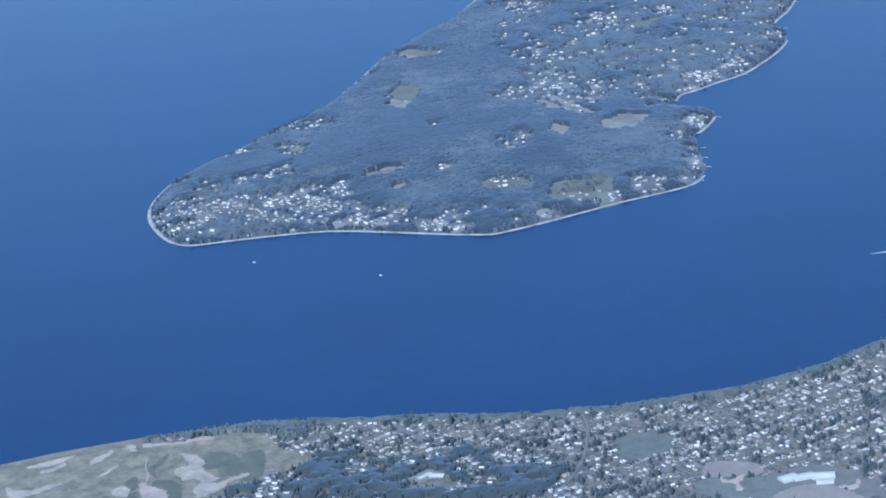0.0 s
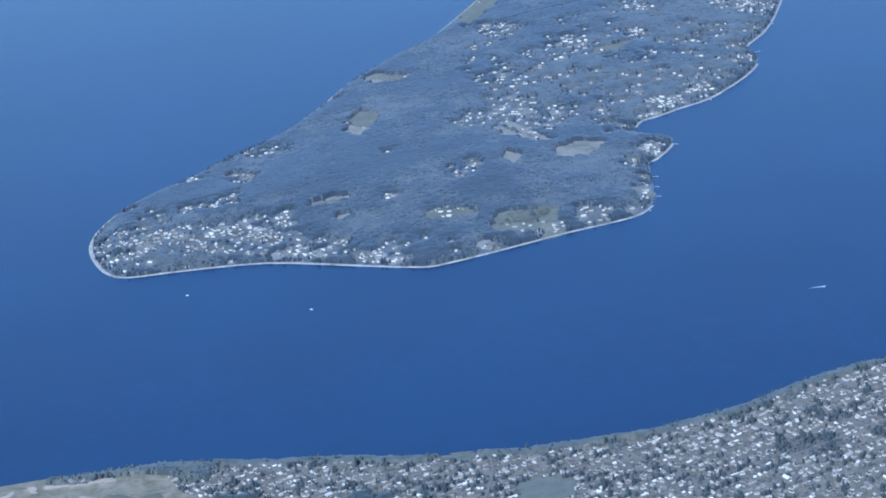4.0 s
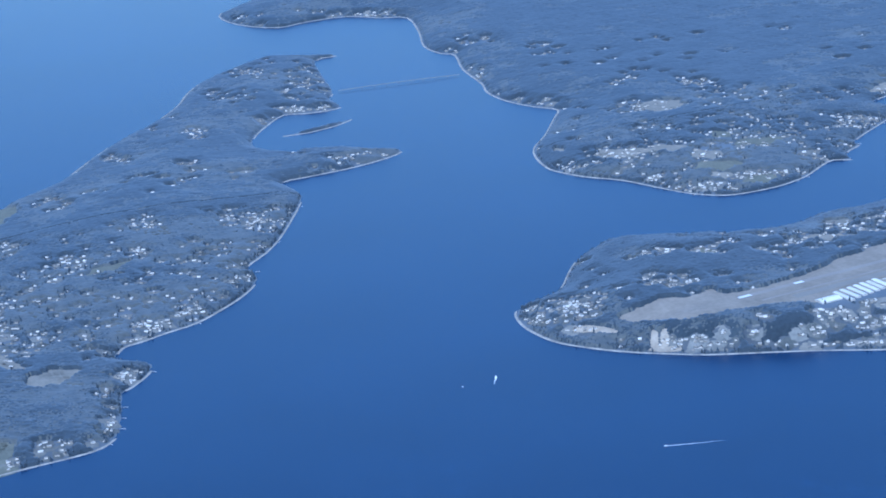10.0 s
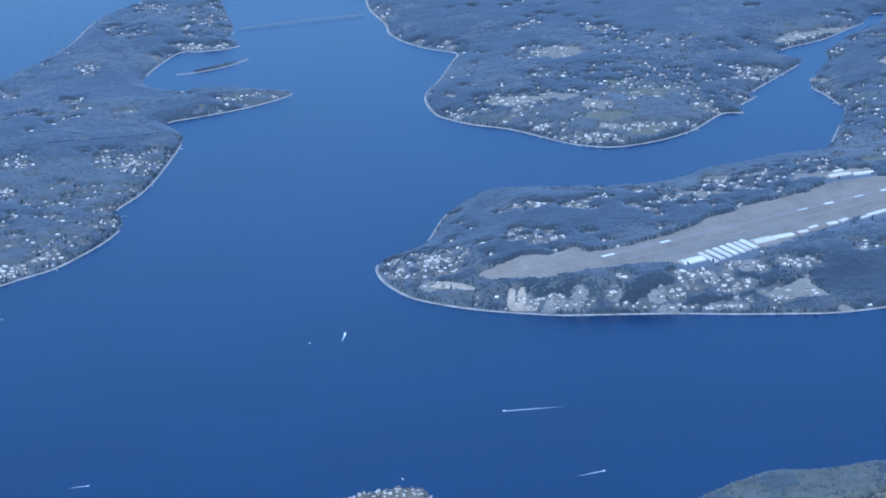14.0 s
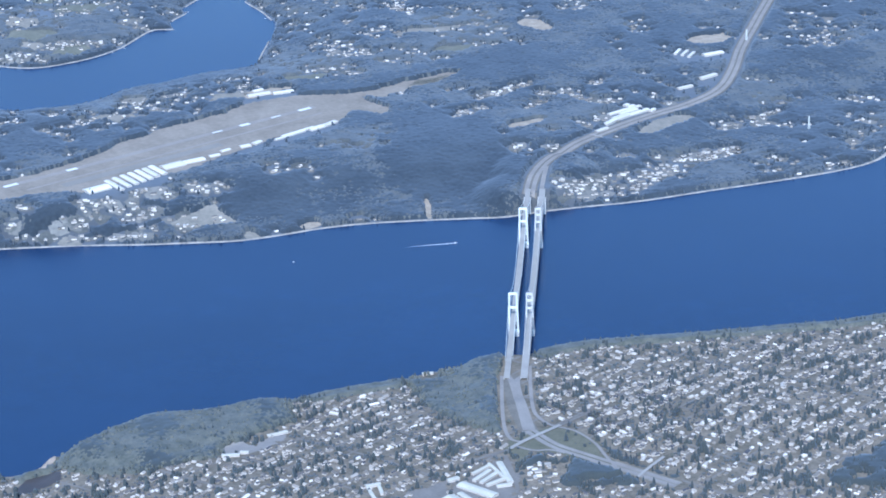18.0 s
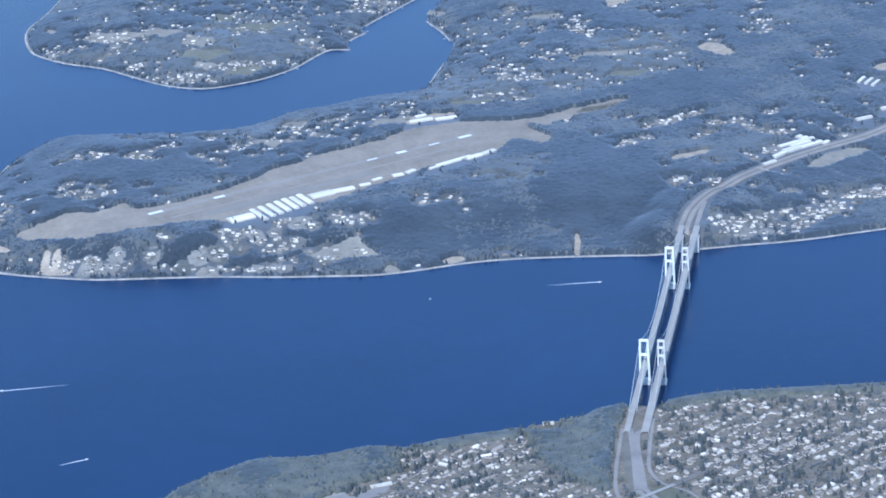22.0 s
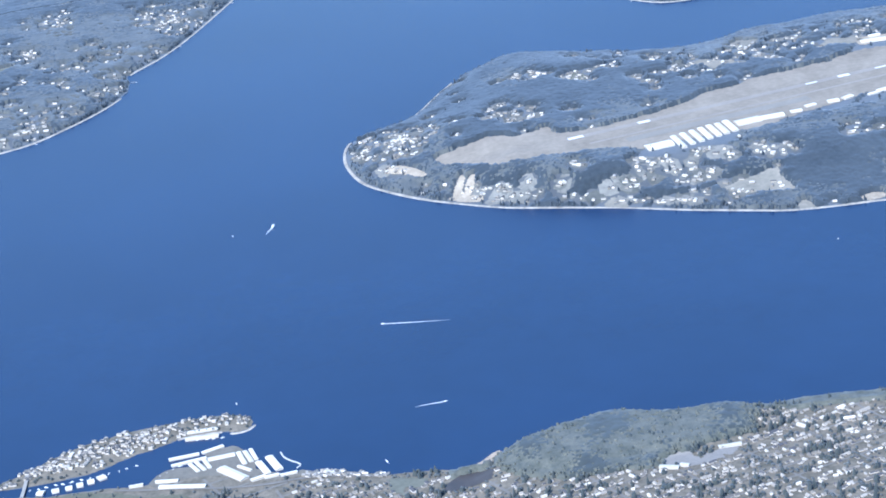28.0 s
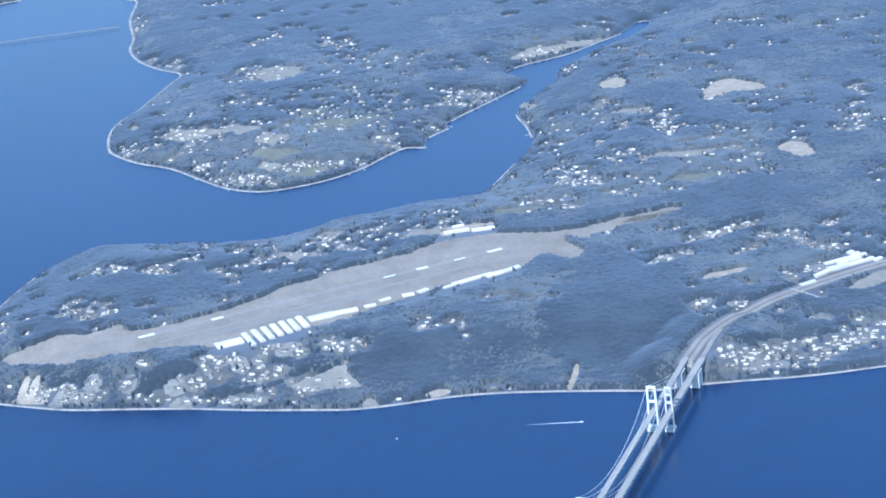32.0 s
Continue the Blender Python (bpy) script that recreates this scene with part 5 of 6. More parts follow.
for way, width, lift in ((RAMP_W, 12, 2.0), (RAMP_E, 12, 2.1), (RAMP_NE, 10, 2.2), (RAMP_SW, 10, 2.2)):
    road("road", way, width, "grey motorway slip road", M_MOTORWAY, lift)
road("road", CROSS_ROAD, 16, "road crossing over a motorway", M_ROAD, 4)
for way in (CROSS_STREET_W, CROSS_STREET_E):
    road("road", way, 13, "grey street that leads to a motorway bridge", M_STREET)
road("road", CROSS_ROAD_B, 11, "narrow road bridge over a motorway", M_ROAD, 4)
road("road", GULLY_ROAD, 12, "grey road beside a wooded gully", M_STREET)
road("road", OVERPASS_W, 14, "road bridge over a motorway", M_ROAD, 4)
road("road", STREET_B, 7, "straight grey street between houses", M_STREET)
road("road", STREET_C, 10, "long grey street down to a shore", M_STREET)
road("road", STREET_D, 9, "long grey street down to a shore", M_STREET)
road("railway", RAILWAY, 12, "pale railway bed along a shore", M_STREET)
road("path", GOLF_PATH, 5, "winding pale path over dunes", M_SAND, 2.6)
road("road", FAR_SHORE_ROAD, 26, "pale road along a far shore")

# ---- the airfield ----
RW_S, RW_N = np.array([-1930.0, -1196.0]), np.array([-2126.0, 211.0])
RW = (RW_N - RW_S) / np.linalg.norm(RW_N - RW_S)
RW_SIDE = np.array([RW[1], -RW[0]])


def field_strip(name, s0, s1, off, width, mat, label, lift):
    a, b = RW_S + RW * s0 + RW_SIDE * off, RW_S + RW * s1 + RW_SIDE * off
    v, f = strip([a, (a + b) / 2, b], -width / 2, width / 2, lift, 30)
    return tagged(new(name, mesh_of(name, v, f, mat)), label, name.replace("_", " "), kind="structure")


field_strip("runway", -40, 1480, 0, 34, M_RUNWAY, "grey asphalt runway", 2.0)
field_strip("taxiway", 20, 1450, 95, 16, M_RUNWAY, "grey asphalt taxiway beside a runway", 2.0)
field_strip("apron", 150, 900, 150, 50, M_ASPHALT, "worn tan apron beside hangars", 2.2)
MARKS = [float(np.dot(np.array(m) - RW_S, RW)) for m in RUNWAY_MARKS]
for i, s in enumerate(MARKS):
    field_strip("runway_marking", s - 24, s + 24 + (14 if i in (0, 5) else 0), 0, 12 if i in (2, 4) else 24, M_PAINT, "white painted block on a runway", 2.6)


def shed(name, x0, y0, x1, y1, wide, label, category, base=None, high=6.0, group="", roof=None):
    """A long low building with a shallow gabled roof of thin sheets, a door and eaves."""
    a, b = np.array([x0, y0], float), np.array([x1, y1], float)
    mid, long = (a + b) / 2, max(np.linalg.norm(b - a), 10)
    z = float(min(ground(*a), ground(*b), ground(*mid))) - 0.5 if base is None else base
    ob = thing(name, label, category, (mid[0], mid[1], z), math.degrees(math.atan2(*(b - a)[::-1])), group)
    w, h, l, roof = wide / 2, high, long / 2, roof or M_WHITE
    part("body", mesh_of("body", *box(-l, l, -w, w, 0, h), M_WALLS), ob)
    top = h + wide * 0.10
    e = 0.8
    v = [(s * (l + e), y, zz) for s in (-1, 1) for y, zz in ((-w - e, h), (0, top), (w + e, h), (-w - e, h + 0.5), (0, top + 0.5), (w + e, h + 0.5))]
    f = [(3, 9, 10, 4), (4, 10, 11, 5), (0, 1, 7, 6), (1, 2, 8, 7), (0, 3, 4, 1), (1, 4, 5, 2), (6, 7, 10, 9), (7, 8, 11, 10), (0, 6, 9, 3), (2, 5, 11, 8)]
    part("roof", mesh_of("roof", v, f, roof), ob)
    part("door", mesh_of("door", *box(-min(l * 0.5, 6), min(l * 0.5, 6), w, w + 0.2, 0, h * 0.8), M_STEEL), ob)
    return ob


for r in HANGARS:
    shed("hangar", *r, "white metal-roofed aircraft hangar", "hangar", group="hangars of the airfield")
for r in DEPOTS + DEPOTS_HIGHWAY + WAREHOUSES:
    shed("warehouse", *r, "low warehouse with a white metal roof", "warehouse", high=8)
for r in APARTMENTS:
    shed("commercial_building", *r, "low white-roofed commercial building beside a car park", "building", high=8, roof=M_CREAM, group="buildings of a shopping centre")
for r in CITY_HALLS + PARK_HALLS + TOWN_HALLS:
    shed("public_hall", *r, "large low building with a cream roof", "building", high=8, roof=M_CREAM)
for r in BOATHOUSES:
    shed("boathouse", *r, "long white-roofed boathouse over a marina", "boathouse", base=0.3, high=5, group="boathouses of the marina")
loop = smooth_loop(WHARF, 2)
n = len(loop)
tagged(new("wharf", mesh_of("wharf", np.vstack([np.column_stack([loop, np.full(n, z)]) for z in (-8.0, 2.6)]),
                            [tuple(range(n, 2 * n))] + [(i, (i + 1) % n, (i + 1) % n + n, i + n) for i in range(n)], M_VERGE)),
       "paved marina yard at the waterside", "wharf", kind="structure")
p = along(BREAKWATER, 8)
v, f = sweep([(*a, 1.0) for a in p], 4, 3)
tagged(new("breakwater", mesh_of("breakwater", v, f, M_CONCRETE)), "curved pale floating breakwater of a marina", "breakwater")

# ---- the twin bridges ----
def bridge(offset, deck_w, label, tower_mat, struts, tower_w, leg):
    origin = ACROSS * offset
    ob = thing("suspension_bridge", label, "bridge", (origin[0], origin[1], 0), math.degrees(math.atan2(AXIS[1], AXIS[0])), "twin bridges")
    deck_z = lambda s: 64 - 1.6 * (s / 800) ** 2
    for s0, s1 in [(-940, -427), (-427, 0), (0, 427), (427, 900)]:
        n = 12
        ss = np.linspace(s0, s1, n + 1)
        part("deck", mesh_of("deck", *sweep([(a, 0, deck_z(a)) for a in ss], deck_w, 1.2), M_ROAD), ob)
        truss = []
        for a, b in zip(ss[:-1], ss[1:]):
            for y in (-deck_w / 2 + 1, deck_w / 2 - 1):
                truss += [beam((a, y, deck_z(a) - 9), (b, y, deck_z(b) - 9), 1.0, 1.0), beam((a, y, deck_z(a) - 9), (a, y, deck_z(a) - 0.5), 0.8, 0.8),
                          beam((a, y, deck_z(a) - 9), (b, y, deck_z(b) - 0.5), 0.8, 0.8)]
            truss.append(beam((a, -deck_w / 2, deck_z(a) - 9), (a, deck_w / 2, deck_z(a) - 9), 0.8, 0.8))
        part("truss", mesh_of("truss", *merge(*truss), M_STEEL), ob)
    for s in (-427, 427):
        tower = part("tower", mesh_of("tower", *box(s - 18, s + 18, -tower_w / 2 - 6, tower_w / 2 + 6, -30, 11), M_CONCRETE), ob)
        for y in (-1, 1):
            foot, top = tower_w / 2 + 2.5, tower_w / 2
            v = [(s + dx * (1.2 if z < 10 else 0.9), y * c + dy, z) for z, c in ((11, foot), (154, top)) for dx, dy in ((-leg, -leg), (leg, -leg), (leg, leg), (-leg, leg))]
            part("leg", mesh_of("leg", v, [(3, 2, 1, 0), (4, 5, 6, 7), (0, 1, 5, 4), (1, 2, 6, 5), (2, 3, 7, 6), (3, 0, 4, 7)], tower_mat), tower)
        for z in struts:
            part("strut", mesh_of("strut", *box(s - leg * 0.8, s + leg * 0.8, -tower_w / 2, tower_w / 2, z - 4, z + 4), tower_mat), tower)
    for y in (-tower_w / 2, tower_w / 2):
        for s0, s1, sag in ((-427, 427, True), (-780, -427, False), (427, 780, False)):
            ss = np.linspace(s0, s1, 31 if sag else 13)
            if sag:
                z = 72 + (154 - 72) * (ss / 427) ** 2
            else:
                u = (np.abs(ss) - 427) / 353
                z = 154 * (1 - u) + 56 * u - 14 * u * (1 - u)
            pts = np.column_stack([ss, np.full(len(ss), y), z])
            part("cable", mesh_of("cable", *sweep(pts.tolist(), 1.0, 1.0), tower_mat), ob)
            for a in pts[1:-1]:
                if a[2] - deck_z(a[0]) > 3:
                    part("hanger", mesh_of("hanger", *beam((a[0], y, deck_z(a[0])), (a[0], y, a[2]), 0.25, 0.25), tower_mat), ob)
    for s in (-800, 800):
        part("anchorage", mesh_of("anchorage", *box(s - 26, s + 26, -deck_w / 2 - 4, deck_w / 2 + 4, 2, 55), M_CONCRETE), ob)
    return ob


bridge(-9, 20, "older suspension bridge with pale steel portal towers", M_STEEL, (151, 101, 52, 16), 25, 3.2)
bridge(47, 24, "newer suspension bridge with pale concrete towers", M_CONCRETE, (150, 126, 98, 46), 18, 2.6)


# ---- houses ----
def bluff(y):
    """How much wider the wooded bluff is away from the marina and the park."""
    return np.where(y > -1100, 45.0, np.where(y < -3750, 25.0, 0.0))


def street_houses():
    """Plots along a town's street grid: place, turn and size of each house."""
    rng = np.random.default_rng(5)
    north = math.radians(90 + 18.5)
    e_n, e_e = np.array([math.cos(north), math.sin(north)]), np.array([math.sin(north), -math.cos(north)])
    a, b = np.meshgrid(np.arange(-8200, 2600, 18.0), np.arange(-3500, 3500, 38.0))
    a, b = a.ravel(), b.ravel()
    row = np.round(b / 38).astype(int)
    b = b + np.where(row % 2 == 0, 7, -7)
    keep = (np.mod(a, 210) > 24)
    a, b = a[keep], b[keep]
    a, b = a + rng.uniform(-9, 9, len(a)), b + rng.uniform(-11, 11, len(a))
    x, y = a * e_n[0] + b * e_e[0], a * e_n[1] + b * e_e[1]
    d = sample(FIELDS["city"], x, y)
    ok = (d > 60 + bluff(y)) & inside(x, y, VISIBLE) & ~((y > -3420) & (y < -2560) & (d < 190)) & (rng.random(len(x)) < 0.82)
    for loop in [o[0] for o in OPEN] + WOODS:
        ok &= ~inside(x, y, loop)
    ok &= waves(x, y, 150, 7.0) < 0.62
    big = np.where(rng.random(len(x)) < 0.05, 1.8, 1.0)
    turn = north + rng.choice([0, math.pi / 2], len(x)) + rng.normal(0, 0.16, len(x))
    return np.column_stack([x, y, turn, big * rng.uniform(8, 18, len(x)), big ** 0.6 * rng.uniform(7.5, 11, len(x)), rng.uniform(3.5, 6.5, len(x))])[ok]


def cluster_houses(groups, seed, inland=30, more=1.3, spread=1.35):
    rng = np.random.default_rng(seed)
    out = []
    for cx, cy, ax, ay, bx, by, n in groups:
        n = round(n * more)
        th, r = rng.uniform(0, 6.283, n), spread * np.sqrt(rng.uniform(0, 1, n))
        x, y = cx + r * np.cos(th) * ax + r * np.sin(th) * bx, cy + r * np.cos(th) * ay + r * np.sin(th) * by
        base = math.atan2(ay, ax)
        out.append(np.column_stack([x, y, base + rng.choice([0, math.pi / 2], n) + rng.normal(0, 0.2, n), rng.uniform(11, 21, n), rng.uniform(8, 12, n), rng.uniform(4, 7, n)]))
    h = np.vstack(out)
    return h[shore(h[:, 0], h[:, 1]) > inland]


def bank_homes(name, seed):
    """Houses in broken rows just above a beach."""
    rng = np.random.default_rng(seed)
    p = COASTS[name]
    a, b = p, np.roll(p, -1, 0)
    n = np.maximum((np.linalg.norm(b - a, axis=1) / 30).astype(int), 1)
    k = np.repeat(np.arange(len(p)), n)
    q = a[k] + (b - a)[k] * rng.random(len(k))[:, None] + rng.normal(0, 1, (len(k), 2)) * 28
    way = np.arctan2(*(b - a)[k].T[::-1])
    d = shore(q[:, 0], q[:, 1])
    ok = (d > 32) & (d < 95) & (waves(q[:, 0], q[:, 1], 190, 31.0) + rng.normal(0, 0.15, len(k)) > 0.12) & inside(q[:, 0], q[:, 1], VISIBLE)
    size = rng.uniform((10, 8, 4), (20, 12, 7), (len(k), 3))
    return np.column_stack([q, way + rng.normal(0, 0.15, len(k)), size])[ok]


def lone_homes(seed):
    """Single houses scattered through the peninsula's woods, fewer in the dense stands."""
    rng = np.random.default_rng(seed)
    q = rng.uniform((-6500, -2000), (-400, 3200), (1000, 2))
    ok = (sample(FIELDS["peninsula"], q[:, 0], q[:, 1]) > 60) & inside(q[:, 0], q[:, 1], VISIBLE)
    ok &= waves(q[:, 0], q[:, 1], 260, 33.0) + 0.5 * waves(q[:, 0], q[:, 1], 70, 34.0) > 0.05
    for o in (DARK_A, DARK_B, DARK_D, GREEN_SLOPE, AIRFIELD, AIRFIELD_NORTH, CLEAR_ROAD, TRIANGLE):
        ok &= ~inside(q[:, 0], q[:, 1], smooth_loop(o, 2))
    q = q[ok]
    return np.column_stack([q, rng.uniform(0, 3.14, len(q)), rng.uniform((10, 8, 4), (20, 12, 7), (len(q), 3))])


def clear_of_roads(h, extra=8):
    for p, w in ROADS:
        d = np.full(len(h), 1e9)
        for q in p:
            d = np.minimum(d, np.hypot(h[:, 0] - q[0], h[:, 1] - q[1]))
        h = h[d > w + extra]
    return h


HOUSE_V = np.array([(x, y, z) for z in (0, 1) for x, y in ((-1, -1), (1, -1), (1, 1), (-1, 1))] + [(-1, 0, 2), (1, 0, 2)]
                   + [(-1.06, -1.12, 3), (1.06, -1.12, 3), (1.06, 1.12, 3), (-1.06, 1.12, 3), (-1.06, 0, 4), (1.06, 0, 4)], float)


def house_stuff(name, h, label, roofs):
    """Many small gabled houses as one mesh: walls and overhanging roofs."""
    n = len(h)
    z0 = ground(h[:, 0], h[:, 1]) - 0.6
    ridge = h[:, 4] * 0.24
    level = np.stack([z0, z0 + h[:, 5], z0 + h[:, 5] + ridge, z0 + h[:, 5] - 0.25, z0 + h[:, 5] + ridge + 0.35], 1)
    lx, ly = HOUSE_V[None, :, 0] * h[:, 3:4] / 2, HOUSE_V[None, :, 1] * h[:, 4:5] / 2
    c, s = np.cos(h[:, 2:3]), np.sin(h[:, 2:3])
    v = np.stack([h[:, 0:1] + lx * c - ly * s, h[:, 1:2] + lx * s + ly * c, level[:, HOUSE_V[:, 2].astype(int)]], -1)
    walls = [(0, 1, 5), (0, 5, 4), (1, 2, 6), (1, 6, 5), (2, 3, 7), (2, 7, 6), (3, 0, 4), (3, 4, 7), (4, 7, 8), (5, 9, 6)]
    roof = [(10, 11, 15), (10, 15, 14), (12, 13, 14), (12, 14, 15)]
    f = (np.array(walls + roof)[None] + (np.arange(n) * len(HOUSE_V))[:, None, None]).reshape(-1, 3)
    return tagged(new(name, mesh_of(name, v.reshape(-1, 3), f, [M_WALLS, roofs], np.tile([0] * len(walls) + [1] * len(roof), n))),
                  label, "houses", kind="stuff")


def streets():
    """Asphalt streets between the rows of plots and across them."""
    north = math.radians(90 + 18.5)
    e_n, e_e = np.array([math.cos(north), math.sin(north)]), np.array([math.sin(north), -math.cos(north)])
    lines = [(e_e * b, e_n, np.arange(-8200, 2600, 30.0)) for b in np.arange(-3477, 3500, 76.0)]
    lines += [(e_n * (a + 12), e_e, np.arange(-3500, 3500, 30.0)) for a in np.arange(-8190, 2600, 210.0)]
    for base, way, run in lines:
        p = base + way * run[:, None]
        ok = (sample(FIELDS["city"], p[:, 0], p[:, 1]) > 70) & inside(p[:, 0], p[:, 1], VISIBLE)
        for loop in [o[0] for o in OPEN] + WOODS:
            ok &= ~inside(p[:, 0], p[:, 1], loop)
        side = np.array([way[1], -way[0]]) * 4.5
        q = np.stack([p - side, p + side], 1)
        v = np.column_stack([q.reshape(-1, 2), ground(q[..., 0], q[..., 1]).ravel() + 0.8])
        i = np.arange(len(p) - 1)[ok[:-1] & ok[1:]]
        if len(i) > 3:
            f = np.stack([2 * i, 2 * i + 1, 2 * i + 3, 2 * i + 2], 1)
            used, f = np.unique(f, return_inverse=True)
            tagged(new("road", mesh_of("road", v[used], f.reshape(-1, 4), M_STREET)), "straight grey street between town houses", "road", kind="structure")


streets()
TOWN = clear_of_roads(street_houses())
near = (np.abs(TOWN[:, 0] - 1330) < 330) & (np.abs(TOWN[:, 1] + 330) < 260)
NEAR_TOWN, TOWN = TOWN[near][:260], np.vstack([TOWN[~near], TOWN[near][260:]])
house_stuff("town_houses", TOWN, "dense rows of pale-roofed town houses", M_ROOFS)
ISLAND = np.vstack([cluster_houses(g, 20 + i) for i, g in enumerate((HOMES_FOX_SOUTH, HOMES_FOX_SOUTH_B, HOMES_FOX_SOUTH_C, HOMES_FOX_NORTH, HOMES_FOX_NORTH_B, HOMES_MORE))]
                   + [cluster_houses(g, 90 + i, 30, 0.4, 1.15) for i, g in enumerate((HOMES_ISLAND_A, HOMES_ISLAND_B, HOMES_ISLAND_C))]
                   + [cluster_houses(g, 96 + i, 30, 1.0, 1.1) for i, g in enumerate((HOMES_CAPE_A, HOMES_CAPE_B))]
                   + [bank_homes("fox", 81)])
house_stuff("island_houses", ISLAND, "scattered pale-roofed houses on a wooded island", M_PALE_ROOFS)
SHORE_HOMES = clear_of_roads(np.vstack([cluster_houses(g, 40 + i) for i, g in enumerate((
    HOMES_PENINSULA_WEST, HOMES_PENINSULA, HOMES_PENINSULA_B, HOMES_NORTH, HOMES_NORTH_B, HOMES_BRIDGE, HOMES_BRIDGE_B, HOMES_AIRFIELD, HOMES_AIRFIELD_B, HOMES_POINT, HOMES_SHORE_ROW, HOMES_FAR_WEST, HOMES_MORE_PEN, HOMES_TRAILERS))]
    + [cluster_houses(g, 100 + i, 30, 0.65, 1.15) for i, g in enumerate((HOMES_SHORE_A, HOMES_SHORE_B, HOMES_SHORE_C, HOMES_SHORE_D, HOMES_SHORE_E, HOMES_SHORE_F))]
    + [bank_homes("peninsula", 82), lone_homes(83)]))
house_stuff("shore_houses", SHORE_HOMES, "pale-roofed houses among trees on a wooded peninsula", M_PALE_ROOFS)


GLADE = 19.0  # the larger houses stand in wide glades


def yards(name, h, seed, label):
    """Open lawn and drive round each house, an uneven six-sided sheet over the ground."""
    rng = np.random.default_rng(seed)
    n = len(h)
    a = np.arange(6) * math.pi / 3 + h[:, 2:3]
    r = rng.uniform(9, 22, (n, 6)) * np.where(h[:, 3:4] > GLADE, 2.3, 1.0)
    cx, cy = h[:, 0:1] + rng.uniform(-3, 8, (n, 1)), h[:, 1:2] + rng.uniform(-7, 3, (n, 1))
    x, y = np.hstack([cx, cx + r * np.cos(a)]), np.hstack([cy, cy + r * np.sin(a)])
    v = np.stack([x, y, ground(x, y) + 1.0], -1).reshape(-1, 3)
    k = np.arange(6)
    f = np.stack([np.zeros(6, int), k + 1, (k + 1) % 6 + 1], 1)
    f = (f[None] + (np.arange(n) * 7)[:, None, None]).reshape(-1, 3)
    return tagged(new(name, mesh_of(name, v, f, M_YARD)), label, "yards", kind="stuff")


yards("island_yards", ISLAND, 71, "pale open yards round island houses")
yards("shore_yards", SHORE_HOMES, 72, "pale open yards round shore houses")
DAY = cluster_houses(HOMES_DAY, 60, 8, 0.85, 1.1)
SUBURB = cluster_houses(HOMES_SUBURB, 62, 4, 1.9, 1.1)
house_stuff("suburb_houses", SUBURB, "pale-roofed houses on open ground near a shore", M_PALE_ROOFS)
WOOD_HOMES = cluster_houses(HOMES_WOOD, 61)
house_stuff("woodland_houses", WOOD_HOMES, "pale-roofed houses in a wooded suburb", M_PALE_ROOFS)
yards("woodland_yards", WOOD_HOMES, 73, "pale open yards round woodland houses")
SHEDS = np.array([(x0 + (x1 - x0) * u, y0 + (y1 - y0) * u, 0, 0, 0, 0) for x0, y0, x1, y1, w in HANGARS + DEPOTS + DEPOTS_HIGHWAY + WAREHOUSES + PARK_HALLS + CITY_HALLS + APARTMENTS + TOWN_HALLS
                  for u in (0, 0.25, 0.5, 0.75, 1)], float)
SHEDS = np.vstack([SHEDS, SHEDS + (22, -12, 0, 0, 0, 0), SHEDS + (40, -22, 0, 0, 0, 0), SHEDS + (56, -31, 0, 0, 0, 0)])
ALL_HOMES = np.vstack([SUBURB, ISLAND, SHORE_HOMES, TOWN, NEAR_TOWN, DAY, WOOD_HOMES, SHEDS])


def house_kinds(name, label, group, sizes, roof_mat):
    kinds = []
    for l, w, h in sizes:
        ob = thing(name, label, "house", group=group)
        part("body", mesh_of("body", *box(-l / 2, l / 2, -w / 2, w / 2, -0.6, h), M_WALLS), ob)
        t = h + w * 0.25
        v = [(sx * (l / 2 + 0.6), y, z) for sx in (-1, 1) for y, z in ((-w / 2 - 0.7, h - 0.2), (0, t), (w / 2 + 0.7, h - 0.2), (-w / 2 - 0.7, h + 0.2), (0, t + 0.4), (w / 2 + 0.7, h + 0.2))]
        part("roof", mesh_of("roof", v, [(3, 9, 10, 4), (4, 10, 11, 5), (0, 1, 7, 6), (1, 2, 8, 7), (0, 3, 4, 1), (1, 4, 5, 2), (6, 7, 10, 9), (7, 8, 11, 10), (0, 6, 9, 3), (2, 5, 11, 8)], roof_mat), ob)
        part("chimney", mesh_of("chimney", *box(l * 0.2, l * 0.2 + 1, -0.5, 0.5, h, t + 1.4), M_CONCRETE), ob)
        part("garage_door", mesh_of("garage_door", *box(-l * 0.4, -l * 0.1, w / 2, w / 2 + 0.15, -0.6, 2.2), M_STEEL), ob)
        kinds.append(ob)
    return kinds


def place_houses(kinds, rows):
    for i, r in enumerate(rows):
        m = Matrix.LocRotScale(Vector((r[0], r[1], float(ground(r[0], r[1])))) * K, Euler((0, 0, r[2])), None)
        if i < len(kinds):
            kinds[i].matrix_world = m
        else:
            copy_thing(kinds[i % len(kinds)], m)


place_houses(house_kinds("house", "small detached town house with a gabled roof", "houses of the town",
                         ((13, 9, 4), (15, 10, 6), (17, 10, 4), (14, 11, 6.5), (18, 12, 4.5)), M_ROOF), NEAR_TOWN)
place_houses(house_kinds("waterside_house", "pale-roofed waterside house on a crowded low spit", "houses of the spit",
                         ((10, 8, 5), (12, 9, 6), (13, 9, 6), (11, 9, 6.5), (15, 10, 5)), M_ROOF), DAY)

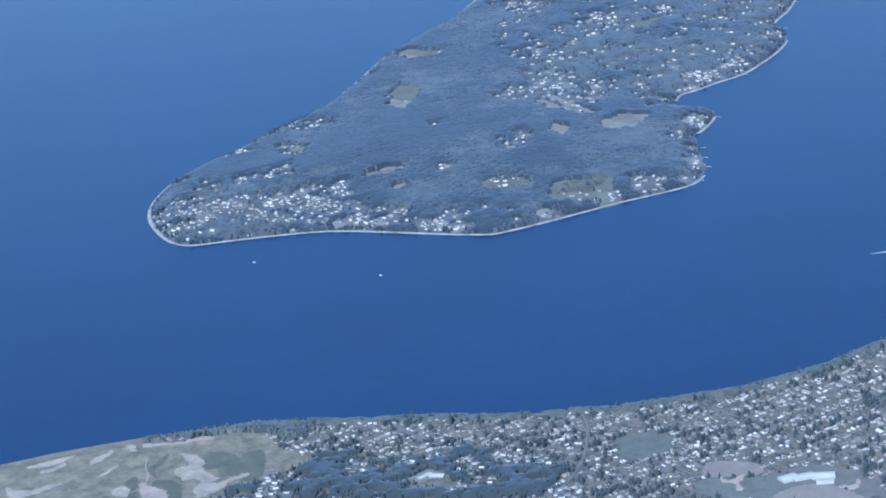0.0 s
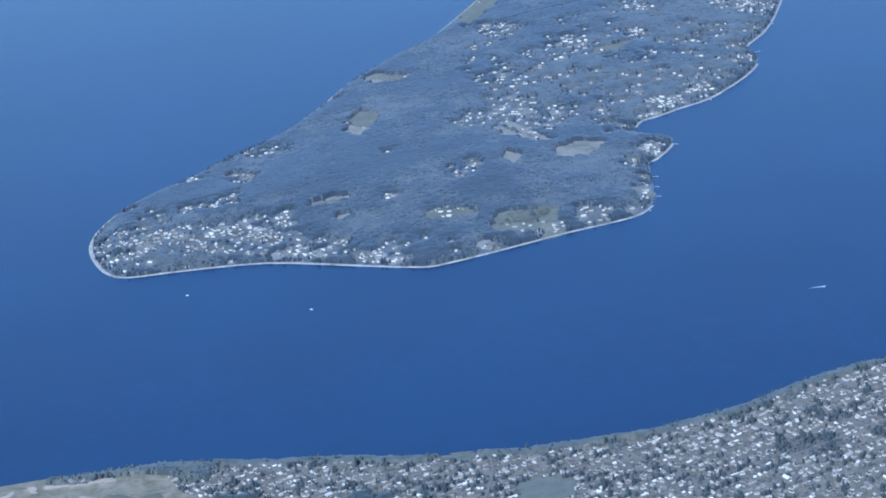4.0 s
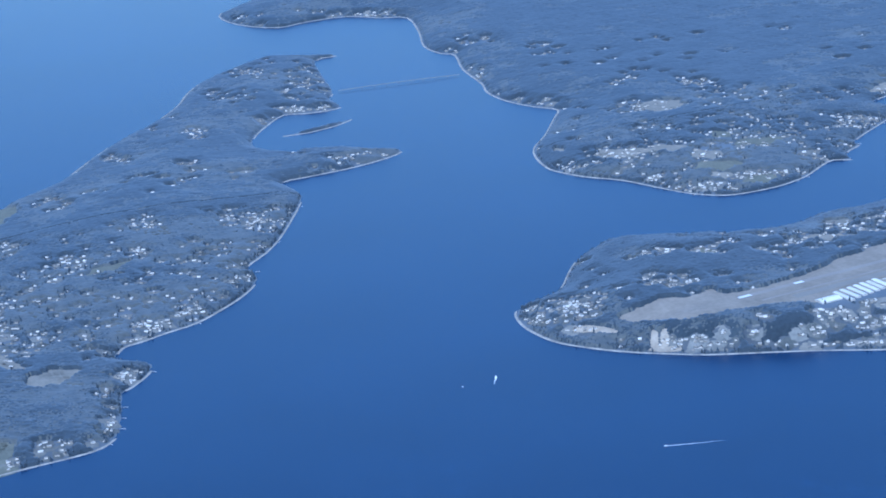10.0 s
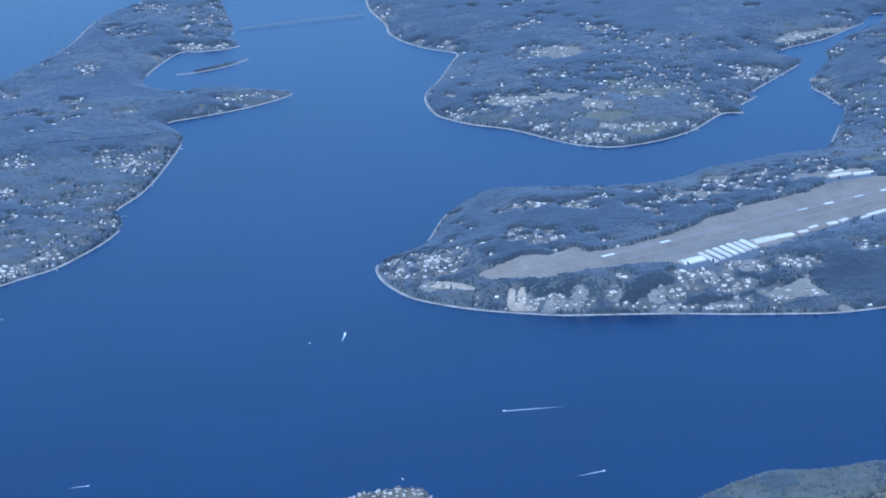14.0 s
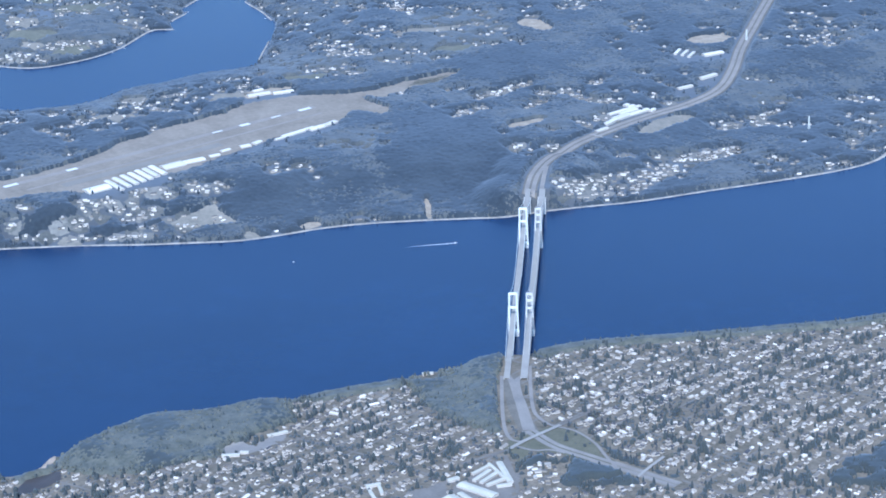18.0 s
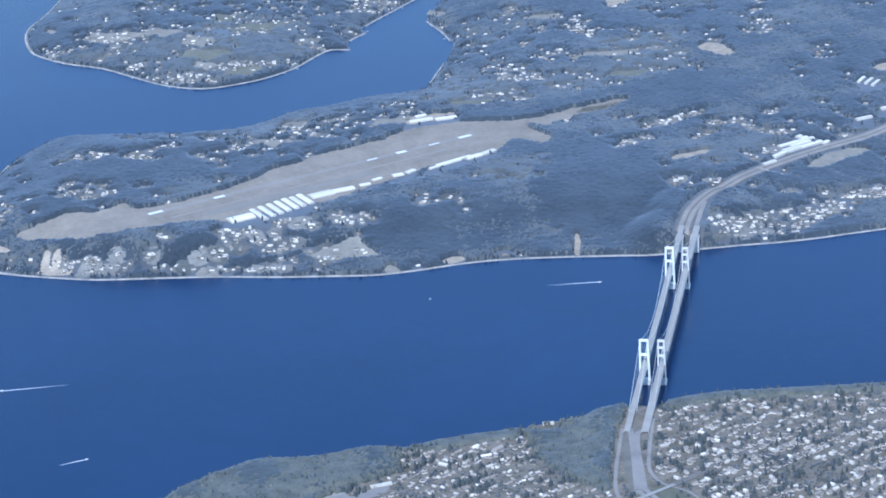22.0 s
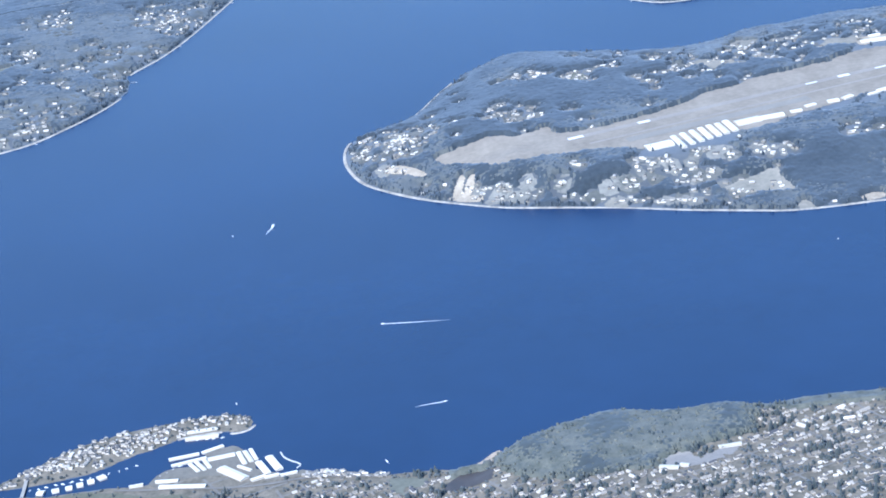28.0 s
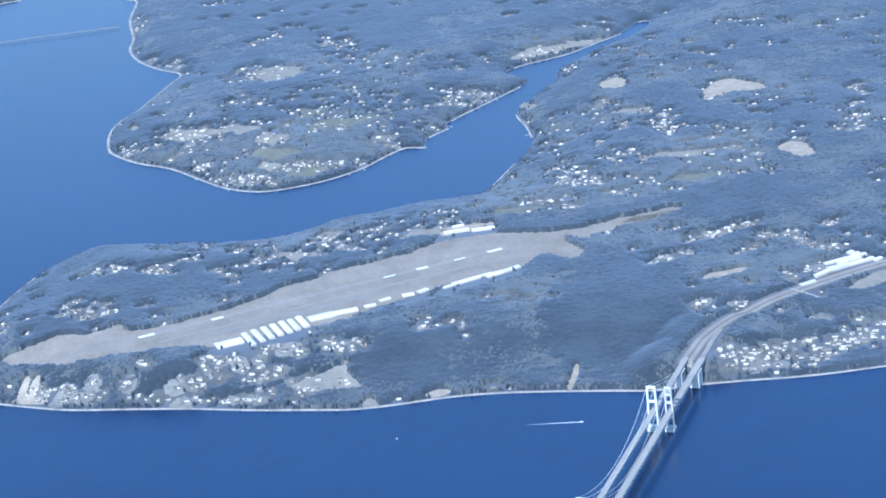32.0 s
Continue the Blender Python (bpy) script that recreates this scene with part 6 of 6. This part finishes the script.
# ---- trees ----
def tree_points(spacing, seed, keep, loose=0.8):
    rng = np.random.default_rng(seed)
    x, y = np.meshgrid(np.arange(X0 + 60, X1 - 60, spacing), np.arange(Y0 + 60, Y1 - 60, spacing))
    x, y = x.ravel(), y.ravel()
    x, y = x + rng.uniform(-loose, loose, len(x)) * spacing, y + rng.uniform(-loose, loose, len(x)) * spacing
    for test in (lambda x, y: inside(x, y, VISIBLE), lambda x, y: shore(x, y) > 17, keep):
        ok = test(x, y)
        x, y = x[ok], y[ok]
    ok = np.ones(len(x), bool)
    stray = rng.random(len(x))
    for loop, rough, few in OPEN:
        ok &= ~(ragged(x, y, loop, rough) & (stray > few))
    return np.column_stack([x, y])[ok], rng


def off_houses(p, homes, reach, rng, share=1.0):
    """Leaves out most points that stand on a house or in the open yard on its sunny side, by a coarse plan of taken cells."""
    taken = np.zeros(len(p), bool)
    key = lambda q: (np.floor(q[:, 0] / 9).astype(np.int64) + 20000) * 100000 + np.floor(q[:, 1] / 9).astype(np.int64) + 20000
    mine = key(p)
    for yard in (0, 9, 18, 27):
        for dx in (-reach, 0, reach):
            for dy in (-reach, 0, reach):
                taken |= np.isin(mine, key(homes[:, :2] + (dx + 0.86 * yard, dy - 0.5 * yard)))
    return p[~taken | (rng.random(len(p)) > share)]


def off_glades(p):
    big = np.vstack([ISLAND, SHORE_HOMES])
    big = big[big[:, 3] > GLADE]
    key = lambda q: (np.floor(q[:, 0] / 12).astype(np.int64) + 20000) * 100000 + np.floor(q[:, 1] / 12).astype(np.int64) + 20000
    taken, mine = np.zeros(len(p), bool), key(p)
    for dx in range(-36, 37, 12):
        for dy in range(-36, 37, 12):
            if dx * dx + dy * dy < 1400:
                taken |= np.isin(mine, key(big[:, :2] + (dx + 3, dy - 2)))
    return p[~taken]


def tree_stuff(name, p, rng, radius, height, mat, label, shape, uneven=0.35):
    """Many uneven crowns as one mesh; shape gives the heights and widths of the two rings."""
    n = len(p)
    r, h = radius * rng.uniform(1 - uneven, 1 + uneven, n), height * rng.uniform(1 - uneven, 1 + uneven, n)
    if uneven < 0.3:
        h = h * (1 + 0.16 * waves(p[:, 0], p[:, 1], 45, 14.0))
        h[rng.random(n) < 0.04] *= 1.35
    z0 = ground(p[:, 0], p[:, 1]) - 1
    a = np.arange(5) * 2 * np.pi / 5 + rng.uniform(0, 6.28, n)[:, None]
    rings = []
    for lev, wide in shape:
        rr = r[:, None] * wide * rng.uniform(0.7, 1.3, (n, 5))
        rings.append(np.stack([p[:, 0:1] + rr * np.cos(a), p[:, 1:2] + rr * np.sin(a), z0[:, None] + h[:, None] * lev * rng.uniform(0.85, 1.15, (n, 5))], -1))
        a = a + 0.6
    tip = np.stack([p[:, 0] + rng.normal(0, 0.12, n) * r, p[:, 1] + rng.normal(0, 0.12, n) * r, z0 + h], -1)[:, None]
    v = np.concatenate(rings + [tip], 1)
    k = np.arange(5)
    j = (k + 1) % 5
    f = np.concatenate([np.stack([k, j, j + 5], 1), np.stack([k, j + 5, k + 5], 1), np.stack([k + 5, j + 5, np.full(5, 10)], 1)])
    f = (f[None] + (np.arange(n) * 11)[:, None, None]).reshape(-1, 3)
    return tagged(new(name, mesh_of(name, v.reshape(-1, 3), f, mat, None, True)), label, "trees", kind="stuff")


def near_cells(p, q, cell, reach):
    """Which points of p lie within about reach cells of any point of q."""
    key = lambda v: (np.floor(v[:, 0] / cell).astype(np.int64) + 20000) * 100000 + np.floor(v[:, 1] / cell).astype(np.int64) + 20000
    mine, hit = key(p), np.zeros(len(p), bool)
    for dx in range(-reach, reach + 1):
        for dy in range(-reach, reach + 1):
            hit |= np.isin(mine, key(q + (dx * cell, dy * cell)))
    return hit


def canopy(p, spacing, rng, kinds):
    """A closed, uneven roof of crowns over the cells p, sloping to the ground at a wood's edge; kinds: name, cells, height, material, label."""
    i, j = np.rint((p[:, 0] - X0 - 60) / spacing).astype(int), np.rint((p[:, 1] - Y0 - 60) / spacing).astype(int)
    i, j = i - i.min() + 1, j - j.min() + 1
    shape = (j.max() + 2, i.max() + 2)
    count, high = np.zeros(shape), np.zeros(shape)
    by, close = near_cells(p, ALL_HOMES[:, :2], 30.0, 1), near_cells(p, ALL_HOMES[:, :2], 20.0, 1)
    h = np.zeros(len(p))
    for _, cells, tall, _, _ in kinds:
        h[cells] = tall
    h *= np.where(close, 0.55, np.where(by, 0.75, 1.0)) * np.clip(0.35 + shore(p[:, 0], p[:, 1]) / 70, 0.35, 1)
    h *= 1 + 0.06 * waves(p[:, 0], p[:, 1], 45, 14.0) + 0.05 * waves(p[:, 0], p[:, 1], 140, 15.0)
    corner = [(j, i), (j, i + 1), (j + 1, i + 1), (j + 1, i)]
    for c in corner:
        np.add.at(count, c, 1)
        np.add.at(high, c, h)
    high /= np.maximum(count, 1)
    high *= (count > 3) * rng.uniform(0.85, 1.05, shape)
    high += (count > 3) * (rng.random(shape) < 0.05) * rng.uniform(1, 4, shape)
    x0, y0 = p[:, 0].min() - 1.5 * spacing, p[:, 1].min() - 1.5 * spacing
    vy, vx = np.mgrid[0:shape[0], 0:shape[1]].astype(float)
    vx = x0 + (vx + rng.uniform(-0.32, 0.32, shape)) * spacing
    vy = y0 + (vy + rng.uniform(-0.32, 0.32, shape)) * spacing
    use = count > 0
    number = np.cumsum(use.ravel()).reshape(shape) - 1
    v = np.column_stack([vx[use], vy[use], ground(vx[use], vy[use]) - 0.6 + high[use]])
    quads = np.stack([number[c] for c in corner], 1)
    for name, cells, _, mat, label in kinds:
        used, f = np.unique(quads[cells], return_inverse=True)
        tagged(new(name, mesh_of(name, v[used], f.reshape(-1, 4), mat, None, True)), label, "trees", kind="stuff")


CONE, DOME, FLAT = ((0.1, 1.0), (0.55, 0.7)), ((0.3, 0.85), (0.72, 0.9)), ((0.1, 1.1), (0.82, 0.86))
in_town = lambda x, y: sample(FIELDS["city"], x, y) > 0


STANDS = [(GREEN_SLOPE, 0.22), (LIGHT_A, 0.35), (LIGHT_B, 0.38), (LIGHT_C, 0.32), (LIGHT_D, 0.3),
          (DARK_A, -0.45), (DARK_B, -0.4), (DARK_C, -0.35), (DARK_D, -0.35), (DARK_E, -0.35)]


def leafy(x, y):
    """How far a stand is broadleaf rather than conifer."""
    more = sum(amount * ragged(x, y, smooth_loop(o, 2), 60) for o, amount in STANDS)
    return more + 0.5 * waves(x, y, 190, 11.0) + 0.35 * waves(x, y, 60, 12.0) + 0.15 * waves(x, y, 23, 13.0)


def in_woods(x, y):
    w = np.zeros(len(x), bool)
    for loop in WOODS:
        w |= inside(x, y, loop)
    return w


p, rng = tree_points(8.5, 1, lambda x, y: ~in_town(x, y) & (x > -5200), 0)
p = off_glades(off_houses(clear_of_roads(p, 6), ALL_HOMES, 9, rng, 0.7))
pick = leafy(p[:, 0], p[:, 1]) + rng.normal(0, 0.17, len(p))
p, pick = p[pick < 0.95], pick[pick < 0.95]
canopy(p, 8.5, rng, (("conifers", pick < 0.12, 20, M_HAZY_CONIFER, "dense dark conifer forest"),
                      ("broadleaf_trees", pick >= 0.12, 15, M_HAZY_BROADLEAF, "grey-green bare broadleaf woods")))
lone = p[near_cells(p, ALL_HOMES[:, :2], 30.0, 1) & (rng.random(len(p)) < 0.025)] + rng.uniform(-5, 5, (1, 2))
tree_stuff("tall_conifers", lone, rng, 5.0, 23, M_HAZY_CONIFER, "single dark conifers standing among woodland houses", CONE, 0.3)
edge = p[(shore(p[:, 0], p[:, 1]) < 60) & (rng.random(len(p)) < 0.22)]
tree_stuff("shore_conifers", edge, rng, 5.5, 20, M_HAZY_CONIFER, "dark conifers along a wooded bank", CONE, 0.3)
p, rng = tree_points(14, 2, lambda x, y: ~in_town(x, y) & (x <= -5200), 0)
p = off_glades(off_houses(p, ALL_HOMES, 9, rng, 0.7))
pick = leafy(p[:, 0], p[:, 1]) + rng.normal(0, 0.17, len(p))
p, pick = p[pick < 0.95], pick[pick < 0.95]
canopy(p, 14, rng, (("far_conifers", pick < 0.12, 20, M_HAZY_CONIFER, "distant dark conifer forest"),
                    ("far_broadleaf_trees", pick >= 0.12, 15, M_HAZY_BROADLEAF, "distant grey-green broadleaf woods")))
p, rng = tree_points(9, 3, lambda x, y: in_town(x, y) & in_woods(x, y), 0)
p = off_houses(clear_of_roads(p, 3), ALL_HOMES, 8, rng, 0.95)
within = lambda outline: inside(p[:, 0], p[:, 1], smooth_loop(outline, 3))
dark = within(SOUTH_WOOD) | within(EAST_WOOD) | within(HEDGE_WOOD) | within(GULLY_WOOD)
low = within(SLOPE_WOOD) | within(HEDGE_WOOD)
keep = ~(dark & (waves(p[:, 0], p[:, 1], 24, 22.0) + rng.normal(0, 0.2, len(p)) > 0.48))
p, dark, low = p[keep], dark[keep], low[keep]
pick = rng.normal(0, 0.15, len(p)) + 0.6 * waves(p[:, 0], p[:, 1], 60, 21.0) + np.where(dark, -0.9, 0.16)
canopy(p, 9, rng, (("town_wood_conifers", (pick < 0) & ~low, 19, M_GARDEN, "conifers of a wooded suburb slope"),
                   ("town_wood_broadleaf", (pick >= 0) & ~low, 14, M_PARK, "light grey-green broadleaf trees of a park slope"),
                   ("town_wood_thicket", low & ~dark, 6, M_PARK, "low grey-green thicket on a shore slope"),
                   ("motorway_hedge", low & dark, 7, M_GARDEN, "dark shrubs on a motorway bank")))
crowns = p[~dark & ~low & (rng.random(len(p)) < 0.3)]
tree_stuff("park_trees", crowns, rng, 6.0, 16, M_PARK, "uneven crowns of broadleaf trees on a park slope", DOME, 0.3)
lone = p[rng.random(len(p)) < np.where(dark, 0.2, 0.03)]
tree_stuff("wood_firs", lone, rng, 5.0, 23, M_GARDEN, "dark firs rising out of a town wood", CONE, 0.3)
p, rng = tree_points(13, 4, lambda x, y: in_town(x, y) & ~in_woods(x, y))
p = off_houses(clear_of_roads(p, 3), ALL_HOMES, 8, rng, 0.92)
on_spit = lambda p: (p[:, 1] > -3600) & (p[:, 1] < -2560) & (p[:, 0] < 40)
p = p[~inside(p[:, 0], p[:, 1], smooth_loop(WHARF, 2))]
small = on_spit(p)
small_on = small & ~inside(p[:, 0], p[:, 1], smooth_loop(WHARF, 2))
tree_stuff("spit_trees", p[small_on & (rng.random(len(p)) < 0.6)], rng, 4.2, 9, M_GARDEN, "small dark trees among houses of a spit", DOME)
p = p[~small]
lot = 0.6 * waves(p[:, 0], p[:, 1], 75, 9.0) + 0.6 * waves(p[:, 0], p[:, 1], 27, 10.0) + rng.normal(0, 0.17, len(p))
lot = lot - 0.22 * inside(p[:, 0], p[:, 1], smooth_loop(GREEN_SUBURB, 3))
lot = lot + 0.4 * ragged(p[:, 0], p[:, 1], smooth_loop(LEAFY_SUBURB, 3), 40)
tall = rng.random(len(p)) < 0.4
tree_stuff("garden_conifers", p[(lot > 0.1) & tall], rng, 6.4, 26, M_GARDEN, "tall dark pointed conifers among houses", CONE, 0.3)
tree_stuff("garden_firs", p[(lot > 0.1) & ~tall], rng, 6.2, 13, M_GARDEN, "dark garden conifers among houses", FLAT, 0.25)
tree_stuff("garden_trees", p[(lot < 0.05) & (lot > -0.34)], rng, 5.0, 8, M_HAZY_BROADLEAF, "bare garden trees among houses", DOME)
p, rng = tree_points(9, 6, lambda x, y: in_town(x, y) & ~in_woods(x, y) & (sample(FIELDS["city"], x, y) < 75 + bluff(y)), 0)
p = clear_of_roads(p, 6)
p = p[~on_spit(p) & ~near_cells(p, np.array(RAILWAY, float), 60.0, 2)]
canopy(p, 9, rng, (("bluff_trees", np.ones(len(p), bool), 24, M_PARK, "low trees along a shore bluff"),))

# ---- the island's bridge, a radio mast ----
a, b = np.array(ISLAND_BRIDGE[0], float), np.array(ISLAND_BRIDGE[-1], float)
L = float(np.linalg.norm(b - a))
ob = thing("road_bridge", "long low concrete bridge between an island and the mainland", "bridge", (*a, 0), math.degrees(math.atan2(*(b - a)[::-1])))
z_at = lambda s: 9 + 5 * math.sin(math.pi * s / L)
cuts = np.linspace(0, L, 21)
part("deck", mesh_of("deck", *sweep([(p, 0, z_at(p)) for p in cuts], 8, 1.4), M_ASPHALT), ob)
for s in cuts[2:-1:2]:
    part("pier", mesh_of("pier", *box(s - 1.2, s + 1.2, -3, 3, -10, z_at(s) - 0.5), M_STREET), ob)
ob = thing("road_bridge", "short pale road bridge to a low spit", "bridge")
q = [(*w, 6.0) for w in along(SPIT_BRIDGE, 20)]
part("deck", mesh_of("deck", *sweep(q, 11, 1.2), M_ROAD), ob)
for w in q[1:-1:2]:
    part("pier", mesh_of("pier", *box(w[0] - 1, w[0] + 1, w[1] - 1, w[1] + 1, -6, 5.5), M_CONCRETE), ob)
for (x, y), high in zip(MAST, (75, 55)):
    z = float(ground(x, y))
    ob = thing("radio_mast", "tall pale lattice radio mast in woods", "mast", (x, y, z))
    for sx, sy in ((-1, -1), (1, -1), (1, 1), (-1, 1)):
        part("leg", mesh_of("leg", *beam((sx * 4, sy * 4, -1), (sx * 1.2, sy * 1.2, high), 1.0, 1.0), M_STEEL), ob)
    for k in range(9):
        u = (k + 0.5) / 9
        w = 4 * (1 - u) + 1.2 * u
        part("brace", mesh_of("brace", *merge(beam((-w, -w, u * high), (w, w, u * high + 4), 0.7, 0.7), beam((w, -w, u * high), (-w, w, u * high + 4), 0.7, 0.7)), M_STEEL), ob)


# ---- boats ----
def boat(x, y, turn, size, label, wake=0.0):
    """A motor boat with hull, cabin and screen; its wake lies on the water behind it."""
    ob = thing("motor_boat", label, "boat", (x, y, 0), turn)
    w = size * 0.3
    outline = [(-0.5, -0.42), (-0.5, 0.42), (0.1, 0.5), (0.38, 0.3), (0.52, 0), (0.38, -0.3), (0.1, -0.5)]
    v = [(px * size * g, py * w * g, z) for z, g in ((-0.8, 0.86), (size * 0.12, 1.0)) for px, py in outline]
    n = len(outline)
    part("hull", mesh_of("hull", v, [tuple(range(n))[::-1], tuple(range(n, 2 * n))] + [(i, (i + 1) % n, (i + 1) % n + n, i + n) for i in range(n)], M_HULL), ob)
    c = size * 0.12
    part("cabin", mesh_of("cabin", *box(-size * 0.25, size * 0.15, -w * 0.32, w * 0.32, c, c + size * 0.13), M_HULL), ob)
    part("windscreen", mesh_of("windscreen", *box(size * 0.15, size * 0.17, -w * 0.3, w * 0.3, c + size * 0.03, c + size * 0.12), M_GLASS), ob)
    if wake:
        k = np.linspace(0, 1, 25)
        half = 2.6 + 3.5 * k * (1 - 0.35 * k)
        off = 3 * np.sin(k * 2.2)
        fall = np.where(np.arange(25) % 2, 1, 0.75)
        v = np.vstack([np.column_stack([-size * 0.4 - k * wake, s * half * fall * (1 - k) ** 1.1 + off, np.full(25, 0.35)]) for s in (-1, 1)])
        f = np.array([(i, i + 1, i + 26, i + 25) for i in range(24)])
        m = thing("wake", "white foam trail of a boat on water", "wake", (x, y, 0), turn, kind="stuff")
        m2 = new("wake", mesh_of("wake", v, f, M_FOAM))
        m2.matrix_world = m.matrix_world
        tagged(m2, "white foam trail of a boat on water", "wake", kind="stuff")
        bpy.data.objects.remove(m)
    return ob


boat(-720, -2130, 253, 14, "fast white motor boat with a long wake", 230)
boat(-35, -2030, 91, 12, "white motor boat with a wake", 95)
boat(-1817, -2390, 156, 30, "large white passenger boat on open water", 75)
boat(-1790, -2545, 20, 11, "small white boat on open water")
boat(-540, 40, 69, 13, "fast white motor boat near a bridge", 190)
boat(-718, -553, 120, 9, "small white boat drifting in a channel")
boat(-305, -2660, 10, 14, "white boat moored off a spit")
boat(-1979, -5901, 60, 13, "small white boat off an island")
boat(-1560, -5465, 60, 13, "small white boat off an island")
boat(-790, -3650, 80, 11, "small white motor boat in the channel", 60)
boat(289, -2264, 200, 9, "white boat turning near a shore", 22)

rng = np.random.default_rng(12)
for a, b, count in (((4, -2990), (30, -3110), 5), ((30, -3130), (36, -3330), 8), ((112, -2935), (60, -2860), 4), ((-100, -2800), (-75, -2720), 4)):
    for u in np.linspace(0.05, 0.95, count):
        x, y = np.array(a) * (1 - u) + np.array(b) * u + rng.uniform(-3, 3, 2)
        boat(float(x), float(y), float(rng.uniform(0, 360)), float(rng.uniform(10, 15)), "white boat moored in a marina basin")


# ---- street trees ----
def street_tree(tall, wide, seed, mat):
    """A tapered trunk with limbs and a crown of many small uneven clumps."""
    rng = random.Random(seed)
    ob = thing("tree", "single garden tree among town houses", "tree", group="trees of the town")
    v = [(r * math.cos(a * 1.257), r * math.sin(a * 1.257), z) for r, z in ((0.5, -0.5), (0.3, tall * 0.45), (0.12, tall * 0.9)) for a in range(5)]
    f = [(5 * k + i, 5 * k + (i + 1) % 5, 5 * k + 5 + (i + 1) % 5, 5 * k + 5 + i) for k in range(2) for i in range(5)]
    limbs = []
    for k in range(4):
        a, z = k * 1.6 + rng.random(), tall * rng.uniform(0.35, 0.6)
        limbs.append(beam((0, 0, z), (wide * 0.6 * math.cos(a), wide * 0.6 * math.sin(a), z + tall * 0.2), 0.25, 0.25))
    part("trunk", mesh_of("trunk", *merge((v, f), *limbs), M_TRUNK), ob)
    clumps = []
    for k in range(26):
        u = rng.random()
        reach = wide * (0.95 if mat is M_PARK else 1.05 * (1 - u)) * math.sqrt(rng.random())
        a = rng.uniform(0, 6.283)
        z = tall * (0.35 + 0.62 * u) if mat is M_PARK else tall * (0.15 + 0.8 * u)
        c, r = (reach * math.cos(a), reach * math.sin(a), z), wide * rng.uniform(0.22, 0.38)
        pts = [(c[0] + r * x * rng.uniform(0.7, 1.3), c[1] + r * y * rng.uniform(0.7, 1.3), c[2] + r * w * rng.uniform(0.6, 1.1))
               for x, y, w in ((1, 0, 0), (-1, 0, 0), (0, 1, 0), (0, -1, 0), (0, 0, 1), (0, 0, -1))]
        clumps.append((pts, [(0, 2, 4), (2, 1, 4), (1, 3, 4), (3, 0, 4), (2, 0, 5), (1, 2, 5), (3, 1, 5), (0, 3, 5)]))
    part("crown", mesh_of("crown", *merge(*clumps), mat), ob)
    return ob


kinds = [street_tree(20, 5, 1, M_HAZY_CONIFER), street_tree(24, 5.5, 2, M_HAZY_CONIFER), street_tree(12, 6, 3, M_PARK), street_tree(10, 5, 4, M_PARK)]
rng = np.random.default_rng(9)
spots = np.column_stack([rng.uniform(1000, 1660, 700), rng.uniform(-600, -60, 700)])
spots = off_houses(clear_of_roads(spots, 4), ALL_HOMES, 6, rng)[:150]
for i, (x, y) in enumerate(spots):
    m = Matrix.LocRotScale(Vector((x, y, float(ground(x, y)))) * K, Euler((0, 0, i * 1.3)), None)
    if i < 4:
        kinds[i].matrix_world = m
    else:
        copy_thing(kinds[i % 4], m)


# ---- piers ----
def pier(x, y, turn, long):
    ob = thing("pier", "small grey wooden pier on posts", "pier", (x, y, 0), turn, "private piers")
    part("deck", mesh_of("deck", *box(0, long, -1.5, 1.5, 1.6, 2.1), M_CONCRETE), ob)
    part("float", mesh_of("float", *box(long, long + 6, -3, 3, 0.0, 0.6), M_CONCRETE), ob)
    for k in range(5):
        for side in (-1, 1):
            part("post", mesh_of("post", *box(long * k / 4 - 0.25, long * k / 4 + 0.25, side * 1.3 - 0.25, side * 1.3 + 0.25, -4, 2.4), M_TRUNK), ob)


for i, (x, y) in enumerate(PIERS_FOX + PIERS_PEN):
    gx0, gy0 = shore(x + 40, y) - shore(x - 40, y), shore(x, y + 40) - shore(x, y - 40)
    g = math.hypot(gx0, gy0)
    back = float(shore(x, y)) - 6
    pier(x - gx0 / g * back, y - gy0 / g * back, math.degrees(math.atan2(-gy0, -gx0)), 13 + 4 * (i % 3))
